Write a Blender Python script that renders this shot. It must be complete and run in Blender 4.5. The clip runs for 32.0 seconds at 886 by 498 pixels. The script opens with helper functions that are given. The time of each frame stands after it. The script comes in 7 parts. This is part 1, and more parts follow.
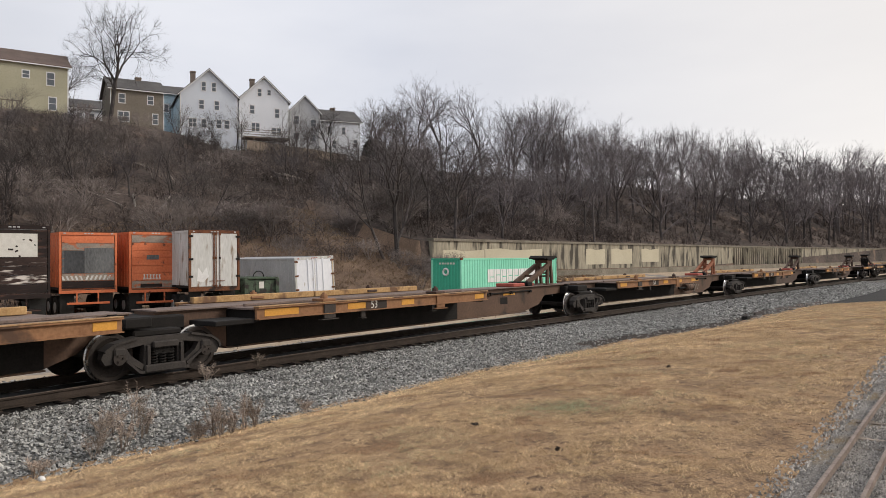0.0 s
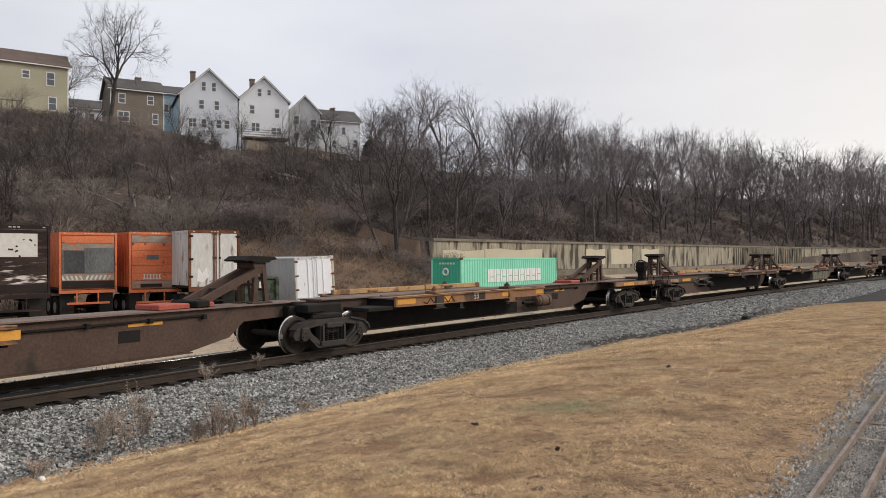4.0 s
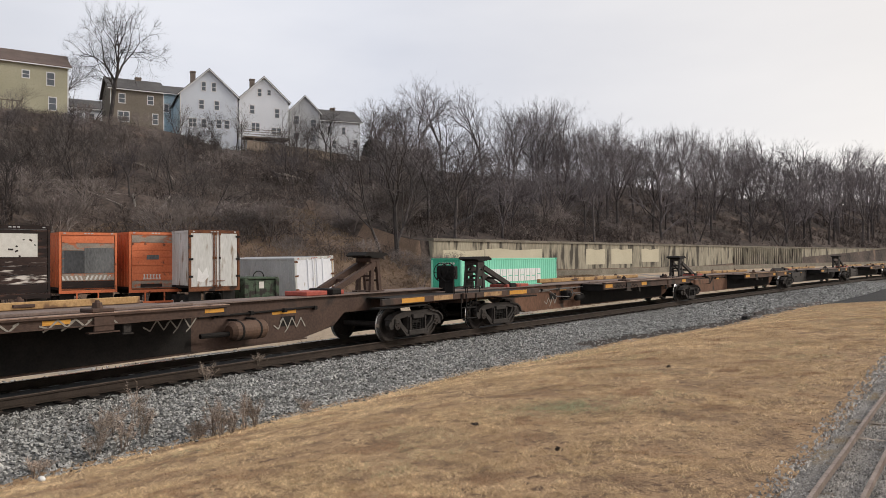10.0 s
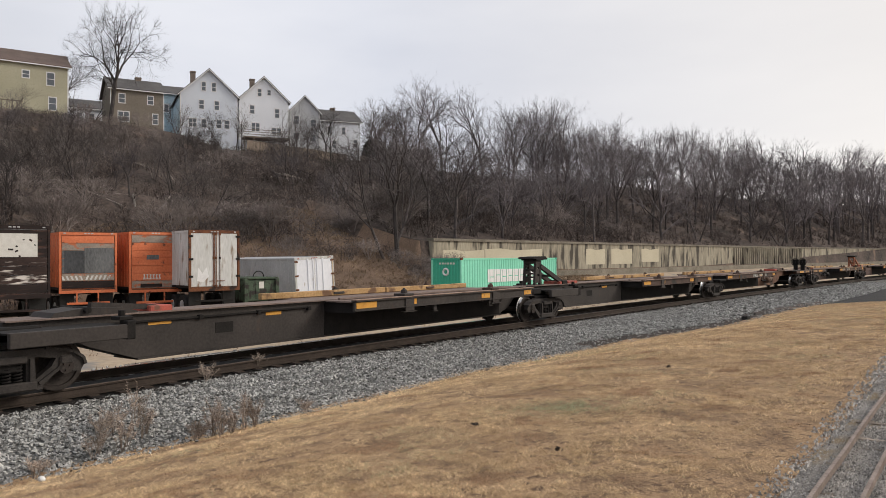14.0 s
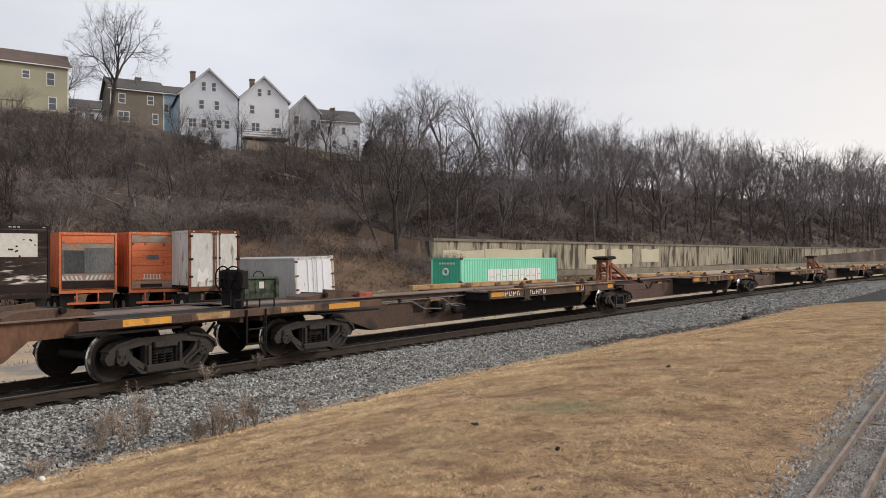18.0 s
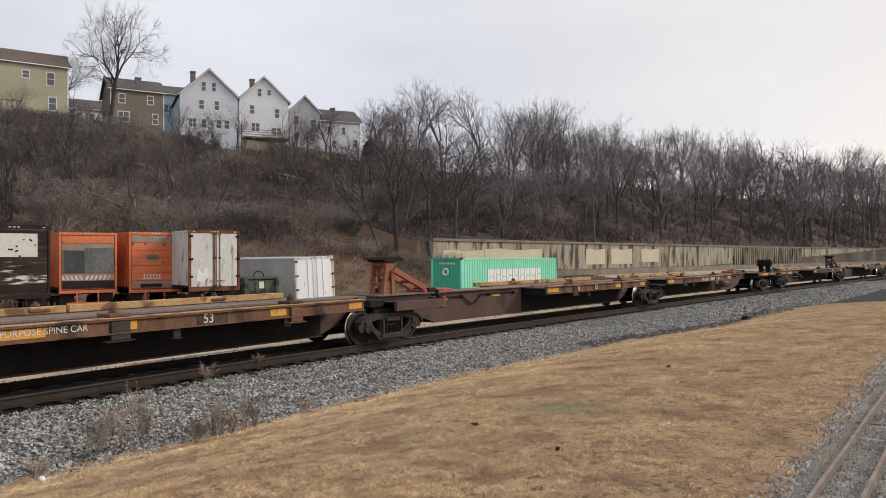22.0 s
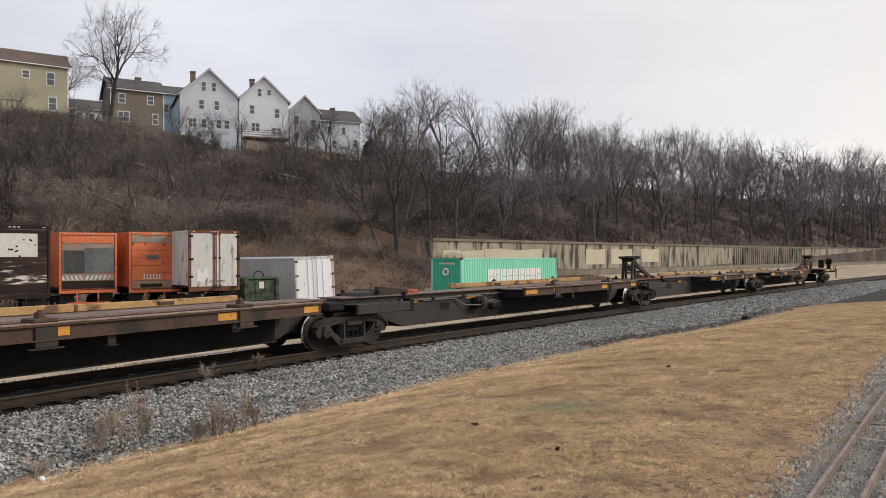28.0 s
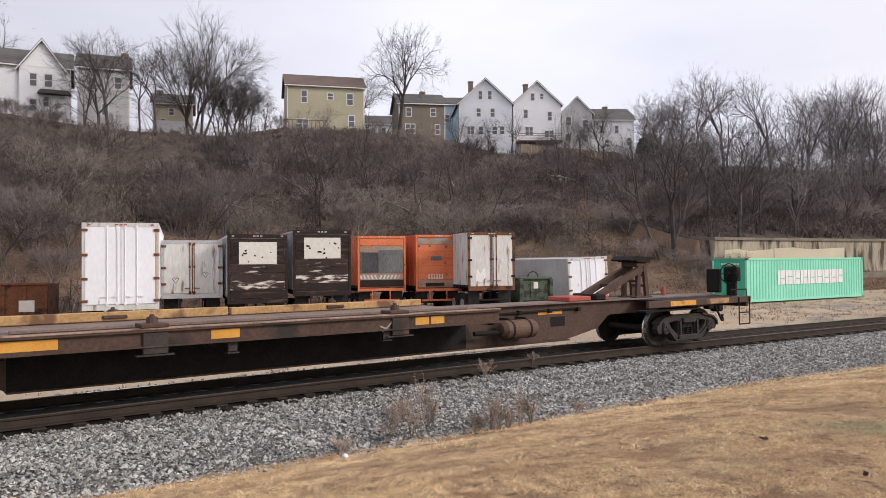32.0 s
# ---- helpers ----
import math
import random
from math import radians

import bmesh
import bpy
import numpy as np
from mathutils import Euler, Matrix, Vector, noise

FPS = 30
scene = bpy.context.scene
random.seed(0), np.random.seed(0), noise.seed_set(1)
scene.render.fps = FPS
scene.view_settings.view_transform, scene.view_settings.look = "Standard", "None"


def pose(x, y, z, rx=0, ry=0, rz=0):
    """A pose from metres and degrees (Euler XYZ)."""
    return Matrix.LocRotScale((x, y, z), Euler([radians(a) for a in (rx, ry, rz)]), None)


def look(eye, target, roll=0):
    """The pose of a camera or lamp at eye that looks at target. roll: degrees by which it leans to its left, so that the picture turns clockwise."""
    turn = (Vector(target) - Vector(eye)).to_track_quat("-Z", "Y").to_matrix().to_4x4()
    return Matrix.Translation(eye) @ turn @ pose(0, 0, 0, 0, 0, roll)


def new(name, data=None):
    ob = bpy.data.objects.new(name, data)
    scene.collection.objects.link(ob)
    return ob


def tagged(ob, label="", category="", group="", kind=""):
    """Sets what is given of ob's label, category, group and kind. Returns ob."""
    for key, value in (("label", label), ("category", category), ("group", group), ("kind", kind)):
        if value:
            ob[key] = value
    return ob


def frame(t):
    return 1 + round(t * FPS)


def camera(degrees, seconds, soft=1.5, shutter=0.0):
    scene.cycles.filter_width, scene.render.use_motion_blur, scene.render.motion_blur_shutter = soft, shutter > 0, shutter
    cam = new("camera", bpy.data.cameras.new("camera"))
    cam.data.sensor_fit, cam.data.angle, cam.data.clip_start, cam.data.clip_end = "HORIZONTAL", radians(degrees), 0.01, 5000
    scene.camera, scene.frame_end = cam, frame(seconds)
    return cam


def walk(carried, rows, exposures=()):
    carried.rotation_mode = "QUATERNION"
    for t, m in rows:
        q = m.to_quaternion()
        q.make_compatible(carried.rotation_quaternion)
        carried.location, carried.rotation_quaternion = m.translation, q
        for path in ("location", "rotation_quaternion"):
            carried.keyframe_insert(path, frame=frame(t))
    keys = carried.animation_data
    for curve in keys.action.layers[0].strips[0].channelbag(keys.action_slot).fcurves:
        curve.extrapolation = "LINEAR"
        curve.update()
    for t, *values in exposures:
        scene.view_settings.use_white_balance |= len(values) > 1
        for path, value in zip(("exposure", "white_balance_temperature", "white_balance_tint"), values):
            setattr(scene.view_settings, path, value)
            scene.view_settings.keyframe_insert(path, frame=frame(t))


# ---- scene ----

from functools import lru_cache

# ---------------------------------------------------------------- camera
EYE = 1.65
cam = camera(60.8, 32.0, soft=0.75)
TURN = -54.4  # the valley and the railway run along x, the hill lies towards y


def held(yaw, pitch, roll):
    return pose(0, 0, EYE, 90 + pitch, roll, TURN + yaw)


walk(cam, [
    (0.0, held(0, 0.774, 0.404)), (14.0, held(0, 0.774, 0.404)), (28.5, held(0, 0.774, 0.404)), (29.0, held(0, 0.774, 0.404)),
    (29.5, held(0.214, 0.796, 0.505)), (30.0, held(2.357, 0.876, 0.534)), (30.5, held(9.134, 0.909, 0.551)),
    (31.0, held(17.25, 0.959, 0.579)), (31.5, held(19.755, 0.973, 0.486)), (32.0, held(20.513, 0.987, 0.52))],
     exposures=[(0.0, 0.0, 6500, 10), (29.5, 0.0, 6500, 10), (30.5, 0.05, 6450, 11), (31.2, 0.2, 6420, 14), (32.0, 0.25, 6400, 15)])

# ---------------------------------------------------------------- world, sun, exposure
SUN_AZ, SUN_EL = radians(-48.0), radians(30.0)  # azimuth from +x towards +y
world = bpy.data.worlds.new("overcast_sky")
scene.world = world
world.use_nodes = True
wn, wl = world.node_tree.nodes, world.node_tree.links
sky = wn.new("ShaderNodeTexSky")
sky.sky_type, sky.sun_disc = "NISHITA", False
sky.sun_elevation, sky.sun_rotation = SUN_EL, radians(90.0) - SUN_AZ
sky.air_density, sky.dust_density, sky.ozone_density = 1.0, 4.0, 1.5
scaled = wn.new("ShaderNodeVectorMath")
scaled.operation = "SCALE"
scaled.inputs[3].default_value = 0.10
wl.new(sky.outputs[0], scaled.inputs[0])
coord = wn.new("ShaderNodeTexCoord")
stretch = wn.new("ShaderNodeMapping")
stretch.inputs["Scale"].default_value = (1.0, 1.0, 3.2)
wl.new(coord.outputs["Generated"], stretch.inputs[0])
clouds = wn.new("ShaderNodeTexNoise")
clouds.inputs["Scale"].default_value, clouds.inputs["Detail"].default_value = 1.7, 5.0
wl.new(stretch.outputs[0], clouds.inputs[0])
cover = wn.new("ShaderNodeValToRGB")
cover.color_ramp.elements[0].position, cover.color_ramp.elements[1].position = 0.3, 0.75
cover.color_ramp.elements[0].color = (0.70, 0.725, 0.81, 1)
cover.color_ramp.elements[1].color = (0.95, 0.955, 1.0, 1)
wl.new(clouds.outputs[0], cover.inputs[0])
# warmer and brighter cloud towards the low sun
aim = wn.new("ShaderNodeVectorMath")
aim.operation = "DOT_PRODUCT"
aim.inputs[1].default_value = (math.cos(SUN_AZ) * 0.93, math.sin(SUN_AZ) * 0.93, 0.36)
wl.new(coord.outputs["Generated"], aim.inputs[0])
glow = wn.new("ShaderNodeMapRange")
glow.inputs["From Min"].default_value, glow.inputs["From Max"].default_value = 0.12, 1.0
wl.new(aim.outputs["Value"], glow.inputs[0])
warm = wn.new("ShaderNodeMixRGB")
warm.inputs[2].default_value = (1.06, 0.985, 0.89, 1)
wl.new(glow.outputs[0], warm.inputs[0])
wl.new(cover.outputs[0], warm.inputs[1])
both = wn.new("ShaderNodeMixRGB")
both.inputs[0].default_value = 0.9
wl.new(scaled.outputs[0], both.inputs[1])
# thicker, greyer cloud away from the sun
dim = wn.new("ShaderNodeMapRange")
dim.inputs["From Min"].default_value, dim.inputs["From Max"].default_value = -0.78, -0.12
dim.inputs["To Min"].default_value, dim.inputs["To Max"].default_value = 0.60, 1.0
wl.new(aim.outputs["Value"], dim.inputs[0])
thick_cloud = wn.new("ShaderNodeVectorMath")
thick_cloud.operation = "SCALE"
wl.new(warm.outputs[0], thick_cloud.inputs[0])
wl.new(dim.outputs[0], thick_cloud.inputs[3])
wl.new(thick_cloud.outputs[0], both.inputs[2])
wl.new(both.outputs[0], wn["Background"].inputs[0])
wn["Background"].inputs[1].default_value = 1.0

sun = new("sun", bpy.data.lights.new("sun", "SUN"))
sun.data.energy, sun.data.angle, sun.data.color = 1.75, radians(16), (1.0, 0.92, 0.82)
sun.matrix_basis = look((0, 0, 80), (-math.cos(SUN_AZ) * 100, -math.sin(SUN_AZ) * 100, 80 - 100 * math.tan(SUN_EL)))


# ---------------------------------------------------------------- materials
def surface(name, a, b, rough=0.8, metal=0.0, scale=4.0, fine=40.0, bump=0.15, spot=None, spot_at=0.62, spot_scale=3.0, stretch=(1, 1, 1), random=0.0, island=False, gap=0.02):
    """Two-tone noisy paint or earth: a and b mix at a coarse and a fine scale; spot is a third colour in patches (rust, stain, moss)."""
    m = bpy.data.materials.new(name)
    m.use_nodes = True
    n, l = m.node_tree.nodes, m.node_tree.links
    out = n["Principled BSDF"]
    out.inputs["Roughness"].default_value, out.inputs["Metallic"].default_value = rough, metal
    out.inputs["Specular IOR Level"].default_value = 0.3
    tc, mp = n.new("ShaderNodeTexCoord"), n.new("ShaderNodeMapping")
    mp.inputs["Scale"].default_value = stretch
    l.new(tc.outputs["Object"], mp.inputs[0])

    def noise_of(s, detail):
        t = n.new("ShaderNodeTexNoise")
        t.inputs["Scale"].default_value, t.inputs["Detail"].default_value = s, detail
        l.new(mp.outputs[0], t.inputs[0])
        return t.outputs[0]

    big, small = noise_of(scale, 4.0), noise_of(fine, 3.0)
    add = n.new("ShaderNodeMath")
    add.operation = "ADD"
    l.new(big, add.inputs[0])
    l.new(small, add.inputs[1])
    ramp = n.new("ShaderNodeMapRange")
    ramp.inputs["From Min"].default_value, ramp.inputs["From Max"].default_value = 0.7, 1.3
    l.new(add.outputs[0], ramp.inputs[0])
    mix = n.new("ShaderNodeMixRGB")
    mix.inputs[1].default_value, mix.inputs[2].default_value = (*a, 1), (*b, 1)
    l.new(ramp.outputs[0], mix.inputs[0])
    colour = mix.outputs[0]
    if spot:
        patch = n.new("ShaderNodeMapRange")
        patch.inputs["From Min"].default_value, patch.inputs["From Max"].default_value = spot_at, spot_at + 0.1
        l.new(noise_of(spot_scale, 6.0), patch.inputs[0])
        over = n.new("ShaderNodeMixRGB")
        over.inputs[2].default_value = (*spot, 1)
        l.new(patch.outputs[0], over.inputs[0])
        l.new(colour, over.inputs[1])
        colour = over.outputs[0]
    if random:
        source = n.new("ShaderNodeNewGeometry").outputs["Random Per Island"] if island else n.new("ShaderNodeObjectInfo").outputs["Random"]
        value = n.new("ShaderNodeMapRange")
        value.inputs["To Min"].default_value, value.inputs["To Max"].default_value = 1 - random, 1 + random
        l.new(source, value.inputs[0])
        hsv = n.new("ShaderNodeHueSaturation")
        l.new(value.outputs[0], hsv.inputs["Value"])
        l.new(colour, hsv.inputs["Color"])
        colour = hsv.outputs[0]
    l.new(colour, out.inputs["Base Color"])
    if bump:
        bp = n.new("ShaderNodeBump")
        bp.inputs["Strength"].default_value, bp.inputs["Distance"].default_value = bump, gap
        l.new(add.outputs[0], bp.inputs["Height"])
        l.new(bp.outputs[0], out.inputs["Normal"])
    return m


LAWN = surface("dormant_lawn", (0.125, 0.076, 0.045), (0.42, 0.280, 0.158), 0.95, scale=2.2, fine=38, bump=0.9, spot=(0.12, 0.073, 0.045), spot_at=0.55, spot_scale=9)
BLADE = surface("dry_grass_blade", (0.40, 0.270, 0.142), (0.83, 0.61, 0.36), 0.9, scale=0.9, fine=7, bump=0, random=0.5, island=True, spot=(0.33, 0.198, 0.112), spot_at=0.55, spot_scale=1.7)
GREEN_BLADE = surface("live_grass_blade", (0.20, 0.235, 0.12), (0.45, 0.48, 0.29), 0.9, scale=0.7, fine=5, bump=0, random=0.4, island=True)
DAMP = surface("damp_mud", (0.013, 0.009, 0.007), (0.045, 0.030, 0.022), 0.8, scale=1.5, fine=20, bump=0.7)
BALLAST_BED = surface("ballast_bed", (0.06, 0.06, 0.058), (0.16, 0.158, 0.152), 0.95, scale=2, fine=26, bump=0.9, spot=(0.17, 0.13, 0.10), spot_at=0.6, spot_scale=0.7)
STONE = surface("ballast_stone", (0.155, 0.156, 0.15), (0.40, 0.395, 0.375), 0.9, scale=3, fine=40, bump=0.2, random=0.65, island=True)
YARD = surface("yard_dirt", (0.26, 0.20, 0.145), (0.46, 0.365, 0.26), 0.95, scale=0.25, fine=6, bump=0.4, spot=(0.20, 0.19, 0.18), spot_at=0.55, spot_scale=0.4)
LITTER = surface("leaf_litter", (0.020, 0.016, 0.015), (0.125, 0.094, 0.078), 0.95, scale=0.13, fine=2.5, bump=0.7, spot=(0.17, 0.118, 0.088), spot_at=0.60, spot_scale=0.35)
BANK = surface("bank_grass", (0.085, 0.057, 0.042), (0.21, 0.145, 0.103), 0.95, scale=0.4, fine=9, bump=0.5, spot=(0.10, 0.07, 0.05), spot_at=0.58, spot_scale=0.5)
ASPHALT = surface("asphalt", (0.020, 0.020, 0.021), (0.036, 0.035, 0.035), 1.0, scale=0.6, fine=60, bump=0.2)
BARK = surface("bark", (0.044, 0.038, 0.037), (0.125, 0.110, 0.106), 0.95, scale=2, fine=20, bump=0.2, random=0.45)
# Twig grey with aerial haze mixed into the colour.
HAZED_GREY_BARK = surface("hazed_grey_bark", (0.098, 0.086, 0.089), (0.225, 0.202, 0.208), 0.95, scale=2, fine=20, bump=0.2, random=0.45)
BRUSH = surface("brush_stem", (0.034, 0.027, 0.025), (0.225, 0.184, 0.165), 0.95, scale=0.12, fine=2, bump=0, random=0.7, island=True)
WEED = surface("dead_weed", (0.185, 0.145, 0.120), (0.41, 0.34, 0.28), 0.95, scale=2, fine=12, bump=0, random=0.4)
SHRUB = surface("shrub_twig", (0.105, 0.089, 0.082), (0.31, 0.268, 0.248), 0.95, scale=0.3, fine=3, bump=0, random=0.5)
RAIL = surface("rusty_rail", (0.034, 0.026, 0.021), (0.066, 0.049, 0.039), 0.75, metal=0.3, scale=4, fine=50)
# Oily bed, blackened to hold the passing train's shadow as well.
OILY_SHADE = surface("oily_shaded_ballast", (0.004, 0.0038, 0.004), (0.012, 0.011, 0.0105), 0.85, scale=3, fine=30, bump=0.6, spot=(0.026, 0.022, 0.02), spot_at=0.70, spot_scale=3)
# Two heads of one steel: sheen is painted out near, painted in far.
HEAD_NO_SHEEN = surface("railhead_no_sheen", (0.060, 0.046, 0.038), (0.11, 0.085, 0.070), 0.5, metal=0.5, scale=3, fine=60, bump=0.05)
RAIL_HEAD = surface("polished_sheen_railhead", (0.50, 0.49, 0.48), (0.66, 0.65, 0.64), 0.16, metal=0.95, scale=3, fine=60, bump=0.05)
TIE = surface("creosoted_tie", (0.010, 0.008, 0.007), (0.028, 0.022, 0.019), 0.9, scale=3, fine=40, stretch=(8, 1, 8), random=0.3)
CONCRETE = surface("weathered_concrete", (0.22, 0.195, 0.15), (0.43, 0.39, 0.30), 0.9, scale=0.8, fine=7, spot=(0.075, 0.066, 0.055), spot_at=0.52, spot_scale=1.5, stretch=(0.75, 0.75, 0.16))
CAP = surface("mossy_coping", (0.13, 0.115, 0.09), (0.27, 0.245, 0.20), 0.95, scale=0.6, fine=9)
REPAINT = surface("buff_patch_paint", (0.50, 0.45, 0.33), (0.60, 0.55, 0.42), 0.85, scale=0.4, fine=8)
# Grimy steel, darkened further for the shade below the car decks.
STEEL_DARK = surface("grimy_shaded_steel", (0.006, 0.0052, 0.005), (0.017, 0.0145, 0.013), 0.88, scale=3, fine=30)
TRUCK = surface("dusty_cast_steel", (0.024, 0.021, 0.020), (0.060, 0.052, 0.047), 0.75, metal=0.15, scale=4, fine=40)
WHEEL = surface("brown_wheel", (0.022, 0.018, 0.016), (0.052, 0.042, 0.037), 0.7, metal=0.25, scale=3, fine=30)
TREAD = surface("shiny_tread", (0.42, 0.41, 0.40), (0.58, 0.57, 0.55), 0.25, metal=0.9, scale=3, fine=30, bump=0)
BODY = [
    surface("faded_brown_paint", (0.075, 0.045, 0.032), (0.135, 0.080, 0.053), 0.7, scale=1.2, fine=18, spot=(0.04, 0.028, 0.022), spot_at=0.55, spot_scale=1.4),
    surface("orange_brown_paint", (0.19, 0.092, 0.044), (0.30, 0.158, 0.080), 0.7, scale=1.0, fine=18, spot=(0.085, 0.048, 0.031), spot_at=0.56, spot_scale=1.3),
    surface("dark_brown_paint", (0.050, 0.030, 0.023), (0.098, 0.060, 0.045), 0.7, scale=1.2, fine=18, spot=(0.028, 0.022, 0.019), spot_at=0.55, spot_scale=1.2),
    surface("charcoal_paint", (0.026, 0.022, 0.020), (0.052, 0.044, 0.040), 0.7, scale=1.2, fine=18, spot=(0.07, 0.042, 0.03), spot_at=0.64, spot_scale=1.5),
    surface("rust_streaked_paint", (0.105, 0.052, 0.031), (0.19, 0.098, 0.060), 0.75, scale=1.3, fine=16, spot=(0.040, 0.026, 0.020), spot_at=0.53, spot_scale=1.6, stretch=(1, 1, 0.5)),
    surface("maroon_brown_paint", (0.066, 0.036, 0.029), (0.108, 0.062, 0.050), 0.7, scale=1.1, fine=18, spot=(0.040, 0.027, 0.022), spot_at=0.57, spot_scale=1.3),
    surface("red_orange_paint", (0.20, 0.072, 0.040), (0.33, 0.128, 0.068), 0.7, scale=1.6, fine=18, spot=(0.07, 0.038, 0.028), spot_at=0.55, spot_scale=2.2)]
EDGE = surface("scuffed_yellow_lip", (0.24, 0.135, 0.065), (0.46, 0.30, 0.155), 0.75, scale=2.0, fine=20, spot=(0.11, 0.065, 0.045), spot_at=0.52, spot_scale=2.2)
EDGE_WORN = surface("worn_brown_lip", (0.16, 0.10, 0.072), (0.36, 0.25, 0.19), 0.6, scale=2.0, fine=20, spot=(0.10, 0.06, 0.045), spot_at=0.54, spot_scale=2.2)
HOSE = surface("pale_pipe", (0.13, 0.12, 0.115), (0.24, 0.225, 0.21), 0.5, metal=0.4, scale=4, fine=30, bump=0)
REFLECT = surface("yellow_reflector", (0.54, 0.255, 0.04), (0.68, 0.345, 0.065), 0.5, scale=4, fine=40, bump=0.05, spot=(0.33, 0.18, 0.06), spot_at=0.60, spot_scale=5)
PALE = surface("stencil_white", (0.55, 0.54, 0.50), (0.70, 0.69, 0.65), 0.7, scale=6, fine=60, bump=0)
TIMBER = surface("yellow_guide_rail", (0.31, 0.185, 0.078), (0.52, 0.34, 0.165), 0.8, scale=1.5, fine=22, spot=(0.15, 0.085, 0.05), spot_at=0.54, spot_scale=2.2)
GRATE = surface("worn_deck", (0.115, 0.088, 0.076), (0.23, 0.17, 0.145), 0.8, scale=1.5, fine=30)
RED = surface("red_oxide_paint", (0.30, 0.060, 0.045), (0.42, 0.10, 0.07), 0.65, scale=3, fine=30, spot=(0.16, 0.07, 0.05), spot_at=0.6, spot_scale=4)
GREEN = surface("green_container_paint", (0.20, 0.62, 0.44), (0.29, 0.74, 0.56), 0.55, scale=0.5, fine=12, bump=0.03, spot=(0.15, 0.38, 0.25), spot_at=0.68, spot_scale=1.5)
# The container's green again, with the shade of its ends in the colour.
GREEN_SHADED = surface("shaded_green_paint", (0.04, 0.36, 0.235), (0.07, 0.44, 0.29), 0.55, scale=0.5, fine=12, bump=0.03)
WHITE = surface("dirty_white_panel", (0.72, 0.745, 0.80), (0.83, 0.855, 0.905), 0.55, scale=0.6, fine=9, bump=0.03, spot=(0.45, 0.40, 0.34), spot_at=0.68, spot_scale=2.0, stretch=(1.5, 1.5, 0.5))
GREYW = surface("weathered_white_panel", (0.47, 0.475, 0.46), (0.65, 0.655, 0.645), 0.6, scale=0.8, fine=9, bump=0.03, spot=(0.24, 0.18, 0.13), spot_at=0.59, spot_scale=2.2, stretch=(1.8, 1.8, 0.35))
ALU = surface("dull_aluminium", (0.36, 0.37, 0.385), (0.54, 0.55, 0.565), 0.5, metal=0.25, scale=0.7, fine=10, bump=0.03)
ORANGE = surface("orange_trailer_paint", (0.50, 0.118, 0.047), (0.68, 0.21, 0.095), 0.6, scale=0.9, fine=12, bump=0.04, spot=(0.12, 0.045, 0.03), spot_at=0.61, spot_scale=3.5)
BLACKP = surface("stained_black_panel", (0.009, 0.007, 0.007), (0.032, 0.020, 0.018), 0.8, scale=0.8, fine=10, bump=0.05, spot=(0.085, 0.045, 0.035), spot_at=0.56, spot_scale=1.6, stretch=(0.5, 1, 4.0))
PEEL = surface("peeling_white_paint", (0.014, 0.010, 0.010), (0.06, 0.036, 0.03), 0.8, scale=0.8, fine=10, bump=0.05, spot=(0.62, 0.58, 0.54), spot_at=0.49, spot_scale=2.4, stretch=(0.7, 1, 3.5))
PEEL_LESS = surface("mostly_peeled_paint", (0.014, 0.010, 0.010), (0.06, 0.036, 0.03), 0.8, scale=0.8, fine=10, bump=0.05, spot=(0.48, 0.44, 0.41), spot_at=0.60, spot_scale=2.4, stretch=(0.6, 1, 4.0))
RUST = surface("deep_rust", (0.085, 0.034, 0.02), (0.23, 0.092, 0.042), 0.85, scale=1.5, fine=20, spot=(0.030, 0.020, 0.017), spot_at=0.54, spot_scale=1.5)
PLY = surface("grey_board", (0.075, 0.08, 0.085), (0.17, 0.175, 0.18), 0.8, scale=1.0, fine=14, stretch=(1, 1, 0.4))
RUBBER = surface("tyre_rubber", (0.015, 0.015, 0.015), (0.032, 0.031, 0.03), 0.9, scale=5, fine=40)
CAMO = surface("camouflage_green", (0.035, 0.058, 0.038), (0.085, 0.118, 0.08), 0.75, scale=2.0, fine=20, spot=(0.03, 0.026, 0.024), spot_at=0.5, spot_scale=2.6)
ROOF = surface("grey_shingle", (0.075, 0.072, 0.072), (0.125, 0.12, 0.12), 0.95, scale=0.6, fine=14, bump=0.3)
ROOF_BROWN = surface("brown_shingle", (0.105, 0.078, 0.068), (0.16, 0.12, 0.105), 0.95, scale=0.6, fine=14, bump=0.3)
TRIM = surface("white_trim", (0.66, 0.66, 0.66), (0.78, 0.78, 0.78), 0.7, scale=2, fine=20, bump=0.03)
GLASS = bpy.data.materials.new("dark_window_glass")
GLASS.use_nodes = True
GLASS.node_tree.nodes["Principled BSDF"].inputs["Base Color"].default_value = (0.13, 0.145, 0.165, 1)
GLASS.node_tree.nodes["Principled BSDF"].inputs["Roughness"].default_value = 0.3
GLASS.node_tree.nodes["Principled BSDF"].inputs["Specular IOR Level"].default_value = 0.2
FENCE = surface("grey_wood", (0.15, 0.12, 0.095), (0.26, 0.21, 0.17), 0.9, scale=1, fine=16, stretch=(3, 3, 0.5), random=0.25)
BRICK = surface("dull_brick", (0.16, 0.125, 0.105), (0.27, 0.22, 0.185), 0.9, scale=2, fine=20)
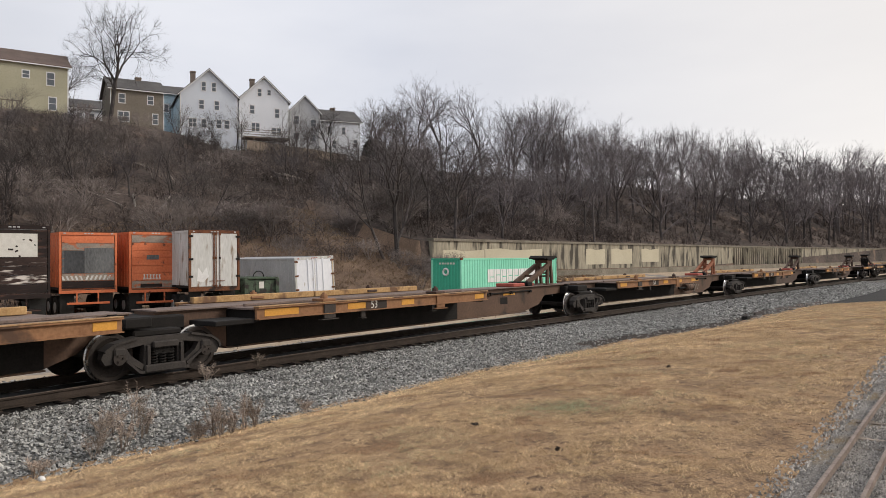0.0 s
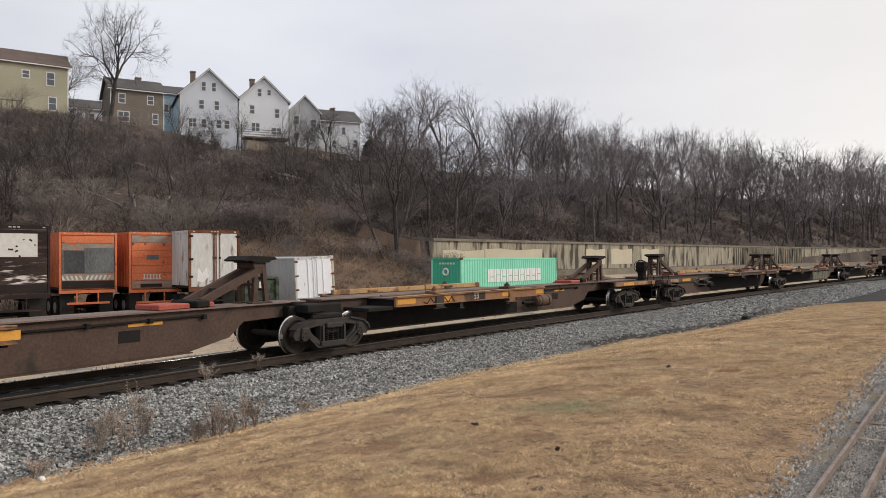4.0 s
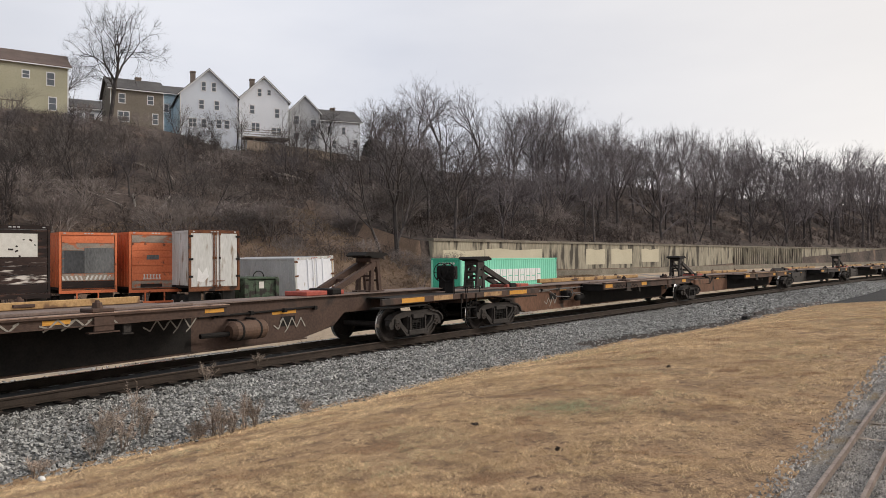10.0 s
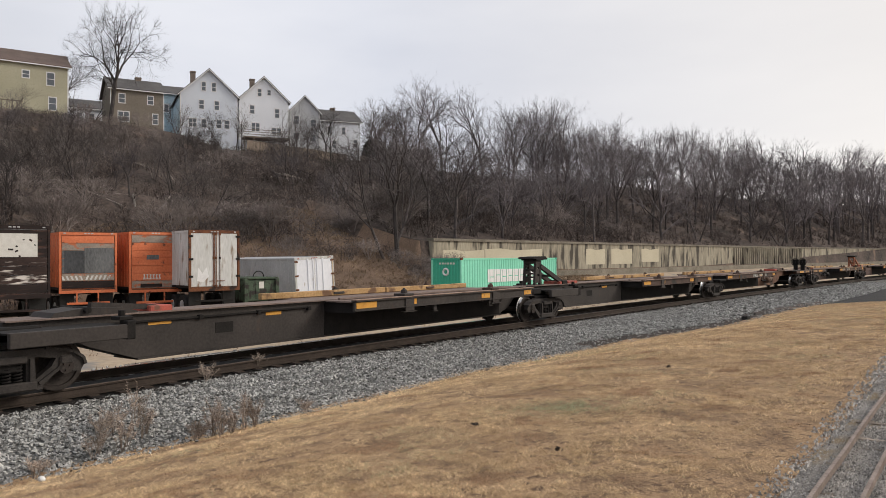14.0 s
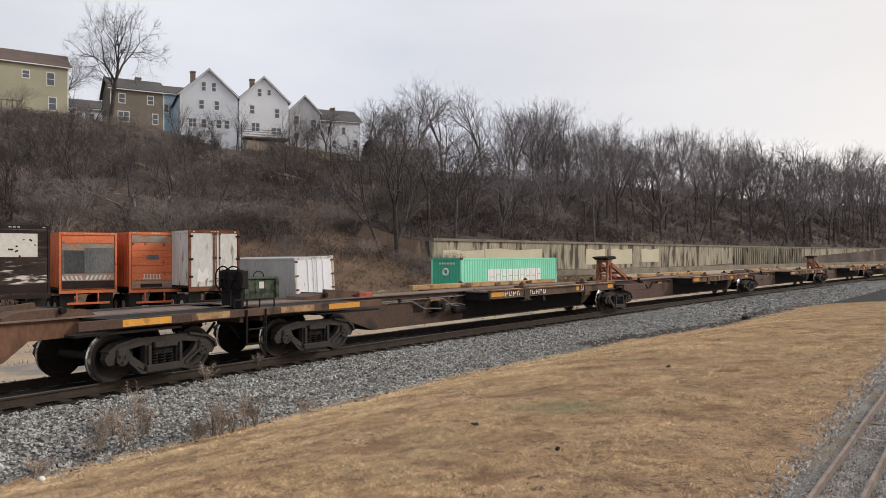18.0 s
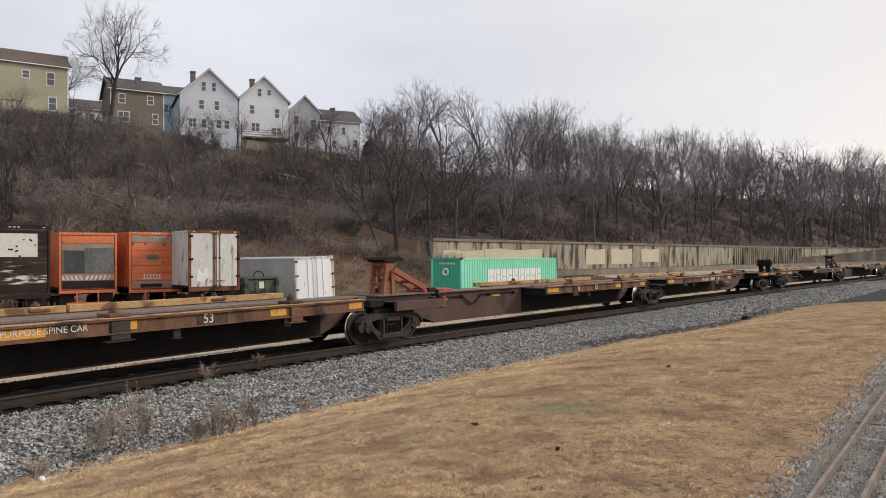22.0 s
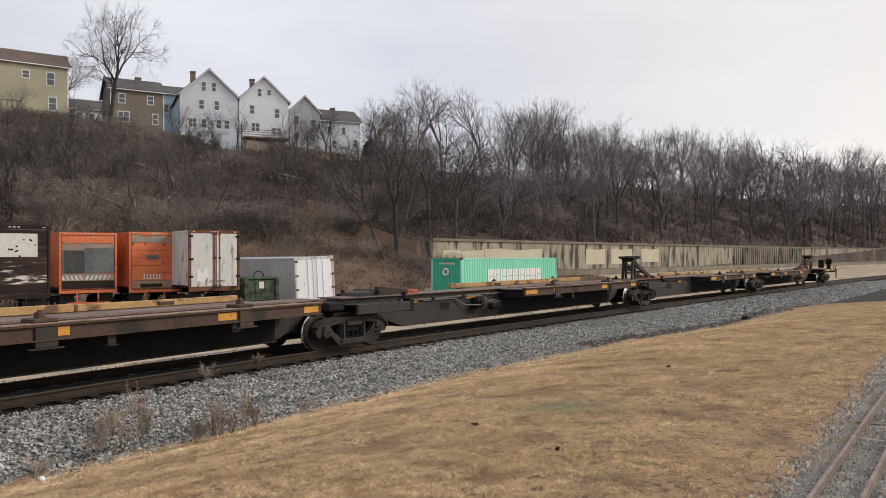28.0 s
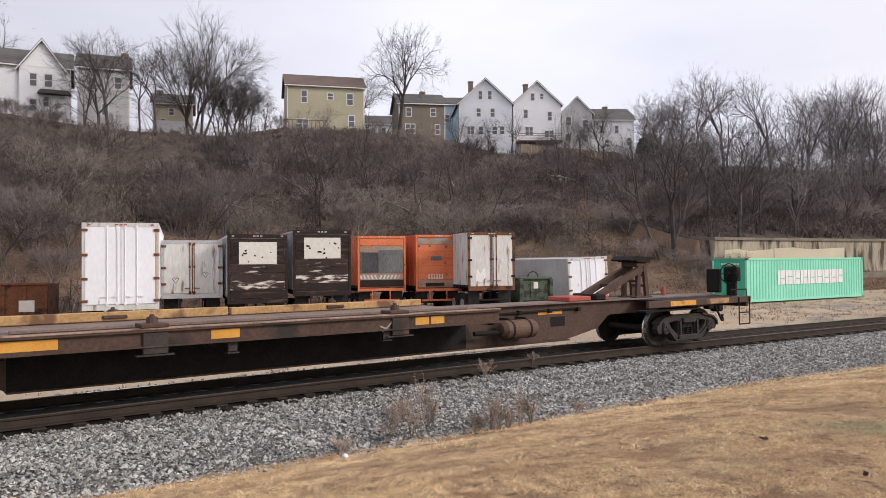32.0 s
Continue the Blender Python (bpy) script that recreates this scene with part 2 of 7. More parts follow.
SIDING = {k: surface(k + "_siding", a, b, 0.8, scale=0.5, fine=6, bump=0.05) for k, a, b in (
    ("white", (0.72, 0.74, 0.78), (0.82, 0.84, 0.88)), ("blue", (0.36, 0.50, 0.58), (0.48, 0.61, 0.68)), ("lavender", (0.62, 0.66, 0.73), (0.72, 0.76, 0.82)), ("yellow", (0.40, 0.380, 0.275), (0.49, 0.465, 0.345)),
    ("brown", (0.19, 0.165, 0.135), (0.27, 0.235, 0.195)), ("grey", (0.44, 0.45, 0.47), (0.56, 0.57, 0.59)), ("tan", (0.54, 0.47, 0.35), (0.64, 0.57, 0.45)))}


# ---------------------------------------------------------------- mesh helpers
def box(bm, x0, x1, y0, y1, z0, z1, m=None, bevel=0.0):
    r = bmesh.ops.create_cube(bm, size=1.0, matrix=(m or Matrix()) @ Matrix.Translation(((x0 + x1) / 2, (y0 + y1) / 2, (z0 + z1) / 2)) @ Matrix.Diagonal((x1 - x0, y1 - y0, z1 - z0, 1)))
    if bevel:
        edges = list({e for v in r["verts"] for e in v.link_edges})
        bmesh.ops.bevel(bm, geom=edges, offset=bevel, segments=1, affect="EDGES")
    return bm


def rod(bm, p, q, r, r2=None, seg=8):
    p, q = Vector(p), Vector(q)
    d = q - p
    m = Matrix.Translation((p + q) / 2) @ d.to_track_quat("Z", "Y").to_matrix().to_4x4()
    bmesh.ops.create_cone(bm, cap_ends=True, segments=seg, radius1=r, radius2=r if r2 is None else r2, depth=d.length, matrix=m)
    return bm


def bar(bm, p, q, w, h):
    """A square bar from p to q, w wide and h high."""
    p, q = Vector(p), Vector(q)
    d = q - p
    m = Matrix.Translation((p + q) / 2) @ d.to_track_quat("X", "Z").to_matrix().to_4x4()
    bmesh.ops.create_cube(bm, size=1.0, matrix=m @ Matrix.Diagonal((d.length, w, h, 1)))
    return bm


def plate(bm, pts, y0, y1):
    """A plate with the outline pts (x, z), from y0 to y1."""
    a = [bm.verts.new((x, y0, z)) for x, z in pts]
    b = [bm.verts.new((x, y1, z)) for x, z in pts]
    bm.faces.new(a)
    bm.faces.new(b[::-1])
    for i in range(len(pts)):
        j = (i + 1) % len(pts)
        bm.faces.new((a[j], a[i], b[i], b[j]))
    return bm


def prism(bm, profile, x0, x1):
    """A bar along x with the cross-section profile (y, z)."""
    a = [bm.verts.new((x0, y, z)) for y, z in profile]
    b = [bm.verts.new((x1, y, z)) for y, z in profile]
    bm.faces.new(a)
    bm.faces.new(b[::-1])
    for i in range(len(profile)):
        j = (i + 1) % len(profile)
        bm.faces.new((a[j], a[i], b[i], b[j]))
    return bm


def ring(bm, centre, axis, big, small, seg=20, tube=5):
    """A hoop: big radius, tube radius small, round the axis."""
    q = Vector(axis).to_track_quat("Z", "Y").to_matrix()
    rows = []
    for i in range(seg):
        a = 2 * math.pi * i / seg
        rows.append([bm.verts.new(Vector(centre) + q @ Vector(((big + small * math.cos(b)) * math.cos(a), (big + small * math.cos(b)) * math.sin(a), small * math.sin(b)))) for b in (2 * math.pi * k / tube for k in range(tube))])
    for i in range(seg):
        for k in range(tube):
            bm.faces.new((rows[i][k], rows[(i + 1) % seg][k], rows[(i + 1) % seg][(k + 1) % tube], rows[i][(k + 1) % tube]))
    return bm


def finish(name, bm, *mats):
    bmesh.ops.recalc_face_normals(bm, faces=bm.faces)
    me = bpy.data.meshes.new(name)
    bm.to_mesh(me)
    bm.free()
    for m in mats:
        me.materials.append(m)
    return me


def thing(name, m, label, category, group=""):
    ob = new(name)
    ob.matrix_basis = m
    return tagged(ob, label, category, group)


def part(name, bm, material, parent, label=""):
    ob = new(name, finish(name, bm, material))
    ob.parent = parent
    return tagged(ob, label)


def shared(name, me, parent, m):
    """A part on mesh data that alike parts share."""
    ob = new(name, me)
    ob.parent = parent
    ob.matrix_basis = m
    return ob


def raw(name, verts, faces, *mats):
    me = bpy.data.meshes.new(name)
    me.from_pydata(verts, [], faces)
    for m in mats:
        me.materials.append(m)
    me.update()
    return me


B = bmesh.new

# ---------------------------------------------------------------- the railway's line
STEP = 1.0
S0, S1 = -460, 460


def bend(s):
    if -19 < s < -1:
        return -0.0064
    return 0.0 if s < -70 or s > 260 else max(-0.0034, min(-0.0008, -0.001905 + 4.159e-5 * s))


def railway_line():
    """Places and headings every metre along the near rail, from S0 to S1; s = 0 lies straight ahead of the camera."""
    out = {0: (17.60, 12.60, radians(-1.10))}
    for way in (1, -1):
        x, y, h = out[0]
        s = 0
        while S0 < s < S1:
            hm = h + way * STEP / 2 * bend(s + way * 0.5)
            x, y = x + way * STEP * math.cos(hm), y + way * STEP * math.sin(hm)
            h += way * STEP * bend(s + way * 0.5)
            s += way
            out[s] = (x, y, h)
    return out


LINE = railway_line()
RAIL_Z, GAUGE = -0.458, 1.51
NEAR_X = np.array([LINE[s][0] for s in range(S0, S1 + 1)])
NEAR_Y = np.array([LINE[s][1] for s in range(S0, S1 + 1)])


def along(s, off=0.0, z=0.0):
    """The place s metres along the line, off metres beyond the near rail."""
    s = max(S0, min(S1 - 1e-6, s))
    i = math.floor(s)
    f = s - i
    x0, y0, h0 = LINE[i]
    x1, y1, h1 = LINE[i + 1]
    h = h0 + (h1 - h0) * f
    return Vector((x0 + (x1 - x0) * f - math.sin(h) * off, y0 + (y1 - y0) * f + math.cos(h) * off, z))


def swerve(x):
    """How far the line has left y = 12.6 at x."""
    return float(np.interp(x, NEAR_X, NEAR_Y)) - 12.6


# ---------------------------------------------------------------- ground
def blend(v, pts):
    return float(np.interp(v, [p[0] for p in pts], [p[1] for p in pts]))


TOE = [(-60, 9.4), (4, 9.2), (14, 9.45), (21.6, 8.9), (29.6, 7.75), (39.5, 7.5), (47, 6.8), (60, 6.4), (120, 6.0)]


def ground_z(x, y):
    w = swerve(x)
    n = y - w
    toe = blend(x, TOE)
    if y < toe and n < 12:  # lawn
        d = toe - y
        return -0.93 + 0.93 * (1 - math.exp(-max(0, d) / 3.0)) ** 1.2 - 0.45 * blend(x, [(25, 0), (45, 1)]) * blend(d, [(0, 0), (5, 1)]) + 0.03 * noise.noise((x * 0.4, y * 0.4, 0))
    if n < 11.1:
        return blend(n, [(toe - w, -0.93), (10.6, -0.735), (11.1, -0.71)]) + 0.015 * noise.noise((x, y * 2, 3))
    if n < 16.4:
        return blend(n, [(11.1, -0.71), (11.6, -0.68), (12.3, -0.668), (12.55, -0.665), (12.68, -0.626), (14.02, -0.626), (14.18, -0.66), (14.8, -0.69), (15.8, -1.0), (16.4, -1.0)])
    hill = blend(x, [(-100, 12.5), (0, 13.2), (40, 14.2), (60, 14.3), (66, 13.7), (92, 13.9), (110, 14.6), (180, 14.5), (240, 15.0), (300, 17), (420, 20)])
    crest = blend(x, [(-100, 79), (95, 80), (150, 66), (420, 62)])
    yard = hill + blend(x, [(0, 4.0), (8, 3.2), (14, 2.5), (28, 2.5), (35, 4.0), (56, 4.1), (66, 3.2), (95, 3.2), (125, 2.0), (420, 2.0)])
    if x < 53:
        foot = blend(x, [(-100, 47), (30, 47), (40, 41), (53, 38)])
        top = blend(x, [(30, 52), (45, 47.5)])
        z = blend(n, [(16.4, -1.0), (foot, -0.95), (top, 3.4), (crest, hill), (crest + 6.5, yard), (crest + 60, yard + 1), (crest + 400, yard + 6)])
    else:
        z = blend(n, [(16.4, -1.0), (34, -0.7), (41.2, 0.4), (41.7, 0.4), (42.0, 3.3), (44, 3.6), (crest, hill), (crest + 6.5, yard), (crest + 60, yard + 1), (crest + 400, yard + 6)])
    rough = blend(n, [(46, 0), (56, 1), (crest - 6, 1), (crest, 0.15)])
    return z + rough * (1.1 * noise.noise((x * 0.09, n * 0.09, 0)) + 0.5 * noise.noise((x * 0.3, n * 0.3, 5)))


def steps(*runs):
    out = []
    for a, b, d in runs:
        out += list(np.arange(a, b, d))
    return out + [runs[-1][1]]


def build_ground():
    xs = steps((-900, -120, 60), (-120, -20, 4), (-20, 60, 1.0), (60, 300, 3.0), (300, 520, 10), (520, 2400, 120))
    ns = steps((-900, -60, 70), (-60, -8, 4), (-8, 6, 0.7), (6, 12, 0.35), (12, 14.6, 0.13), (14.6, 17, 0.3), (17, 41, 1.0), (41, 43, 0.34), (43, 90, 1.4), (90, 160, 10), (160, 1400, 90))
    verts, faces, kinds = [], [], []
    for x in xs:
        w = swerve(x)
        for n in ns:
            k = blend(n, [(6, 0), (12, 1)])  # rows follow the line beside the track, and the lawn's edge before it
            y = n + w * k
            verts.append((x, y, ground_z(x, y)))
    c = len(ns)
    for i in range(len(xs) - 1):
        for j in range(c - 1):
            a = i * c + j
            faces.append((a, a + c, a + c + 1, a + 1))
            x, n = (xs[i] + xs[i + 1]) / 2, (ns[j] + ns[j + 1]) / 2
            y = verts[a][1]
            toe = blend(x, TOE)
            if y < toe and n < 12:
                kind = 5 if x > 44 + 0.6 * max(0, 4 - y) and x < 70 else 0
            elif y < toe + 0.75 and 20 < x < 47:
                kind = 7 if x < 38 else 3
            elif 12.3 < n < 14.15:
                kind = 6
            elif n < blend(x, [(5, 15.9), (11, 17.6)]) + 0.6 * noise.noise((x * 0.4, 0, 8)):
                kind = 1
            elif n < (blend(x, [(20, 43), (57, 38)])):
                kind = 2
            elif n < (blend(x, [(30, 53), (44, 48)]) + 2 * noise.noise((x * 0.2, n * 0.2, 4)) if x < 53 else 41.4):
                kind = 4
            else:
                kind = 3
            kinds.append(kind)
    me = raw("ground", verts, faces, LAWN, BALLAST_BED, YARD, LITTER, BANK, ASPHALT, OILY_SHADE, DAMP)
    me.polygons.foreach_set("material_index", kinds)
    me.polygons.foreach_set("use_smooth", [True] * len(faces))
    tagged(new("ground", me), "dormant tan lawn, grey ballast, dirt yard and leaf-littered hillside", "ground", kind="structure")


build_ground()


# ---------------------------------------------------------------- railway track
def sweep(profile, off, s0, s1, step):
    """Faces of a profile (y, z) carried along the line, off metres beyond the near rail."""
    verts, faces = [], []
    n = len(profile)
    count = int((s1 - s0) / step) + 1
    for i in range(count):
        s = s0 + i * step
        for py, pz in profile:
            verts.append(along(s, off + py, RAIL_Z + pz))
    for i in range(count - 1):
        for k in range(n):
            j = (k + 1) % n
            faces.append((i * n + k, i * n + j, (i + 1) * n + j, (i + 1) * n + k))
    return verts, faces


def heading(s):
    i = max(S0, min(S1, round(s)))
    return LINE[i][2]


def build_track():
    track = tagged(new("railway_track"), "rusty standard-gauge railway track on dark ties in grey ballast", "railway track", kind="structure")
    web = [(-0.07, -0.165), (-0.07, -0.150), (-0.01, -0.135), (-0.009, -0.045), (-0.034, -0.034), (-0.036, -0.006), (0.036, -0.006), (0.034, -0.034), (0.009, -0.045), (0.01, -0.135), (0.07, -0.150), (0.07, -0.165)]
    head = [(-0.035, -0.007), (-0.033, 0.0), (0.033, 0.0), (0.035, -0.007)]
    for off in (0.0, GAUGE):
        rail = new("rail", raw("rail", *sweep(web, off, -455, 455, 1.0), RAIL))
        rail.parent = track
        top = new("railhead", raw("railhead", *sweep(head, off, -455, 455, 1.0), RAIL_HEAD if off else HEAD_NO_SHEEN))
        top.parent = rail
        tagged(top, "worn steel railhead with sky sheen put into its colour" if off else "brown railhead, colour darkened for its missing sheen")
    tie = finish("tie", box(B(), -0.115, 0.115, -1.30, 1.30, -0.18, 0.0, bevel=0.012), TIE)
    pad = finish("tie_plate", box(B(), -0.09, 0.09, -0.17, 0.17, 0.0, 0.018), RAIL)
    rest_v, rest_f = [], []
    rnd = random.Random(4)
    for k in range(-170, 420):
        s = k * 0.53
        p = along(s, GAUGE / 2, RAIL_Z - 0.182 + rnd.uniform(-0.012, 0.006))
        m = Matrix.Translation(p) @ pose(0, 0, 0, 0, 0, math.degrees(heading(s)) + rnd.uniform(-1.2, 1.2)) @ Matrix.Translation((0, rnd.uniform(-0.05, 0.05), 0))
        if -45 <= k < 130:
            t = shared("tie", tie, track, m)
            for off in (-GAUGE / 2, GAUGE / 2):
                shared("tie_plate", pad, t, Matrix.Translation((0, off, 0)))
        else:
            b = len(rest_v)
            rest_v += [m @ Vector((x, y, z)) for z in (-0.18, 0.0) for x, y in ((-0.115, -1.3), (0.115, -1.3), (0.115, 1.3), (-0.115, 1.3))]
            rest_f += [(b + 4, b + 5, b + 6, b + 7), (b, b + 1, b + 5, b + 4), (b + 2, b + 3, b + 7, b + 6), (b + 1, b + 2, b + 6, b + 5), (b + 3, b, b + 4, b + 7)]
    far = new("far_ties", raw("far_ties", rest_v, rest_f, TIE))
    far.parent = track
    tagged(far, kind="stuff")


build_track()


FINE_GRAVEL = surface("fine_gravel", (0.11, 0.100, 0.090), (0.36, 0.335, 0.305), 0.95, scale=2, fine=45, bump=0.9, spot=(0.22, 0.17, 0.11), spot_at=0.55, spot_scale=1.2)
PEBBLE = surface("pale_pebble", (0.22, 0.205, 0.19), (0.50, 0.475, 0.44), 0.9, scale=3, fine=40, bump=0, random=0.55, island=True)
LIGHT_RAIL = surface("light_steel_rail", (0.15, 0.112, 0.092), (0.33, 0.27, 0.235), 0.6, metal=0.4, scale=4, fine=40)


def build_miniature_track():
    """A ride-on railway beside the lawn."""
    line = tagged(new("miniature_railway_track"), "narrow ride-on railway track with light steel rails in fine gravel", "railway track", kind="structure")
    bed_v, bed_f = [], []
    for i in range(60):
        x = -6 + i
        z = ground_z(x, 0.85)
        bed_v += [(x, 1.22 + 0.1 * noise.noise((x * 1.7, 0, 0)), ground_z(x, 1.22) + 0.004), (x, 1.12, z + 0.02), (x, 0.5, z + 0.02), (x, 0.1 + 0.1 * noise.noise((x, 5, 0)), ground_z(x, 0.1) + 0.004)]
        if i:
            b = 4 * i
            bed_f += [(b - 4 + k, b + k, b + k + 1, b - 3 + k) for k in range(3)]
    bed = new("gravel_bed", raw("gravel_bed", bed_v, bed_f, FINE_GRAVEL))
    bed.parent = line
    for y in (0.965, 0.675):
        bm = B()
        for i in range(59):
            x = -6 + i
            bar(bm, (x, y, ground_z(x, 0.85) + 0.085), (x + 1.0, y, ground_z(x + 1, 0.85) + 0.085), 0.028, 0.055)
        part("rail", bm, LIGHT_RAIL, line)
    wood = surface("bleached_sleeper", (0.13, 0.10, 0.08), (0.42, 0.365, 0.31), 0.95, scale=1.2, fine=14, stretch=(4, 1, 1), random=0.55)
    sleeper = finish("sleeper", box(B(), -0.042, 0.042, -0.25, 0.25, -0.03, 0.025, bevel=0.006), wood)
    rnd = random.Random(61)
    for i in range(150):
        x = -3 + i * 0.28 + rnd.uniform(-0.05, 0.05)
        if rnd.random() < 0.12:
            continue
        shared("sleeper", sleeper, line, pose(x, 0.82 + rnd.uniform(-0.04, 0.04), ground_z(x, 0.85) + rnd.uniform(-0.026, 0.012), rnd.uniform(-2.5, 2.5), rnd.uniform(-3, 3), rnd.uniform(-5, 5)))
    verts, faces = [], []
    for _ in range(52000):
        x = 3.5 + 20 * rnd.random() ** 1.8
        y = rnd.gauss(0.76, 0.27)
        if y < -0.2 or y > 1.42:
            continue
        z = ground_z(x, y) + 0.012 * (0.4 < y < 1.2)
        r = rnd.uniform(0.009, 0.024) * (1 + max(0, x - 6) * 0.05)
        k = len(verts)
        a = rnd.uniform(0, 6.283)
        for j in range(3):
            verts.append((x + r * math.cos(a + j * 2.1) * rnd.uniform(0.7, 1.2), y + r * math.sin(a + j * 2.1) * rnd.uniform(0.7, 1.2), z - 0.003))
        verts.append((x + rnd.uniform(-0.3, 0.3) * r, y + rnd.uniform(-0.3, 0.3) * r, z + r * rnd.uniform(0.7, 1.2)))
        faces += [(k, k + 1, k + 3), (k + 1, k + 2, k + 3), (k + 2, k, k + 3)]
    loose = new("gravel", raw("gravel", verts, faces, PEBBLE))
    loose.parent = line
    tagged(loose, kind="stuff")


build_miniature_track()


# ---------------------------------------------------------------- the train
SPEED = 12.24
FADED = surface("faded_stencil", (0.24, 0.22, 0.19), (0.36, 0.34, 0.30), 0.8, scale=6, fine=60, bump=0)
OLIVE = surface("olive_spray_paint", (0.085, 0.082, 0.052), (0.15, 0.145, 0.095), 0.7, scale=1.5, fine=20, bump=0.03)
OLIVE_PALE = surface("pale_green_spray_paint", (0.12, 0.122, 0.082), (0.20, 0.20, 0.14), 0.7, scale=1.5, fine=20, bump=0.03)
MOVERS, SPINNERS = [], []  # (thing, first and last place of its bogies), (axle, place of its bogie)
WHEEL_R = 0.42


def side_frame_mesh():
    """Cast side frame: an arched plate with two windows, an open spring box and jaws over the axle ends."""
    half = [(0.55, 0.75), (1.00, 0.66), (1.17, 0.55), (1.21, 0.43), (1.14, 0.32), (1.01, 0.33), (0.99, 0.47), (0.79, 0.47), (0.76, 0.36), (0.50, 0.13)]
    outer = half + [(-x, z) for x, z in half[::-1]]
    holes = [[(-0.27, 0.25), (0.27, 0.25), (0.27, 0.57), (-0.27, 0.57)]] + [[(k * 0.40, 0.62), (k * 0.74, 0.57), (k * 0.66, 0.44), (k * 0.42, 0.27)] for k in (-1, 1)]
    bm = B()
    edges = []
    for loop in [outer] + holes:
        v = [bm.verts.new((x, -0.07, z)) for x, z in loop]
        edges += [bm.edges.new((v[i], v[(i + 1) % len(v)])) for i in range(len(v))]
    bmesh.ops.triangle_fill(bm, use_beauty=True, edges=edges)
    r = bmesh.ops.extrude_face_region(bm, geom=list(bm.faces))
    bmesh.ops.translate(bm, vec=(0, 0.14, 0), verts=[g for g in r["geom"] if isinstance(g, bmesh.types.BMVert)])
    # flanges round the edge and the windows
    for a, b in zip(outer, outer[1:]):
        if a[1] > 0.5 or a[1] < 0.14:
            bar(bm, (a[0], 0, a[1]), (b[0], 0, b[1]), 0.24, 0.045)
    for k in (-1, 1):
        bar(bm, (k * 0.34, 0, 0.60), (k * 0.34, 0, 0.22), 0.25, 0.06)
        bar(bm, (k * 0.46, 0, 0.20), (k * 0.80, 0, 0.42), 0.22, 0.05)
        box(bm, k * 0.89 - 0.11, k * 0.89 + 0.11, -0.12, 0.12, 0.45, 0.60, bevel=0.03)
    box(bm, -0.42, 0.42, -0.14, 0.14, 0.11, 0.25, bevel=0.02)
    box(bm, -0.26, 0.26, -0.15, 0.15, 0.54, 0.66, bevel=0.02)
    return finish("side_frame", bm, TRUCK)


def spring_mesh():
    """One coil spring, standing on z = 0."""
    verts, faces = [], []
    turns, per, tube = 6, 12, 5
    n = turns * per + 1
    for i in range(n):
        a = 2 * math.pi * i / per
        for j in range(tube):
            b = 2 * math.pi * j / tube
            r = 0.062 + 0.017 * math.cos(b)
            verts.append((r * math.cos(a), r * math.sin(a), 0.3 * i / (n - 1) + 0.017 * math.sin(b)))
    for i in range(n - 1):
        for j in range(tube):
            q = (j + 1) % tube
            faces.append((i * tube + j, (i + 1) * tube + j, (i + 1) * tube + q, i * tube + q))
    return raw("spring", verts, faces, STEEL_DARK)


def wheel_mesh():
    """Wheel with rim, flange and dished plate, its outer face towards -y."""
    prof = [(0.0, -0.03), (0.09, -0.035), (0.10, -0.01), (0.20, 0.02), (0.335, -0.035), (0.345, -0.065), (0.405, -0.065), (0.42, -0.06), (0.425, 0.03), (0.448, 0.045), (0.445, 0.072), (0.35, 0.075), (0.33, 0.04), (0.20, 0.07), (0.10, 0.06), (0.0, 0.06)]
    seg = 28
    verts, faces, mats = [], [], []
    for i in range(seg):
        a = 2 * math.pi * i / seg
        verts += [(r * math.cos(a), y, r * math.sin(a)) for r, y in prof]
    n = len(prof)
    for i in range(seg):
        for k in range(n - 1):
            j = (i + 1) % seg
            faces.append((i * n + k, j * n + k, j * n + k + 1, i * n + k + 1))
            mats.append(1 if 7 <= k <= 8 else 0)
    me = raw("wheel", verts, faces, WHEEL, TREAD)
    me.polygons.foreach_set("material_index", mats)
    return me


def axle_mesh():
    bm = rod(B(), (0, -0.98, 0), (0, 0.98, 0), 0.075, seg=12)
    for k in (-1, 1):
        rod(bm, (0, k * 0.90, 0), (0, k * 1.10, 0), 0.135, 0.12, seg=16)
        for i in range(3):
            a = i * 2.094
            rod(bm, (0.06 * math.cos(a), k * 1.09, 0.06 * math.sin(a)), (0.06 * math.cos(a), k * 1.125, 0.06 * math.sin(a)), 0.02, seg=6)
    return finish("axle", bm, WHEEL)


SIDE_FRAME, SPRING, WHEEL_ME, AXLE = side_frame_mesh(), spring_mesh(), wheel_mesh(), axle_mesh()
BOLSTER = finish("bogie", box(box(B(), -0.22, 0.22, -1.05, 1.05, 0.40, 0.66, bevel=0.03), -0.35, 0.35, -0.30, 0.30, 0.60, 0.78, bevel=0.03), STEEL_DARK)
bmesh_bolster = B()
bmesh_bolster.from_mesh(BOLSTER)
box(bmesh_bolster, -0.31, 0.31, -0.87, 0.87, 0.20, 0.398)
bmesh_bolster.to_mesh(BOLSTER)
bmesh_bolster.free()
MIRROR_Y = Matrix.Rotation(math.pi, 4, "Z")


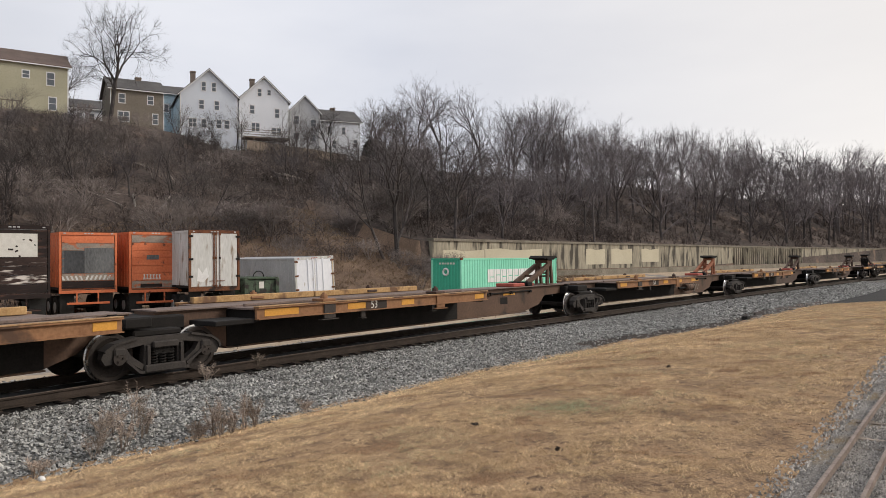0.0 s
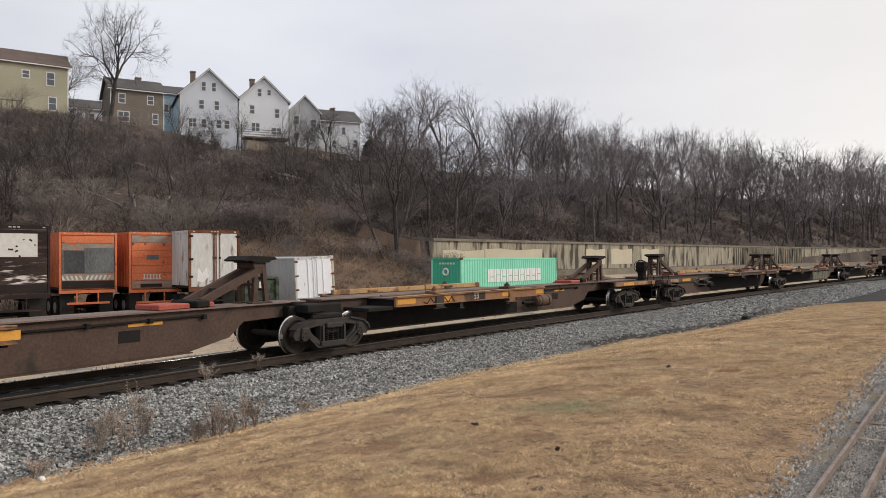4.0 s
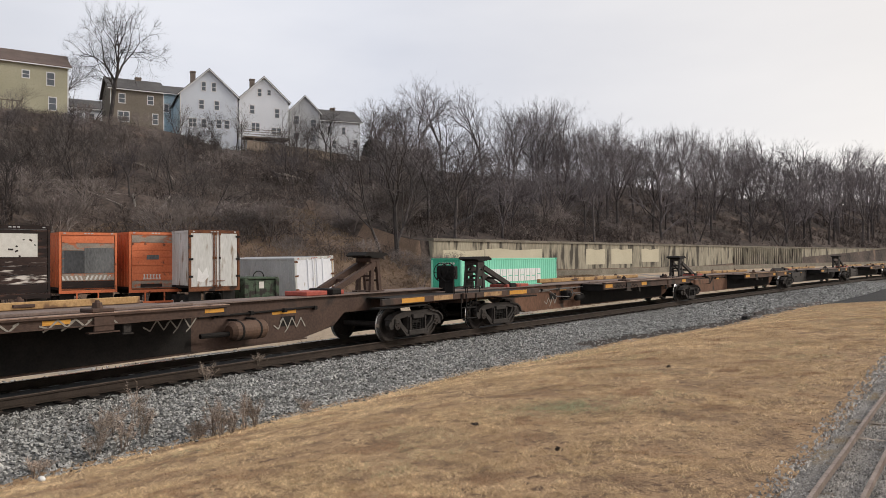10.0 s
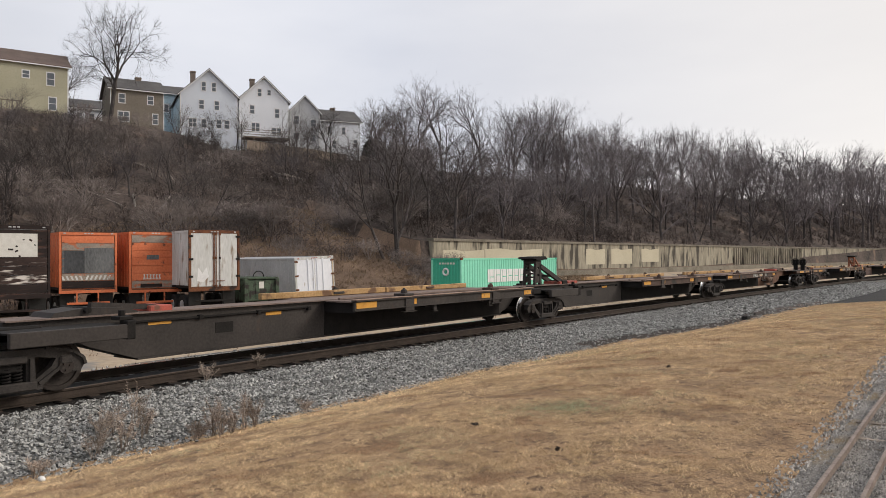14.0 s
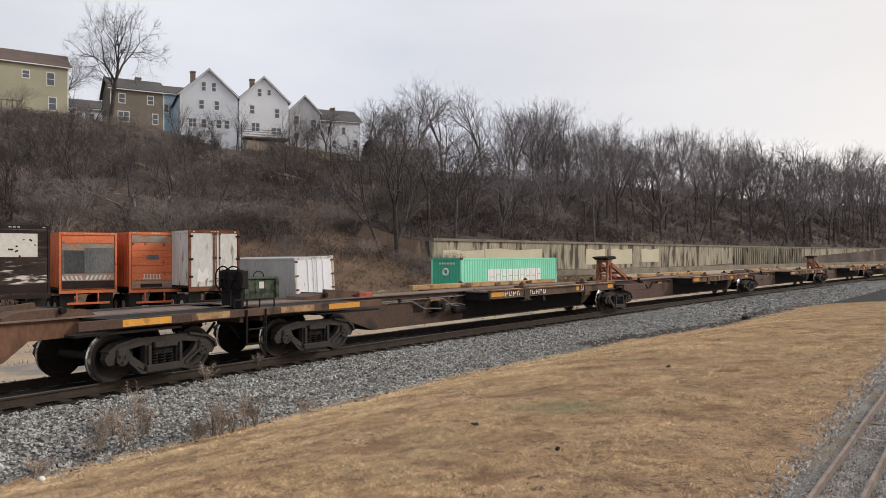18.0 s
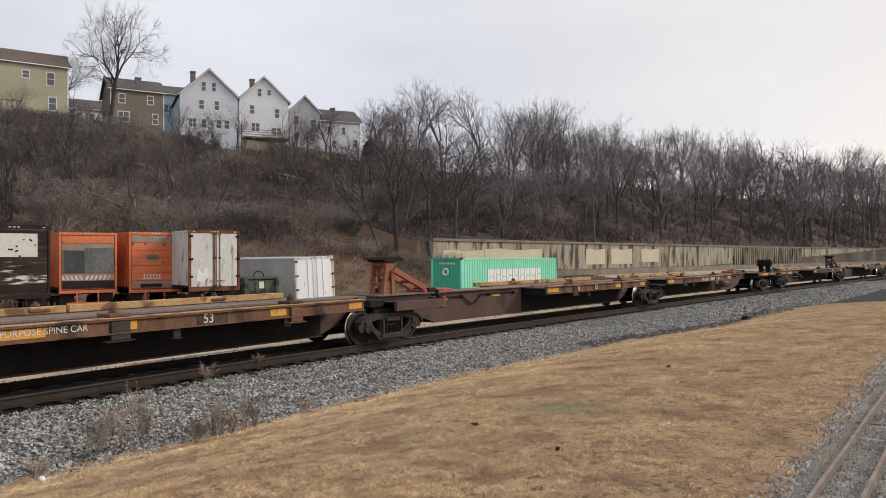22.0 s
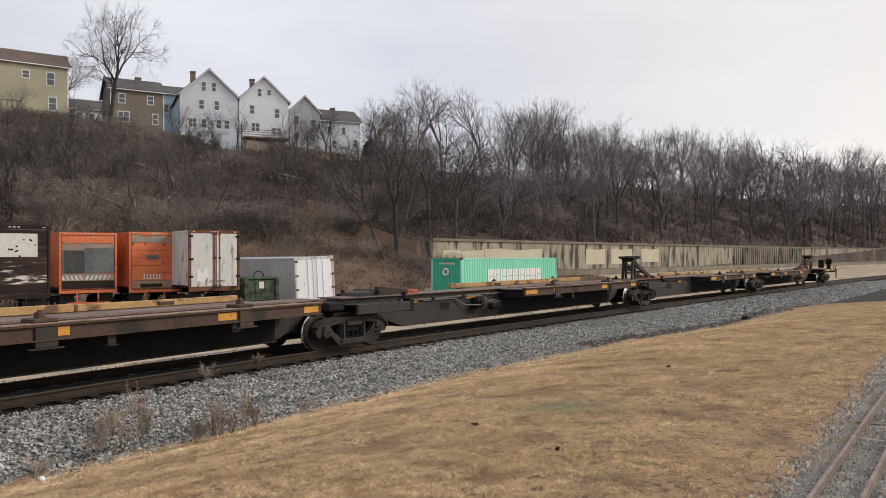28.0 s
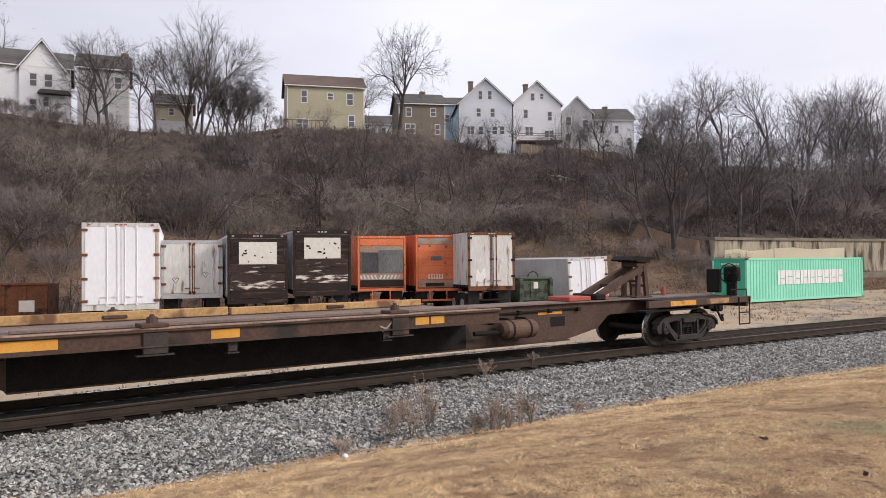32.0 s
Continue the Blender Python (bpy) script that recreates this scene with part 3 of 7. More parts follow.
def bogie(parent, x, place):
    b = shared("bogie", BOLSTER, parent, Matrix.Translation((x, 0, 0)))
    for k in (-1, 1):
        shared("side_frame", SIDE_FRAME, b, Matrix.Translation((0, k * 0.99, 0)))
        for xs in (-0.17, 0.0, 0.17):
            shared("spring", SPRING, b, Matrix.Translation((xs, k * 0.99, 0.235)))
    for dx in (-0.89, 0.89):
        a = shared("axle", AXLE, b, Matrix.Translation((dx, 0, WHEEL_R)))
        SPINNERS.append((a, dx, place + dx))
        # the wheels are one mesh with their axle: the pair turns as one
        a.data = AXLE_SET


def join_meshes(name, pieces):
    """One mesh from several, each with its pose."""
    bm = B()
    mats = []
    for me, m in pieces:
        tmp = me.copy()
        tmp.transform(m)
        offset = len(mats)
        mats += list(me.materials)
        start = len(bm.faces)
        bm.from_mesh(tmp)
        bm.faces.ensure_lookup_table()
        for f in bm.faces[start:]:
            f.material_index += offset
        bpy.data.meshes.remove(tmp)
    out = bpy.data.meshes.new(name)
    bm.to_mesh(out)
    bm.free()
    for m in mats:
        out.materials.append(m)
    return out


AXLE_SET = join_meshes("axle", [(AXLE, Matrix()), (WHEEL_ME, Matrix.Translation((0, -0.755, 0))), (WHEEL_ME, Matrix.Translation((0, 0.755, 0)) @ MIRROR_Y)])


def lettering(name, text, size, parent, m, material, label):
    c = bpy.data.curves.new(name, "FONT")
    c.body, c.size, c.extrude, c.align_x = text, size, 0.002, "LEFT"
    tmp = bpy.data.objects.new(name, c)
    me = bpy.data.meshes.new_from_object(tmp)
    bpy.data.objects.remove(tmp)
    me.materials.append(material)
    ob = new(name, me)
    ob.parent = parent
    ob.matrix_basis = m
    return tagged(ob, label)


FACE_NEAR = pose(0, 0, 0, 90, 0, 0)  # lettering on a side that looks towards -y


def hitch(parent, x, way, material, z, solid=False, folded=False):
    """Trailer hitch at x on the deck z: tapered legs under a fifth-wheel plate, and a diagonal strut towards way (+1 or -1) along the car."""
    m = Matrix.Translation((x, 0, 0)) @ (Matrix.Rotation(math.pi, 4, "Z") if way < 0 else Matrix())
    if folded:
        h = part("folded_hitch", plate(B(), [(0.1, z), (0.2, z + 0.1), (0.75, z + 0.16), (1.5, z + 0.13), (1.75, z + 0.05), (1.75, z)], -0.36, 0.36), material, parent, "trailer hitch folded flat on the deck")
        h.matrix_basis = m
        part("hitch_pivot", rod(B(), (0.75, -0.44, z + 0.12), (0.75, 0.44, z + 0.12), 0.06), STEEL_DARK, h)
        part("hitch_arm", bar(B(), (0.9, -0.2, z + 0.2), (2.2, -0.2, z + 0.09), 0.12, 0.1), material, h)
        part("strut_anchor", box(B(), 2.0, 2.5, -0.36, 0.36, z, z + 0.13, bevel=0.02), RED, h, "red-painted strut anchor")
        return
    s = part("hitch_stand", box(B(), -0.21, 0.19, -0.26, 0.26, z + 0.78, z + 0.90, bevel=0.02), material, parent, "upright trailer hitch stand")
    s.matrix_basis = m
    for y in (-0.22, 0.22):
        for a, b, c, d in ((-0.28, -0.18, -0.07, -0.16), (0.07, 0.04, 0.15, 0.20)):
            part("hitch_leg", plate(B(), [(a, z + 0.02), (b, z + 0.8), (c, z + 0.8), (d, z + 0.02)], y - 0.04, y + 0.04), material, s)
        k = 0.028
        if solid:
            part("leg_web", plate(B(), [(-0.18, z + 0.10), (-0.15, z + 0.34), (0.08, z + 0.34), (0.11, z + 0.10)], y - k, y + k), material, s)
            part("leg_web", plate(B(), [(-0.14, z + 0.42), (-0.12, z + 0.60), (0.06, z + 0.60), (0.08, z + 0.42)], y - k, y + k), material, s)
        part("gusset", plate(B(), [(-0.11, z + 0.66), (-0.08, z + 0.80), (0.05, z + 0.80), (0.06, z + 0.66)], y - k, y + k), material, s)
        part("foot_plate", box(B(), -0.34, 0.28, y - 0.09, y + 0.09, z, z + 0.035, bevel=0.008), material, s)
    for xx, zz in ((-0.18, z + 0.30), (-0.13, z + 0.56), (0.12, z + 0.42)):
        part("cross_rod", rod(B(), (xx, -0.25, zz), (xx, 0.25, zz), 0.03), material, s)
    top = plate(B(), [(-0.48, z + 0.97), (-0.40, z + 1.03), (0.36, z + 1.05), (0.52, z + 0.96), (0.46, z + 0.93), (0.32, z + 0.96), (0.20, z + 0.90), (-0.22, z + 0.90), (-0.30, z + 0.95)], -0.32, 0.32)
    part("hitch_plate", top, STEEL_DARK, s, "greasy fifth-wheel plate")
    for y in (-0.24, 0.24):
        part("hitch_strut", bar(B(), (0.12, y, z + 0.70), (1.62, y, z + 0.10), 0.11, 0.15), material, s)
    part("strut_tie", bar(B(), (1.0, -0.24, z + 0.33), (1.0, 0.24, z + 0.33), 0.08, 0.08), material, s)
    part("strut_block", box(B(), 1.50, 1.86, -0.40, 0.40, z, z + 0.15, bevel=0.03), STEEL_DARK, s)
    for a, b in ((1.36, 1.50), (1.98, 2.72)):
        part("strut_anchor", box(B(), a, b, -0.36, 0.36, z, z + 0.11, bevel=0.02), RED, s, "red-painted strut anchor")


def brake_wheel(parent, x, y, z=1.72):
    rim = part("brake_wheel", ring(B(), (x, y, z), (1, 0, 0), 0.27, 0.016, 22), STEEL_DARK, parent, "spoked hand brake wheel")
    for i in range(6):
        a = i * math.pi / 3
        part("spoke", rod(B(), (x, y, z), (x, y + 0.27 * math.cos(a), z + 0.27 * math.sin(a)), 0.012, seg=5), STEEL_DARK, rim)
    part("hub", rod(B(), (x - 0.08, y, z), (x + 0.05, y, z), 0.05), STEEL_DARK, rim)
    post = box(B(), x + 0.06, x + 0.16, y - 0.14, y + 0.14, 1.05, z + 0.2, bevel=0.015)
    box(post, x + 0.02, x + 0.24, y - 0.2, y + 0.2, z - 0.2, z + 0.18, bevel=0.02)
    part("brake_stand", post, STEEL_DARK, parent)


def pipe_run(pts, r, seg=6):
    """A bent pipe through the points."""
    bm = B()
    for a, b in zip(pts, pts[1:]):
        rod(bm, a, b, r, seg=seg)
    return bm


def tag_strokes(x, z, w, h, y, seed):
    """A loose sprayed scrawl of joined strokes on a side."""
    rnd = random.Random(seed)
    bm = B()
    n = max(4, int(w / 0.14))
    px, pz = x, z + h * 0.4
    for i in range(n):
        qx, qz = x + w * (i + 1) / n, z + h * (0.95 if i % 2 else 0.08) * rnd.uniform(0.75, 1.0)
        bar(bm, (px, y - 0.0004 * i, pz), (qx, y - 0.0004 * i, qz), 0.004, 0.028)
        if rnd.random() < 0.45:
            bar(bm, (qx, y - 0.0004 * i, qz), (qx - 0.09, y - 0.0004 * i, qz - h * 0.3), 0.004, 0.026)
        px, pz = qx, qz
    return bm


def spine_unit(s_a, s_b, deck, hitches, sill_paint, spine_paint, hitch_paint, own_b, end_a, end_b, gear, top=1.17, depth=0.27, seed=0, strips=(), marks=(), words=None, plates=0.0, graffiti=None, tags=(), far=False):
    """One platform of a spine car between the bogies at s_a and s_b, with its deck from deck[0] to deck[1]. hitches: (place, way, state).
    It carries the bogie at s_a, and with own_b that at s_b. end_a, end_b: a coupler there. gear: tank or valve. top: height of the deck's edge."""
    rnd = random.Random(seed)
    L = s_b - s_a
    d0, d1 = deck
    look_of = {0: "faded brown", 1: "orange-brown", 2: "dark brown", 3: "charcoal", 4: "rust-streaked brown", 5: "maroon-brown"}[sill_paint]
    car = thing("spine_car", pose(0, 0, 0), look_of + " articulated spine railcar rolling empty on the track", "railcar", "spine cars of the train")
    mat, web, hm = BODY[sill_paint], BODY[spine_paint], BODY[hitch_paint]
    edge = EDGE if sill_paint in (0, 1, 4) else EDGE_WORN
    zs, zb = top - 0.05, 0.31  # top and belly of the spine
    x0, x1 = (-2.35 if end_a else 0.25), (L + 2.35 if end_b else L - 0.25)
    # spine: a box girder, deep in the middle and cut away over the bogies
    left_bare, right_bare = d0 > 4, L - d1 > 4
    ca = (1.3, 2.6) if left_bare else (0.9, 1.9)
    cb = (2.1, 3.5) if right_bare else (0.9, 1.9)
    prof = [(x0, 0.84), (ca[0], 0.80), (ca[0] + 0.4, 0.60), (ca[1], zb), (L - cb[1], zb), (L - cb[0] - 0.4, 0.50), (L - cb[0], 0.80), (x1, 0.84), (x1, zs), (x0, zs)]
    part("spine", plate(B(), prof, -0.33, 0.33), web, car, "fish-bellied box spine")
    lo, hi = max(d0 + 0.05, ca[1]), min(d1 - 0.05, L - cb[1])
    # Dark plate over the spine paint stands in for the deck's shade.
    part("web_plate", box(B(), lo, hi, -0.345, 0.345, zb + 0.005, zs - 0.06), STEEL_DARK, car, "spine web darkened with the deck's painted shade")
    part("top_flange", box(B(), x0, x1, -0.43, 0.43, zs + 0.003, zs + 0.03), GRATE, car)
    part("bottom_flange", box(B(), ca[1], L - cb[1], -0.40, 0.40, zb - 0.03, zb - 0.003), web, car)
    # the deck: side sills, tread plates and the guide rails of the trailer tyres
    b = top - depth
    for y in (-1, 1):
        channel = [(1.42, top - 0.02), (1.26, top - 0.02), (1.26, top - 0.045), (1.30, top - 0.045), (1.30, b), (1.42, b), (1.42, b + 0.02), (1.36, b + 0.02), (1.36, top - 0.045), (1.42, top - 0.045)]
        part("side_sill", prism(B(), [(y * q, z) for q, z in channel], d0, d1), mat, car)
        deck_bm = B()
        n = int((d1 - d0) / 0.6)
        for i in range(n):
            w = (d1 - d0) / n
            box(deck_bm, d0 + i * w, d0 + i * w + w - 0.012, *sorted((y * 0.435, y * 1.255)), top - 0.075 + rnd.uniform(-0.004, 0.002), top - 0.04)
        part("tread_deck", deck_bm, GRATE, car, "worn steel tread deck")
        if y > 0:
            a0, a1 = d0 + 0.25 - (0.9 if left_bare else 0), d1 - 0.2
            mid = a0 + (a1 - a0) * rnd.uniform(0.35, 0.6)
            for q0, q1 in ((a0, mid - 0.03), (mid + 0.03, a1)):
                part("guide_rail", box(B(), q0, q1, 1.06, 1.20, top - 0.03, top + 0.12 + rnd.uniform(-0.015, 0.01), bevel=0.012), TIMBER, car, "yellow tyre guide rail")
        else:
            part("guide_rail", box(B(), d0 + 0.3, d1 - 0.2, -0.62, -0.55, top - 0.035, top + 0.02, bevel=0.01), GRATE, car)
        part("edge_lip", box(B(), d0, d1, *sorted((y * 1.25, y * 1.415)), top - 0.017, top + 0.006, bevel=0.006), edge, car, "scuffed deck edge")
        k = max(3, int((d1 - d0) / 2.3))
        for i in range(k + 1):
            xx = d0 + 0.12 + (d1 - d0 - 0.24) * i / k
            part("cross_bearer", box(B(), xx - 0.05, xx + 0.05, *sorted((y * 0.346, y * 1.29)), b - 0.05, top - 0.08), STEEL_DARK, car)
            if y < 0 and 0 < i < k and not far:
                clip = box(B(), xx + 0.25, xx + 0.40, -1.34, -1.30, b - 0.16, b - 0.003, bevel=0.006)
                box(clip, xx + 0.23, xx + 0.42, -1.37, -1.25, b - 0.185, b - 0.165)
                part("sill_bracket", clip, TRUCK, car)
    # the sill's outer ends: a stepped side platform above the bogie
    if d0 < 4 and not end_a:
        for y in (-1, 1):
            part("end_step", box(B(), d0 - 0.95, d0 - 0.004, *sorted((y * 0.45, y * 1.30)), top - 0.34, top - 0.24, bevel=0.015), STEEL_DARK, car, "dark end platform")
    if left_bare and not end_a:  # a low platform with corner posts beside the hitch
        for y in (-1, 1):
            part("side_arm", box(B(), -0.1, 1.95, *sorted((y * 1.24, y * 1.34)), 0.80, 1.04, bevel=0.01), web, car, "side arm above the bogie")
            part("arm_deck", box(B(), -0.1, 1.85, *sorted((y * 0.42, y * 1.235)), 1.0, 1.03), STEEL_DARK, car)
            part("corner_bracket", box(B(), 1.80, 1.97, *sorted((y * 1.345, y * 1.10)), 0.78, 1.10, bevel=0.015), mat if sill_paint in (1, 4) else STEEL_DARK, car)
            part("corner_post", rod(box(B(), 1.72, 1.98, *sorted((y * 0.98, y * 1.24)), 1.105, 1.17, bevel=0.01), (1.85, y * 1.1, 1.17), (1.85, y * 1.1, 1.27), 0.06), STEEL_DARK, car)
    # container pedestals on the deck's edge
    for j, xx in enumerate((d0 + (d1 - d0) * 0.24, d0 + (d1 - d0) * 0.73)):
        for y in (-1, 1):
            ped = box(B(), xx - 0.20, xx + 0.20, *sorted((y * 1.02, y * 1.38)), top + 0.008, top + 0.07, bevel=0.012)
            rod(ped, (xx, y * 1.2, top + 0.07), (xx, y * 1.2, top + 0.16), 0.09, 0.075, seg=10)
            rod(ped, (xx, y * 1.2, top + 0.16), (xx, y * 1.2, top + 0.20), 0.045, 0.03, seg=8)
            part("container_pedestal", ped, BODY[2] if j else mat, car)
        if not far:
            face = box(B(), xx - 0.18, xx + 0.18, -1.40, -1.364, b - 0.10, top - 0.05, bevel=0.01)
            box(face, xx - 0.27, xx + 0.27, -1.41, -1.30, b - 0.125, b - 0.105)
            part("pedestal_bracket", face, BODY[3] if j == 0 else mat, car)
    # reflectors on the sill and the spine
    for a, w in strips or ((d0 + 0.06, 0.72), (d0 + 1.9, 0.45), ((d0 + d1) / 2 + 1.2, 0.45), (d1 - 0.55, 0.45)):
        part("reflector", box(B(), a, a + w, -1.3665, -1.3605, b + 0.06, top - 0.07), REFLECT, car, "yellow reflective strip")
    bare = (2.5, d0 - 0.5) if left_bare else (d1 + 0.5, L - 3.2)
    if left_bare or right_bare:
        for f, w in ((0.08, 0.5), (0.72, 0.45)) if left_bare else ((0.55, 0.75),):
            a = bare[0] + (bare[1] - bare[0]) * f
            part("reflector", box(B(), a, a + w, -0.336, -0.3305, 0.90, 1.0), REFLECT, car, "yellow reflective strip")
        gear != "hose" and part("data_panel", box(B(), bare[0] + 1.9, bare[0] + 2.35, -0.3365, -0.3305, 0.62, 0.84), STEEL_DARK, car, "dark stencil panel")
    for text, a in marks:
        part("data_panel", box(B(), a - 0.10, a + 0.62, -1.3675, -1.3605, b + 0.02, top - 0.05), BODY[2] if sill_paint != 3 else STEEL_DARK, car, "dark stencil panel")
        lettering("length_mark", text, 0.25, car, Matrix.Translation((a + 0.03, -1.3715, b + 0.05)) @ FACE_NEAR, PALE, "white stencilled number")
    if words:
        lettering("stencil_words", words[0], words[2], car, Matrix.Translation((words[1], -1.3705, b + 0.10)) @ FACE_NEAR, PALE, "white stencilled words")
    if plates:
        for i in range(11):
            if i == 4:
                continue
            xx = plates + i * 0.235
            bars = B()
            for j, q in enumerate(((0.0, 0.035, 0.05, 0.20), (0.035, 0.13, *rnd.choice(((0.05, 0.085), (0.11, 0.14), (0.165, 0.20)))), (0.12, 0.155, *rnd.choice(((0.05, 0.13), (0.12, 0.20), (0.05, 0.20)))))):
                box(bars, xx + q[0], xx + q[1], -1.3715 - 0.0003 * j, -1.3605, b + q[2], b + q[3])
            part("reporting_mark", bars, PALE, car, "white reporting mark as a plain bar")
    for a, z, w, h, on_sill, pale in tags:
        tagged(part("scrawl", tag_strokes(a, z, w, h, -1.370 if on_sill else -0.345, seed + int(a * 10)), FADED if pale else STEEL_DARK, car, "sprayed scrawl"), kind="stuff")
    if graffiti:
        a, e = graffiti
        part("graffiti_ground", plate(B(), [(a, 0.28), (e - 0.5, 0.28), (e, 0.60), (e - 0.3, 1.0), (a, 1.0)], -0.3385, -0.334), OLIVE, car, "olive-green spray paint")
        n = 6
        for i in range(n):
            x = a + 0.1 + (e - a - 0.75) * i / n
            w = (e - a - 0.75) / n * 0.86
            lean_by = 0.09 * (-1) ** i
            part("graffiti_outline", plate(B(), [(x, 0.34), (x + w, 0.36), (x + w + lean_by, 0.97), (x + lean_by, 0.95)], -0.3415 - 0.0004 * i, -0.339), STEEL_DARK, car, "dark sprayed outline")
            light = B()
            cx, cz = x + w * (0.35 + 0.3 * (i % 2)), 0.55 + 0.1 * (i % 3)
            for q in ([(x + 0.03, 0.37), (cx, 0.38), (cx + lean_by * 0.5, cz), (x + 0.03 + lean_by * 0.5, cz)], [(cx + 0.05, 0.38), (x + w - 0.03, 0.39), (x + w - 0.03 + lean_by, 0.94), (cx + 0.05 + lean_by, 0.93)],
                      [(x + 0.03 + lean_by * 0.6, cz + 0.05), (cx + lean_by * 0.6, cz + 0.05), (cx + lean_by, 0.92), (x + 0.03 + lean_by, 0.91)]):
                plate(light, q, -0.3455 - 0.0002 * i, -0.3442)
            part("graffiti_fill", light, OLIVE_PALE, car, "pale green sprayed shape")
    # brake gear
    if gear == "tank":
        xt = d1 + 0.75
        t = rod(B(), (xt, -0.62, 0.66), (xt + 0.80, -0.62, 0.66), 0.20, seg=20)
        rod(t, (xt - 0.09, -0.62, 0.66), (xt, -0.62, 0.66), 0.13, 0.20, seg=20)
        rod(t, (xt + 0.80, -0.62, 0.66), (xt + 0.89, -0.62, 0.66), 0.20, 0.13, seg=20)
        tank = part("air_reservoir", t, BODY[0], car, "cylindrical air brake reservoir")
        part("pipe", rod(B(), (xt - 0.75, -0.55, 0.62), (xt - 0.05, -0.62, 0.62), 0.05, seg=8), STEEL_DARK, tank)
        for xx in (xt + 0.12, xt + 0.60):
            part("strap", rod(B(), (xx, -0.62, 0.66), (xx + 0.05, -0.62, 0.66), 0.206, seg=20), STEEL_DARK, tank)
            part("hanger", box(B(), xx, xx + 0.05, -0.62, -0.34, 0.86, 0.90), STEEL_DARK, tank)
    elif gear == "valve":
        xv = d0 - 1.55
        v = part("brake_valve", box(box(B(), xv, xv + 0.32, -0.62, -0.34, 0.62, 0.92, bevel=0.03), xv + 0.1, xv + 0.25, -0.70, -0.6, 0.68, 0.84, bevel=0.02), STEEL_DARK, car, "brake valve and pipes")
        part("valve_bracket", box(B(), xv - 0.1, xv + 0.42, -0.56, -0.34, 0.57, 0.60), STEEL_DARK, v)
        part("reservoir", rod(rod(B(), (xv + 0.75, -0.6, 0.62), (xv + 1.25, -0.6, 0.62), 0.11, seg=14), (xv + 0.70, -0.6, 0.62), (xv + 0.75, -0.6, 0.62), 0.07, 0.11, seg=14), STEEL_DARK, v)
        for j, pts in enumerate((((xv - 2.4, -0.36, 0.94), (xv - 0.9, -0.37, 0.94), (xv - 0.45, -0.45, 0.72), (xv + 0.1, -0.66, 0.70)), ((xv - 0.5, -0.38, 0.99), (xv + 0.2, -0.64, 0.97), (xv + 0.55, -0.66, 0.78), (xv + 0.95, -0.66, 0.73)),
                                 ((xv + 0.3, -0.6, 0.80), (xv + 0.8, -0.68, 0.82), (xv + 1.3, -0.62, 0.74)), ((xv + 0.62, -0.5, 0.70), (xv + 0.66, -0.5, 1.0), (xv + 1.7, -0.42, 1.02)))):
            part("pipe", pipe_run(pts, 0.016 if j else 0.02), HOSE, v, "thin bent air pipe")
    a, e = bare
    if e - a > 1:
        sag = a + (e - a) * 0.35
        part("brake_pipe", pipe_run([(a - 0.4, -0.37, 0.98), (sag, -0.37, 0.98)] + ([(sag + 0.15, -0.38, 0.88), (sag + 0.35, -0.39, 0.74), (sag + 0.6, -0.39, 0.75), (sag + 0.85, -0.38, 0.9), (sag + 1.0, -0.37, 1.0)] if gear == "hose" else []) + [(e, -0.37, 1.01)], 0.024), STEEL_DARK if gear != "valve" else HOSE, car)
        for i in range(4):
            xx = a + (e - a) * i / 3
            part("pipe_clamp", box(B(), xx - 0.05, xx + 0.05, -0.42, -0.331, 0.94, 1.03, bevel=0.008), STEEL_DARK, car)
    for x, way, state in hitches:
        hitch(car, x, way, hm, top - 0.02 if not (left_bare and way > 0) else top - 0.04, state == "solid", state == "folded")
    # articulation casting over the shared bogie
    if not end_a:
        joint = box(B(), -0.95, 0.75, -0.62, 0.62, 0.80, 1.07, bevel=0.03)
        box(joint, -0.55, 0.45, -0.95, 0.95, 0.74, 0.86, bevel=0.03)
        box(joint, -0.75, -0.2, -1.0, 1.0, 0.90, 1.10, bevel=0.03)
        part("articulation", joint, STEEL_DARK, car, "dark articulation casting between platforms")
        for yy in (-0.5, 0.5):
            part("pivot_cap", rod(B(), (-0.7, yy, 1.08), (-0.7, yy, 1.15), 0.09, seg=10), STEEL_DARK, car)
    # outer ends: end sill, platform, coupler, ladder, brake wheel
    for end, x, way in ((end_a, 0.0, -1), (end_b, L, 1)):
        if not end:
            continue
        xe = x + way * 2.3
        for y in (-1, 1):
            part("end_sill", box(B(), *sorted((x - way * 1.9, xe)), *sorted((y * 1.30, y * 1.38)), 0.98, 1.14, bevel=0.008), mat, car)
            part("end_step", box(B(), *sorted((x - way * 1.9, x + way * 0.2)), *sorted((y * 1.0, y * 1.295)), 0.88, 0.92), STEEL_DARK, car)
        part("end_beam", box(B(), *sorted((xe - way * 0.10, xe)), -1.295, 1.295, 0.86, 1.13, bevel=0.01), mat, car)
        part("end_deck", box(B(), *sorted((x - way * 1.2, xe - way * 0.105)), -1.295, 1.295, 1.10, 1.13), STEEL_DARK, car, "dark end deck")
        part("reflector", box(B(), *sorted((x - way * 0.1, x - way * 1.1)), -1.3865, -1.3805, 1.0, 1.12), REFLECT, car, "yellow reflective strip")
        part("scuffed_panel", box(B(), *sorted((x + way * 0.35, x + way * 1.3)), -1.386, -1.3805, 1.0, 1.125), EDGE, car, "scuffed yellow patch")
        c = box(B(), *sorted((xe, xe + way * 0.45)), -0.1, 0.1, 0.72, 0.92, bevel=0.03)
        box(c, *sorted((xe + way * 0.35, xe + way * 0.62)), -0.17, 0.15, 0.64, 0.98, bevel=0.05)
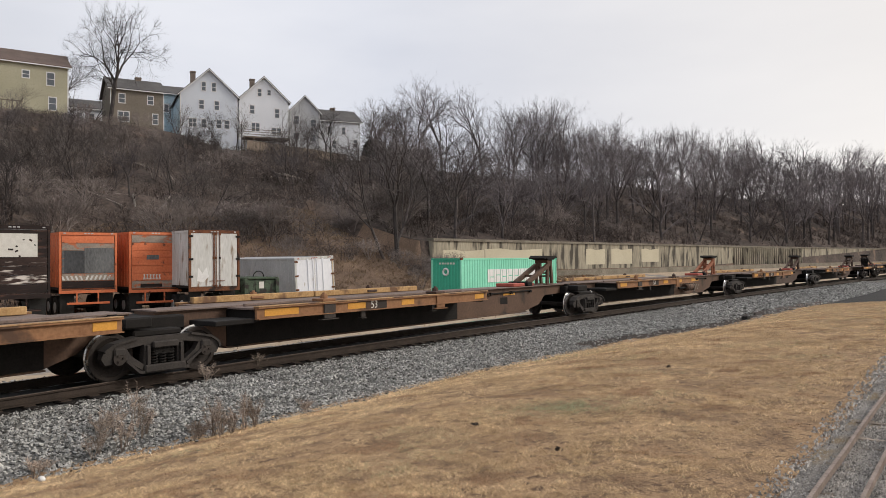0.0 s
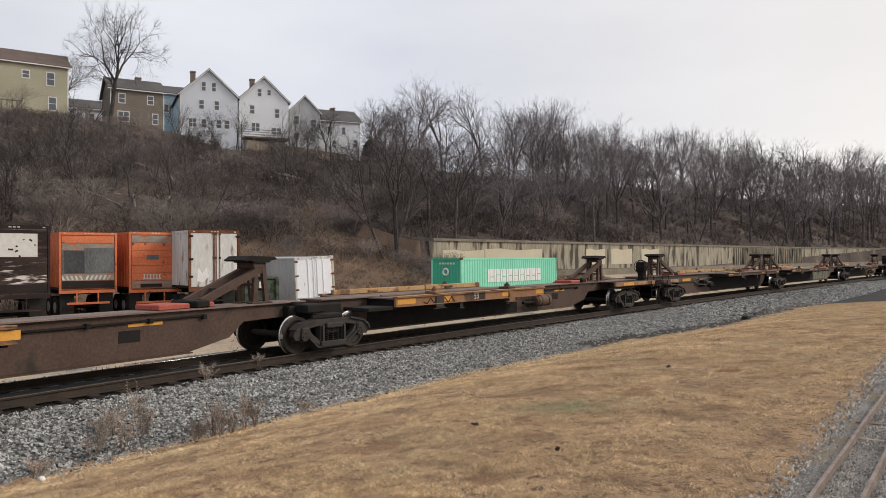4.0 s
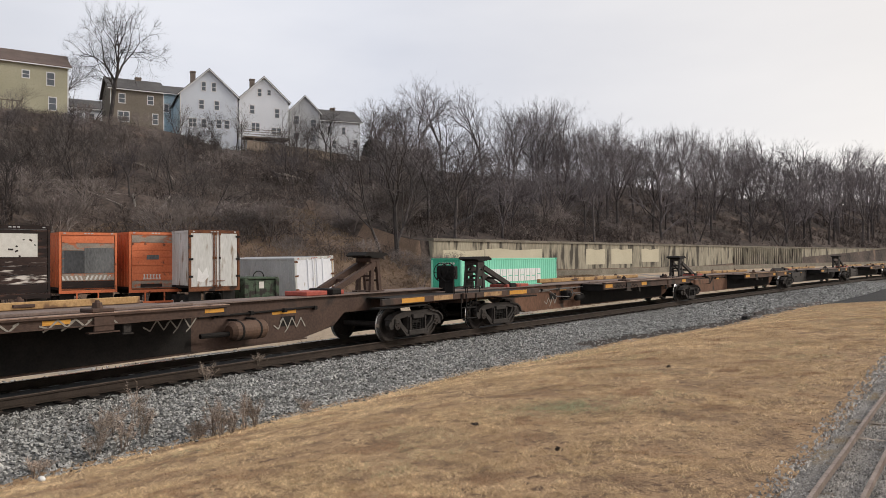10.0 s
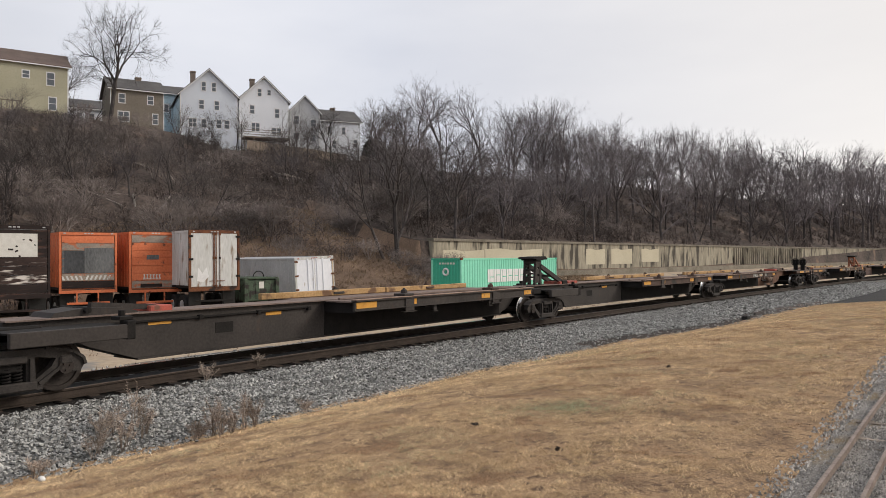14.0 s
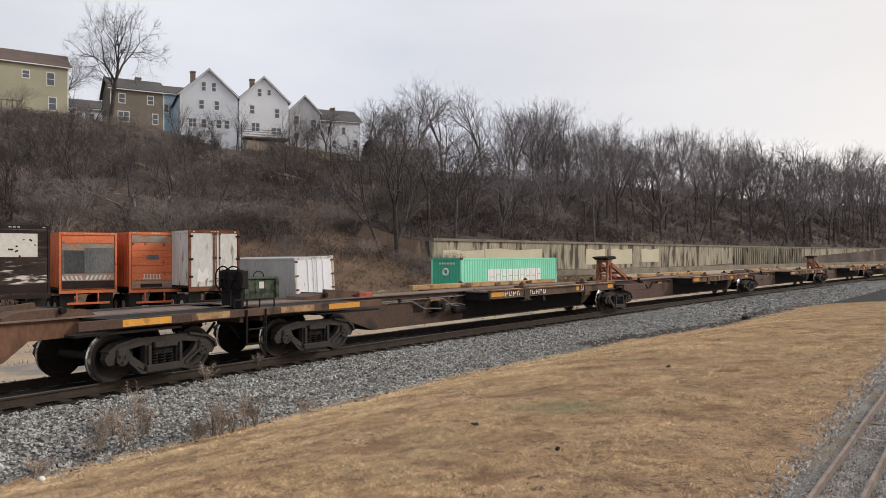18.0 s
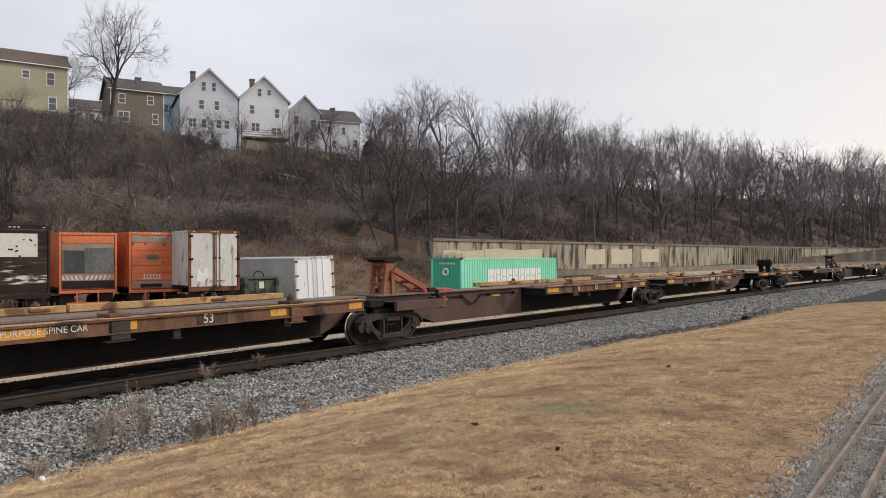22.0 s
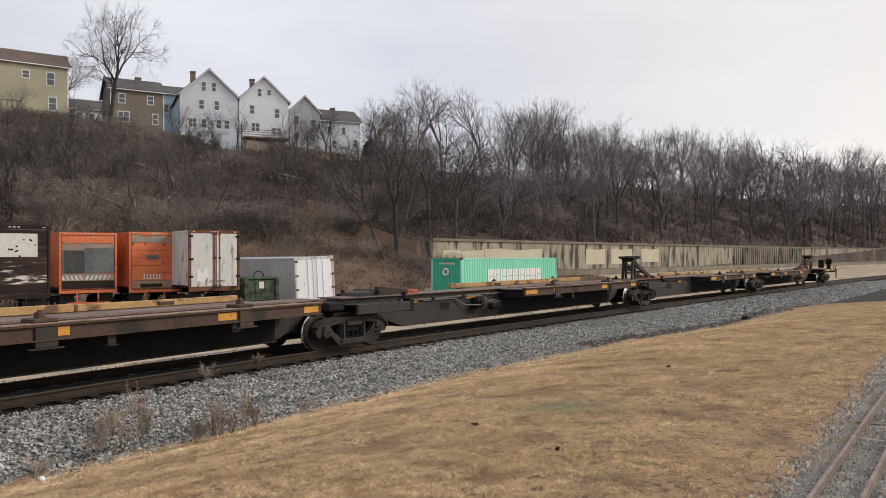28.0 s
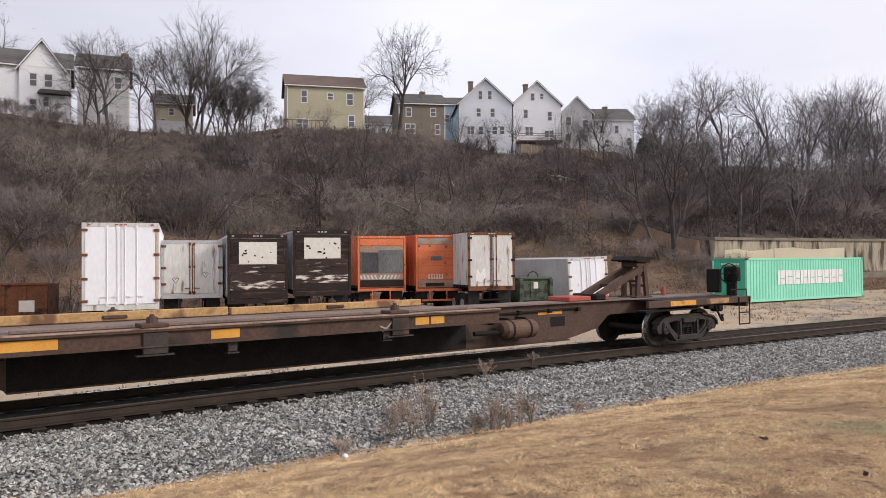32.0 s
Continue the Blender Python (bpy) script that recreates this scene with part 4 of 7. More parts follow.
        part("coupler", c, STEEL_DARK, car, "knuckle coupler")
        part("air_hose", pipe_run([(xe - way * 0.1, -0.35, 0.82), (xe + way * 0.08, -0.35, 0.62), (xe + way * 0.25, -0.33, 0.42), (xe + way * 0.45, -0.25, 0.40), (xe + way * 0.58, -0.12, 0.55)], 0.03, 8), STEEL_DARK, car)
        lad = pipe_run([(xe - way * 0.1, -1.40, 1.12), (xe - way * 0.1, -1.40, 0.42), (xe - way * 0.58, -1.40, 0.42), (xe - way * 0.58, -1.40, 1.12)], 0.017)
        rod(lad, (xe - way * 0.1, -1.40, 0.72), (xe - way * 0.58, -1.40, 0.72), 0.017, seg=6)
        part("ladder", lad, STEEL_DARK, car)
        part("grab_rail", pipe_run([(xe - way * 0.15, -1.34, 1.13), (xe - way * 0.15, -1.34, 1.32), (xe - way * 0.85, -1.34, 1.32), (xe - way * 0.85, -1.34, 1.13)], 0.016), STEEL_DARK, car)
        if s_b > 380:
            part("marker_lamp", rod(rod(B(), (xe - 1.6, 0.2, 1.13), (xe - 1.6, 0.2, 1.32), 0.07), (xe - 1.6, 0.2, 1.32), (xe - 1.6, 0.2, 1.39), 0.045), RED, car, "red end-of-train marker")
            part("marker_box", box(B(), xe - 0.05, xe + 0.12, -0.45, -0.05, 1.2, 1.85, bevel=0.03), STEEL_DARK, car, "dark marker box on the last coupler end")
        brake_wheel(car, xe - way * (0.08 if s_b > 380 else 0.35), -0.8 if way > 0 else -0.3)
    for own, x, s in ((True, 0.0, s_a), (own_b, L, s_b)):
        if own:
            bogie(car, x, s)
    MOVERS.append((car, s_a, s_b))
    return car


# bogie places along the line at the clip's start
CARS = [(-27.1, -9.27, 8.65, 26.52, 44.2, 61.1), (66.3, 84.1, 103.0, 120.8), (124.9, 141.75, 159.3, 176.8, 194.3, 211.0), (215.0, 231.6, 249.2, 266.65, 284.0, 300.6), (304.75, 321.45, 338.65, 356.5, 373.05, 389.75)]
# each platform: bare end (L, R or none), hitches (place from the near bogie, negative from the far one; way; state), paints of sill, spine and hitch, brake gear
UNITS = [
    [("L", [(0.9, 1, "")], 1, 0, 0, "hose"), ("R", [(-1.55, -1, "")], 1, 0, 0, "none"), ("R", [(-1.55, -1, "")], 1, 0, 6, "tank"), ("R", [(-1.55, -1, "")], 1, 2, 2, "none"), ("R", [(-0.9, -1, "")], 1, 2, 2, "tank")],
    [("L", [(0.2, 1, ""), (-1.5, -1, "")], 2, 2, 2, "valve"), ("R", [(0.85, 1, ""), (-1.75, -1, "")], 2, 2, 2, "none"), ("R", [(0.85, 1, ""), (-0.75, -1, "")], 2, 2, 2, "tank")],
    [("L", [(0.2, 1, "solid")], 2, 4, 3, "valve"), ("L", [(0.88, 1, "solid")], 0, 4, 3, "hose"), ("L", [(0.88, 1, "folded")], 3, 3, 3, "none"), ("L", [(0.88, 1, "solid")], 2, 3, 3, "none"), ("R", [(-0.8, -1, "folded")], 2, 4, 0, "tank")],
    [("L", [(0.2, 1, "folded")], 0, 2, 0, "valve"), ("L", [(0.88, 1, "")], 4, 5, 6, "hose"), ("L", [(0.88, 1, "folded")], 4, 5, 0, "none"), ("L", [(0.88, 1, "")], 4, 5, 6, "hose"), ("R", [(-0.8, -1, "folded")], 4, 5, 0, "tank")],
    [("L", [(0.2, 1, "folded")], 2, 2, 3, "valve"), ("L", [(0.88, 1, "")], 2, 3, 3, "none"), ("L", [(0.88, 1, "folded")], 2, 3, 3, "valve"), ("L", [(0.88, 1, "")], 2, 3, 3, "none"), ("R", [(-0.75, -1, "")], 2, 2, 2, "tank")]]
EXTRA = {  # what single platforms carry: stencils, bars, scrawls
    (0, 1): dict(strips=((2.1, 0.93), (4.55, 0.6), (6.5, 0.5), (9.8, 0.45)), marks=(("53", 5.3),)), (0, 2): dict(strips=((2.1, 0.6), (6.47, 0.5), (8.15, 0.48), (9.87, 0.45)), marks=(("53", 5.3),), tags=((13.0, 0.45, 0.7, 0.3, False, True),)),
    (0, 3): dict(strips=((2.1, 0.6), (4.3, 0.5), (6.5, 0.5), (9.8, 0.45)), marks=(("53", 5.3),), tags=((2.6, 0.92, 1.5, 0.18, True, False),)), (0, 4): dict(marks=(("53", 5.3),), tags=((3.0, 0.92, 1.4, 0.18, True, False),)),
    (1, 1): dict(words=("ALL PURPOSE SPINE CAR", 5.95, 0.10), graffiti=(11.0, 16.0)), (1, 2): dict(tags=((6.0, 1.08, 1.2, 0.15, True, True), (7.5, 1.08, 1.3, 0.15, True, True), (10.0, 0.78, 1.2, 0.25, False, True), (13.3, 0.55, 1.0, 0.28, False, True))),
    (2, 0): dict(strips=((6.85, 0.6), (10.25, 0.5), (14.9, 0.45)), tags=((4.0, 0.45, 0.9, 0.3, False, True), (7.6, 0.94, 2.2, 0.14, True, False))), (2, 4): dict(plates=5.4),
    (3, 0): dict(plates=7.55, marks=(("53", 12.6),)), (3, 1): dict(marks=(("53", 11.05),)), (3, 2): dict(words=("ALL PURPOSE SPINE CAR", 7.3, 0.15), marks=(("53", 11.2),)), (3, 3): dict(marks=(("53", 11.0),)), (3, 4): dict(plates=5.3, marks=(("53", 2.9),)),
    (4, 4): dict(strips=((1.66, 0.74), (4.5, 0.45), (8.25, 0.3), (8.6, 0.3)), tags=((7.5, 0.93, 0.5, 0.15, True, True),))}
for c, places in enumerate(CARS):
    for i, (bare_end, stands, sill_p, spine_p, hitch_p, gear) in enumerate(UNITS[c]):
        a, e = places[i], places[i + 1]
        n, last = e - a, i == len(UNITS[c]) - 1
        if c == 1:
            run = ((6.65, n - 1.5), (1.57, 11.2), (1.57, 11.13))[i]
        elif bare_end == "L":
            run = (6.74 if i == 0 else 7.5, n - 1.15 if i == 0 else n - 1.5)
        else:
            run = (1.9, n - 7.5) if c == 0 else (1.6, n - 6.45) if c == 4 else (0.96, n - 6.9)
        spine_unit(a, e, run, [(p if p > 0 else n + p, way, state) for p, way, state in stands], sill_p, spine_p, hitch_p, last, i == 0, last, gear,
                   top=1.28 if c == 1 else 1.18, depth=0.20 if c == 1 else 0.27, seed=c * 10 + i, **EXTRA.get((c, i), {}))


# ---------------------------------------------------------------- trailers and boxes in the yard
def yard_z(x, y):
    return ground_z(x, y)


def trailer(x, y, w, z0, z1, length, wall, door, style, label, turn=0.0, wheels=True):
    """A van trailer whose rear looks towards the track: its rear's left edge at x, face at y, floor at z0 and roof at z1."""
    g = yard_z(x, y + 3)
    t = thing("semi_trailer", Matrix.Translation((x, y, 0)) @ pose(0, 0, 0, 0, 0, turn), label, "trailer", "trailers parked in a row")
    h = z1 - z0
    body = box(B(), 0.0, w, 0.06, length, z0 + 0.02, z1 - 0.02)
    part("body", body, wall, t)
    ribs = B()
    for i in range(int(length / 0.45)):
        yy = 0.35 + i * 0.45
        for xx in (-0.018, w):
            box(ribs, xx, xx + 0.018, yy, yy + 0.05, z0 + 0.12, z1 - 0.1)
    tagged(part("side_ribs", ribs, wall, t), kind="stuff")
    for xx in (-0.03, w):
        part("top_rail", box(B(), xx, xx + 0.03, 0.05, length, z1 - 0.1, z1 + 0.01), wall, t)
        part("bottom_rail", box(B(), xx, xx + 0.03, 0.05, length, z0, z0 + 0.12), STEEL_DARK, t)
    fr = B()
    for xx in (-0.04, w - 0.06):
        box(fr, xx, xx + 0.10, -0.02, 0.07, z0 - 0.12, z1 + 0.02)
    box(fr, -0.04, w + 0.04, -0.021, 0.07, z1 - 0.12, z1 + 0.03)
    box(fr, -0.04, w + 0.04, -0.022, 0.07, z0 - 0.16, z0 + 0.04)
    frame_mat = {"swing": GREYW, "swing_old": ALU, "roll_black": BLACKP, "roll_orange": ORANGE, "roll_board": ORANGE, "swing_dark": RUST}[style]
    part("rear_frame", fr, frame_mat, t)
    if style.startswith("swing"):
        for k in (0, 1):
            a = 0.07 + k * (w - 0.14) / 2
            b = a + (w - 0.14) / 2 - 0.02
            d = part("rear_door", box(B(), a, b, -0.012, 0.05, z0 + 0.06, z1 - 0.13, bevel=0.008), door, t)
            for f in {"swing": ((0.62, 0.92), (0.12, 0.46)), "swing_old": ((0.93,), (0.07,)), "swing_dark": ((0.96,), (0.06, 0.22))}[style][k]:
                xx = a + (b - a) * f
                rods = rod(B(), (xx, -0.035, z0 + 0.0), (xx, -0.035, z1 - 0.06), 0.018, seg=7)
                box(rods, xx - 0.05, xx + 0.05, -0.05, -0.012, z0 + 0.02, z0 + 0.14)
                box(rods, xx - 0.05, xx + 0.05, -0.05, -0.012, z1 - 0.2, z1 - 0.08)
                bar(rods, (xx, -0.05, z0 + h * 0.12), (xx + (-0.22 if k == 0 else 0.22), -0.05, z0 + h * 0.115), 0.03, 0.035)
                box(rods, xx - 0.04, xx + 0.04, -0.045, -0.012, z0 + h * 0.5, z0 + h * 0.54)
                part("lock_rod", rods, WHITE if style == "swing" else RUST, d, "door lock rod")
            for f in ((0.06, 0.33, 0.62, 0.92) if style == "swing" else (0.2, 0.5, 0.9)):
                xx = 0.0 if k == 0 else w
                part("hinge", box(B(), xx - 0.05 if k == 0 else xx - 0.16, xx + 0.16 if k == 0 else xx + 0.05, -0.045, -0.012, z0 + h * f - 0.05, z0 + h * f + 0.05), RUST if style != "swing_dark" else STEEL_DARK, d, "rusty hinge")
        if style == "swing_dark":
            part("smear", plate(B(), [(w * 0.14, z0 + h * 0.12), (w * 0.27, z0 + h * 0.1), (w * 0.38, z0 + h * 0.2), (w * 0.33, z0 + h * 0.36), (w * 0.25, z0 + h * 0.25), (w * 0.17, z0 + h * 0.35)], -0.0165, -0.0125), TRIM, t, "white paint smear on the door")
        if style == "swing":
            part("post_strip", box(B(), w - 0.085, w - 0.005, -0.027, -0.0225, z0 + 0.1, z1 - 0.2), BEIGE, t, "beige weathered strip on the corner post")
        if style == "swing_old":
            loops = B()
            for cx, cz in ((0.22, 0.3), (0.72, 0.4)):
                for a, b in (((0, 0), (-0.14, 0.2)), ((-0.14, 0.2), (-0.03, 0.25)), ((-0.03, 0.25), (0.0, 0.16)), ((0, 0.16), (0.06, 0.25)), ((0.06, 0.25), (0.14, 0.18)), ((0.14, 0.18), (0, 0))):
                    bar(loops, (w * cx + a[0], -0.0165, z0 + h * cz - 0.2 + a[1]), (w * cx + b[0], -0.0165, z0 + h * cz - 0.2 + b[1]), 0.006, 0.022)
            part("scrawl", loops, PLY, t, "thin grey scrawl")
        # Added black sheets stand in for the shade under the trailer.
        for xx in (0.06, w - 0.66):
            part("mud_flap", box(B(), xx, xx + 0.6, 0.28, 0.3, g + 0.2, z0 - 0.02), RUBBER, t)
        seam = box(B(), w / 2 - 0.026, w / 2 + 0.026, -0.014, 0.03, z0 + 0.06, z1 - 0.13)
        part("door_seal", seam, RUST if style != "swing" else GREYW, t)
    else:
        n = 7
        for i in range(n):
            a = z0 + 0.06 + (h - 0.2) * i / n
            m = door
            if style == "roll_board" and i < 6:
                m = (BLACKP, PEEL_BOARD, PLY, PLY, PLY, PEEL_BOARD)[i]
            if style == "roll_orange" and i in (0, 6):
                m = PEEL_BOARD
            if style == "roll_black" and i in (1, 2, 3):
                m = PEEL if i == 1 else PEEL_LESS
            slat = box(B(), 0.08, w - 0.08, -0.008, 0.05, a, a + (h - 0.2) / n - 0.014, bevel=0.006)
            part("door_panel", slat, m, t)
        if style == "roll_black":
            part("poster_patch", box(B(), w * 0.18, w * 0.83, -0.013, -0.009, z0 + h * 0.55, z1 - 0.30), PALE, t, "torn white patch on the door")
            bars = B()
            rnd = random.Random(int(x * 10))
            for i in range(9):
                xx = w * (0.2 + 0.6 * rnd.random())
                zz = z0 + h * (0.56 + 0.24 * rnd.random())
                bar(bars, (xx, -0.015, zz), (xx + rnd.uniform(-0.15, 0.2), -0.015, zz + rnd.uniform(-0.06, 0.08)), 0.004, 0.07)
            part("torn_marks", bars, BLACKP, t)
        if style == "roll_orange":
            part("vent", box(B(), w * 0.32, w * 0.56, -0.02, -0.009, z0 + h * 0.52, z0 + h * 0.6), PLY, t)
            scrawl = B()
            for i in range(12):
                xx = w * (0.26 + 0.03 * i)
                bar(scrawl, (xx, -0.0125, z0 + h * 0.17), (xx + 0.06 * (-1) ** i, -0.0125, z0 + h * 0.26), 0.003, 0.05)
            tagged(part("scrawl", scrawl, PALE, t, "white paint scrawl"), kind="stuff")
            part("torn_hole", box(B(), w * 0.2, w * 0.62, -0.013, -0.0085, z0 + 0.08, z0 + 0.26), BLACKP, t, "dark torn hole in the door")
        if style in ("roll_board", "roll_orange"):
            part("rust_trim", box(B(), -0.042, w + 0.042, -0.024, 0.03, z1 + 0.004, z1 + 0.034), RUST, t, "rusted top edge")
            part("rust_trim", box(B(), 0.07, w - 0.07, -0.026, -0.0225, z0 - 0.02, z0 + 0.035), RUST, t, "rusted door sill")
            for xx in (0.064, w - 0.082):
                part("door_track", box(B(), xx, xx + 0.018, -0.024, 0.03, z0 + 0.05, z1 - 0.125), RUST, t)
        if style == "roll_board":
            part("board_panel", box(B(), w * 0.07, w * 0.42, -0.018, -0.009, z0 + h * 0.30, z0 + h * 0.68), DARK_PLY, t, "dark grey weathered board")
            part("board_panel", box(B(), w * 0.425, w * 0.95, -0.022, -0.009, z0 + h * 0.29, z0 + h * 0.73), PLY, t, "streaked grey board")
            part("warning_stripes", stripes_mesh(w, z0 + h * 0.17), GREYW, t, "slanted white warning stripes")
        # Black sheets for the shade below, as behind the swing doors.
        for xx in (0.06, w - 0.66):
            part("mud_flap", box(B(), xx, xx + 0.6, 0.28, 0.3, g + 0.2, z0 - 0.02), RUBBER, t)
    dots = B()
    for f in (0.08, 0.44, 0.5, 0.56, 0.92):
        box(dots, w * f - 0.05, w * f + 0.05, -0.04, -0.02, z1 - 0.07, z1 - 0.02)
    part("marker_lamps", dots, RED if style == "swing" else ALU, t)
    bump = B()
    for xx in (w * 0.28, w * 0.66):
        box(bump, xx, xx + 0.06, -0.02, 0.04, z0 - 0.62, z0 - 0.1)
    box(bump, w * 0.12, w * 0.88, -0.04, 0.05, z0 - 0.68, z0 - 0.58, bevel=0.01)
    part("bumper", bump, STEEL_DARK if style.startswith("swing_") else frame_mat, t)
    under = box(B(), w * 0.28, w * 0.33, 0.1, length - 0.3, z0 - 0.28, z0)
    box(under, w * 0.67, w * 0.72, 0.1, length - 0.3, z0 - 0.28, z0)
    for i in range(8):
        box(under, 0.05, w - 0.05, 0.3 + i * 1.2, 0.38 + i * 1.2, z0 - 0.1, z0)
    part("chassis", under, STEEL_DARK, t)
    if wheels:
        for yy in (1.1, 2.35):
            for xx in (0.05, w - 0.6):
                wh = B()
                rod(wh, (xx, yy, g + 0.5), (xx + 0.25, yy, g + 0.5), 0.5, seg=20)
                rod(wh, (xx + 0.3, yy, g + 0.5), (xx + 0.55, yy, g + 0.5), 0.5, seg=20)
                wp = part("wheel", wh, RUBBER, t, "dual tyres")
                hub = rod(B(), (xx - 0.02 if xx < 1 else xx + 0.54, yy, g + 0.5), (xx + 0.03 if xx < 1 else xx + 0.57, yy, g + 0.5), 0.24, seg=14)
                part("rim", hub, ALU, wp)
            part("axle", rod(B(), (0.1, yy, g + 0.5), (w - 0.1, yy, g + 0.5), 0.07), STEEL_DARK, t)
        legs = B()
        for xx in (0.4, w - 0.5):
            box(legs, xx, xx + 0.1, length - 2.6, length - 2.5, g + 0.02, z0)
            box(legs, xx - 0.08, xx + 0.18, length - 2.65, length - 2.4, g - 0.02, g + 0.04)
        part("landing_gear", legs, STEEL_DARK, t)
    return t


PEEL_BOARD = surface("peeled_grey_paint", (0.20, 0.17, 0.145), (0.36, 0.30, 0.25), 0.8, scale=1.5, fine=14, bump=0.05, spot=(0.45, 0.14, 0.065), spot_at=0.54, spot_scale=2.5, stretch=(1, 1, 2))
DARK_PLY = surface("dark_board", (0.03, 0.032, 0.036), (0.085, 0.09, 0.098), 0.8, scale=1.0, fine=14, stretch=(1, 1, 0.4))


def stripes_mesh(w, z):
    bm = B()
    for i in range(11):
        xx = 0.12 + i * (w - 0.34) / 11
        k = -0.08 if i < 5 else 0.08
        plate(bm, [(xx, z), (xx + 0.09, z), (xx + 0.09 + k, z + 0.2), (xx + k, z + 0.2)], -0.014, -0.0095)
    return bm


BEIGE = surface("beige_weathered_paint", (0.42, 0.33, 0.23), (0.62, 0.53, 0.41), 0.7, scale=2, fine=14, bump=0.03, spot=(0.22, 0.10, 0.05), spot_at=0.6, spot_scale=3, stretch=(1, 1, 0.4))
AXIS = -14.4  # the row stands askew to the track
trailer(4.51, 30.56, 2.60, 0.12, 3.20, 12.5, WHITE, WHITE, "swing", "tall white van trailer with bright double rear doors", AXIS)
trailer(8.04, 33.51, 2.44, 0.34, 2.66, 10.0, GREYW, GREYW, "swing_old", "weathered grey-white van trailer with rust-streaked rear doors", AXIS)
trailer(10.29, 31.64, 2.44, 0.10, 2.88, 11.5, ALU, BLACKP, "roll_black", "dark stained van trailer with a torn white patch on its rear", AXIS)
trailer(13.06, 31.19, 2.50, 0.36, 3.08, 11.5, ALU, BLACKP, "roll_black", "blackened van trailer with peeled paint and a white patch", AXIS)
trailer(17.72, 34.04, 2.44, 0.36, 3.00, 10.5, ORANGE, ORANGE, "roll_board", "faded orange van trailer with grey boarded rear door", AXIS)
trailer(20.64, 33.18, 2.44, 0.30, 3.06, 10.5, ORANGE, ORANGE, "roll_orange", "bright orange van trailer with horizontal plank rear door", AXIS)
trailer(22.05, 30.51, 2.46, 0.36, 3.10, 11.0, GREYW, GREYW, "swing_dark", "dirty white van trailer with dark rusted rear frame", AXIS)
low = trailer(29.50, 31.19, 2.44, -0.90, 1.76, 11.5, ALU, WHITE, "swing", "leaning aluminium box trailer with white doors resting on the ground", wheels=False)
low.matrix_basis = Matrix.Translation((29.50, 31.19, 0.0)) @ pose(0, 0, 0, 0, -3.0, AXIS)


def rusty_bin():
    x, y, w, h = -0.75, 34.9, 4.6, 1.85
    g = yard_z(x, y)
    t = thing("dumpster", Matrix.Translation((x, y, g)) @ pose(0, 0, 0, 0, 0, -14.4), "deeply rusted open steel dumpster with torn stickers", "dumpster")
    part("front_wall", box(B(), 0, w, 0, 0.06, 0.15, h), RUST, t)
    part("back_wall", box(B(), 0, w, 3.0, 3.06, 0.15, h), RUST, t)
    for xx in (0, w - 0.06):
        part("side_wall", box(B(), xx, xx + 0.06, 0.06, 3.0, 0.15, h), RUST, t)
    part("floor", box(B(), 0.06, w - 0.06, 0.06, 3.0, 0.15, 0.22), RUST, t)
    for i in range(7):
        xx = 0.02 + i * (w - 0.16) / 6
        part("rib", box(B(), xx, xx + 0.12, -0.07, 0.0, 0.2, h - 0.05, bevel=0.01), RUST, t)
    part("rim", box(B(), -0.05, w + 0.05, -0.08, 0.08, h, h + 0.1, bevel=0.02), RUST, t)
    for xx in (0.4, w - 0.7):
        part("skid", box(B(), xx, xx + 0.25, 0, 3.0, 0, 0.15), STEEL_DARK, t)
    part("sticker", box(B(), w * 0.78, w * 0.9, -0.078, -0.071, 0.8, 1.25), PALE, t, "torn pale sticker")


rusty_bin()


def generator():
    x, y = 25.2, 30.3
    g = yard_z(x, y)
    t = thing("military_generator", Matrix.Translation((x, y, g)) @ pose(0, 0, 0, 0, 0, -14.4), "small camouflage-painted generator trailer with green and black blotches", "generator")
    part("housing", box(B(), 0.0, 1.75, 0.0, 2.6, 0.55, 1.65, bevel=0.05), CAMO, t)
    part("lid", box(B(), -0.06, 1.82, -0.06, 2.66, 1.66, 1.78, bevel=0.03), CAMO, t)
    part("access_door", box(B(), 0.55, 1.2, -0.03, -0.004, 0.7, 1.45, bevel=0.01), CAMO, t)
    part("notice", box(B(), 0.72, 0.98, -0.04, -0.032, 1.2, 1.55), PALE, t, "pale notice")
    part("handle", ring(B(), (0.85, 0.3, 1.78), (0, 1, 0), 0.3, 0.025, 18), STEEL_DARK, t)
    for xx in (-0.12, 1.62):
        part("corner_post", box(B(), xx, xx + 0.2, -0.12, 0.06, 0.1, 1.7, bevel=0.02), CAMO, t)
    for xx in (0.1, 1.4):
        part("wheel", rod(B(), (xx, 1.3, 0.38), (xx + 0.24, 1.3, 0.38), 0.38, seg=18), RUBBER, t)
    part("chassis", box(B(), 0.05, 1.7, 0.1, 2.5, 0.38, 0.55), STEEL_DARK, t)
    part("jack", box(B(), 0.8, 0.95, -0.1, 0.05, -0.02, 0.5), STEEL_DARK, t)


generator()


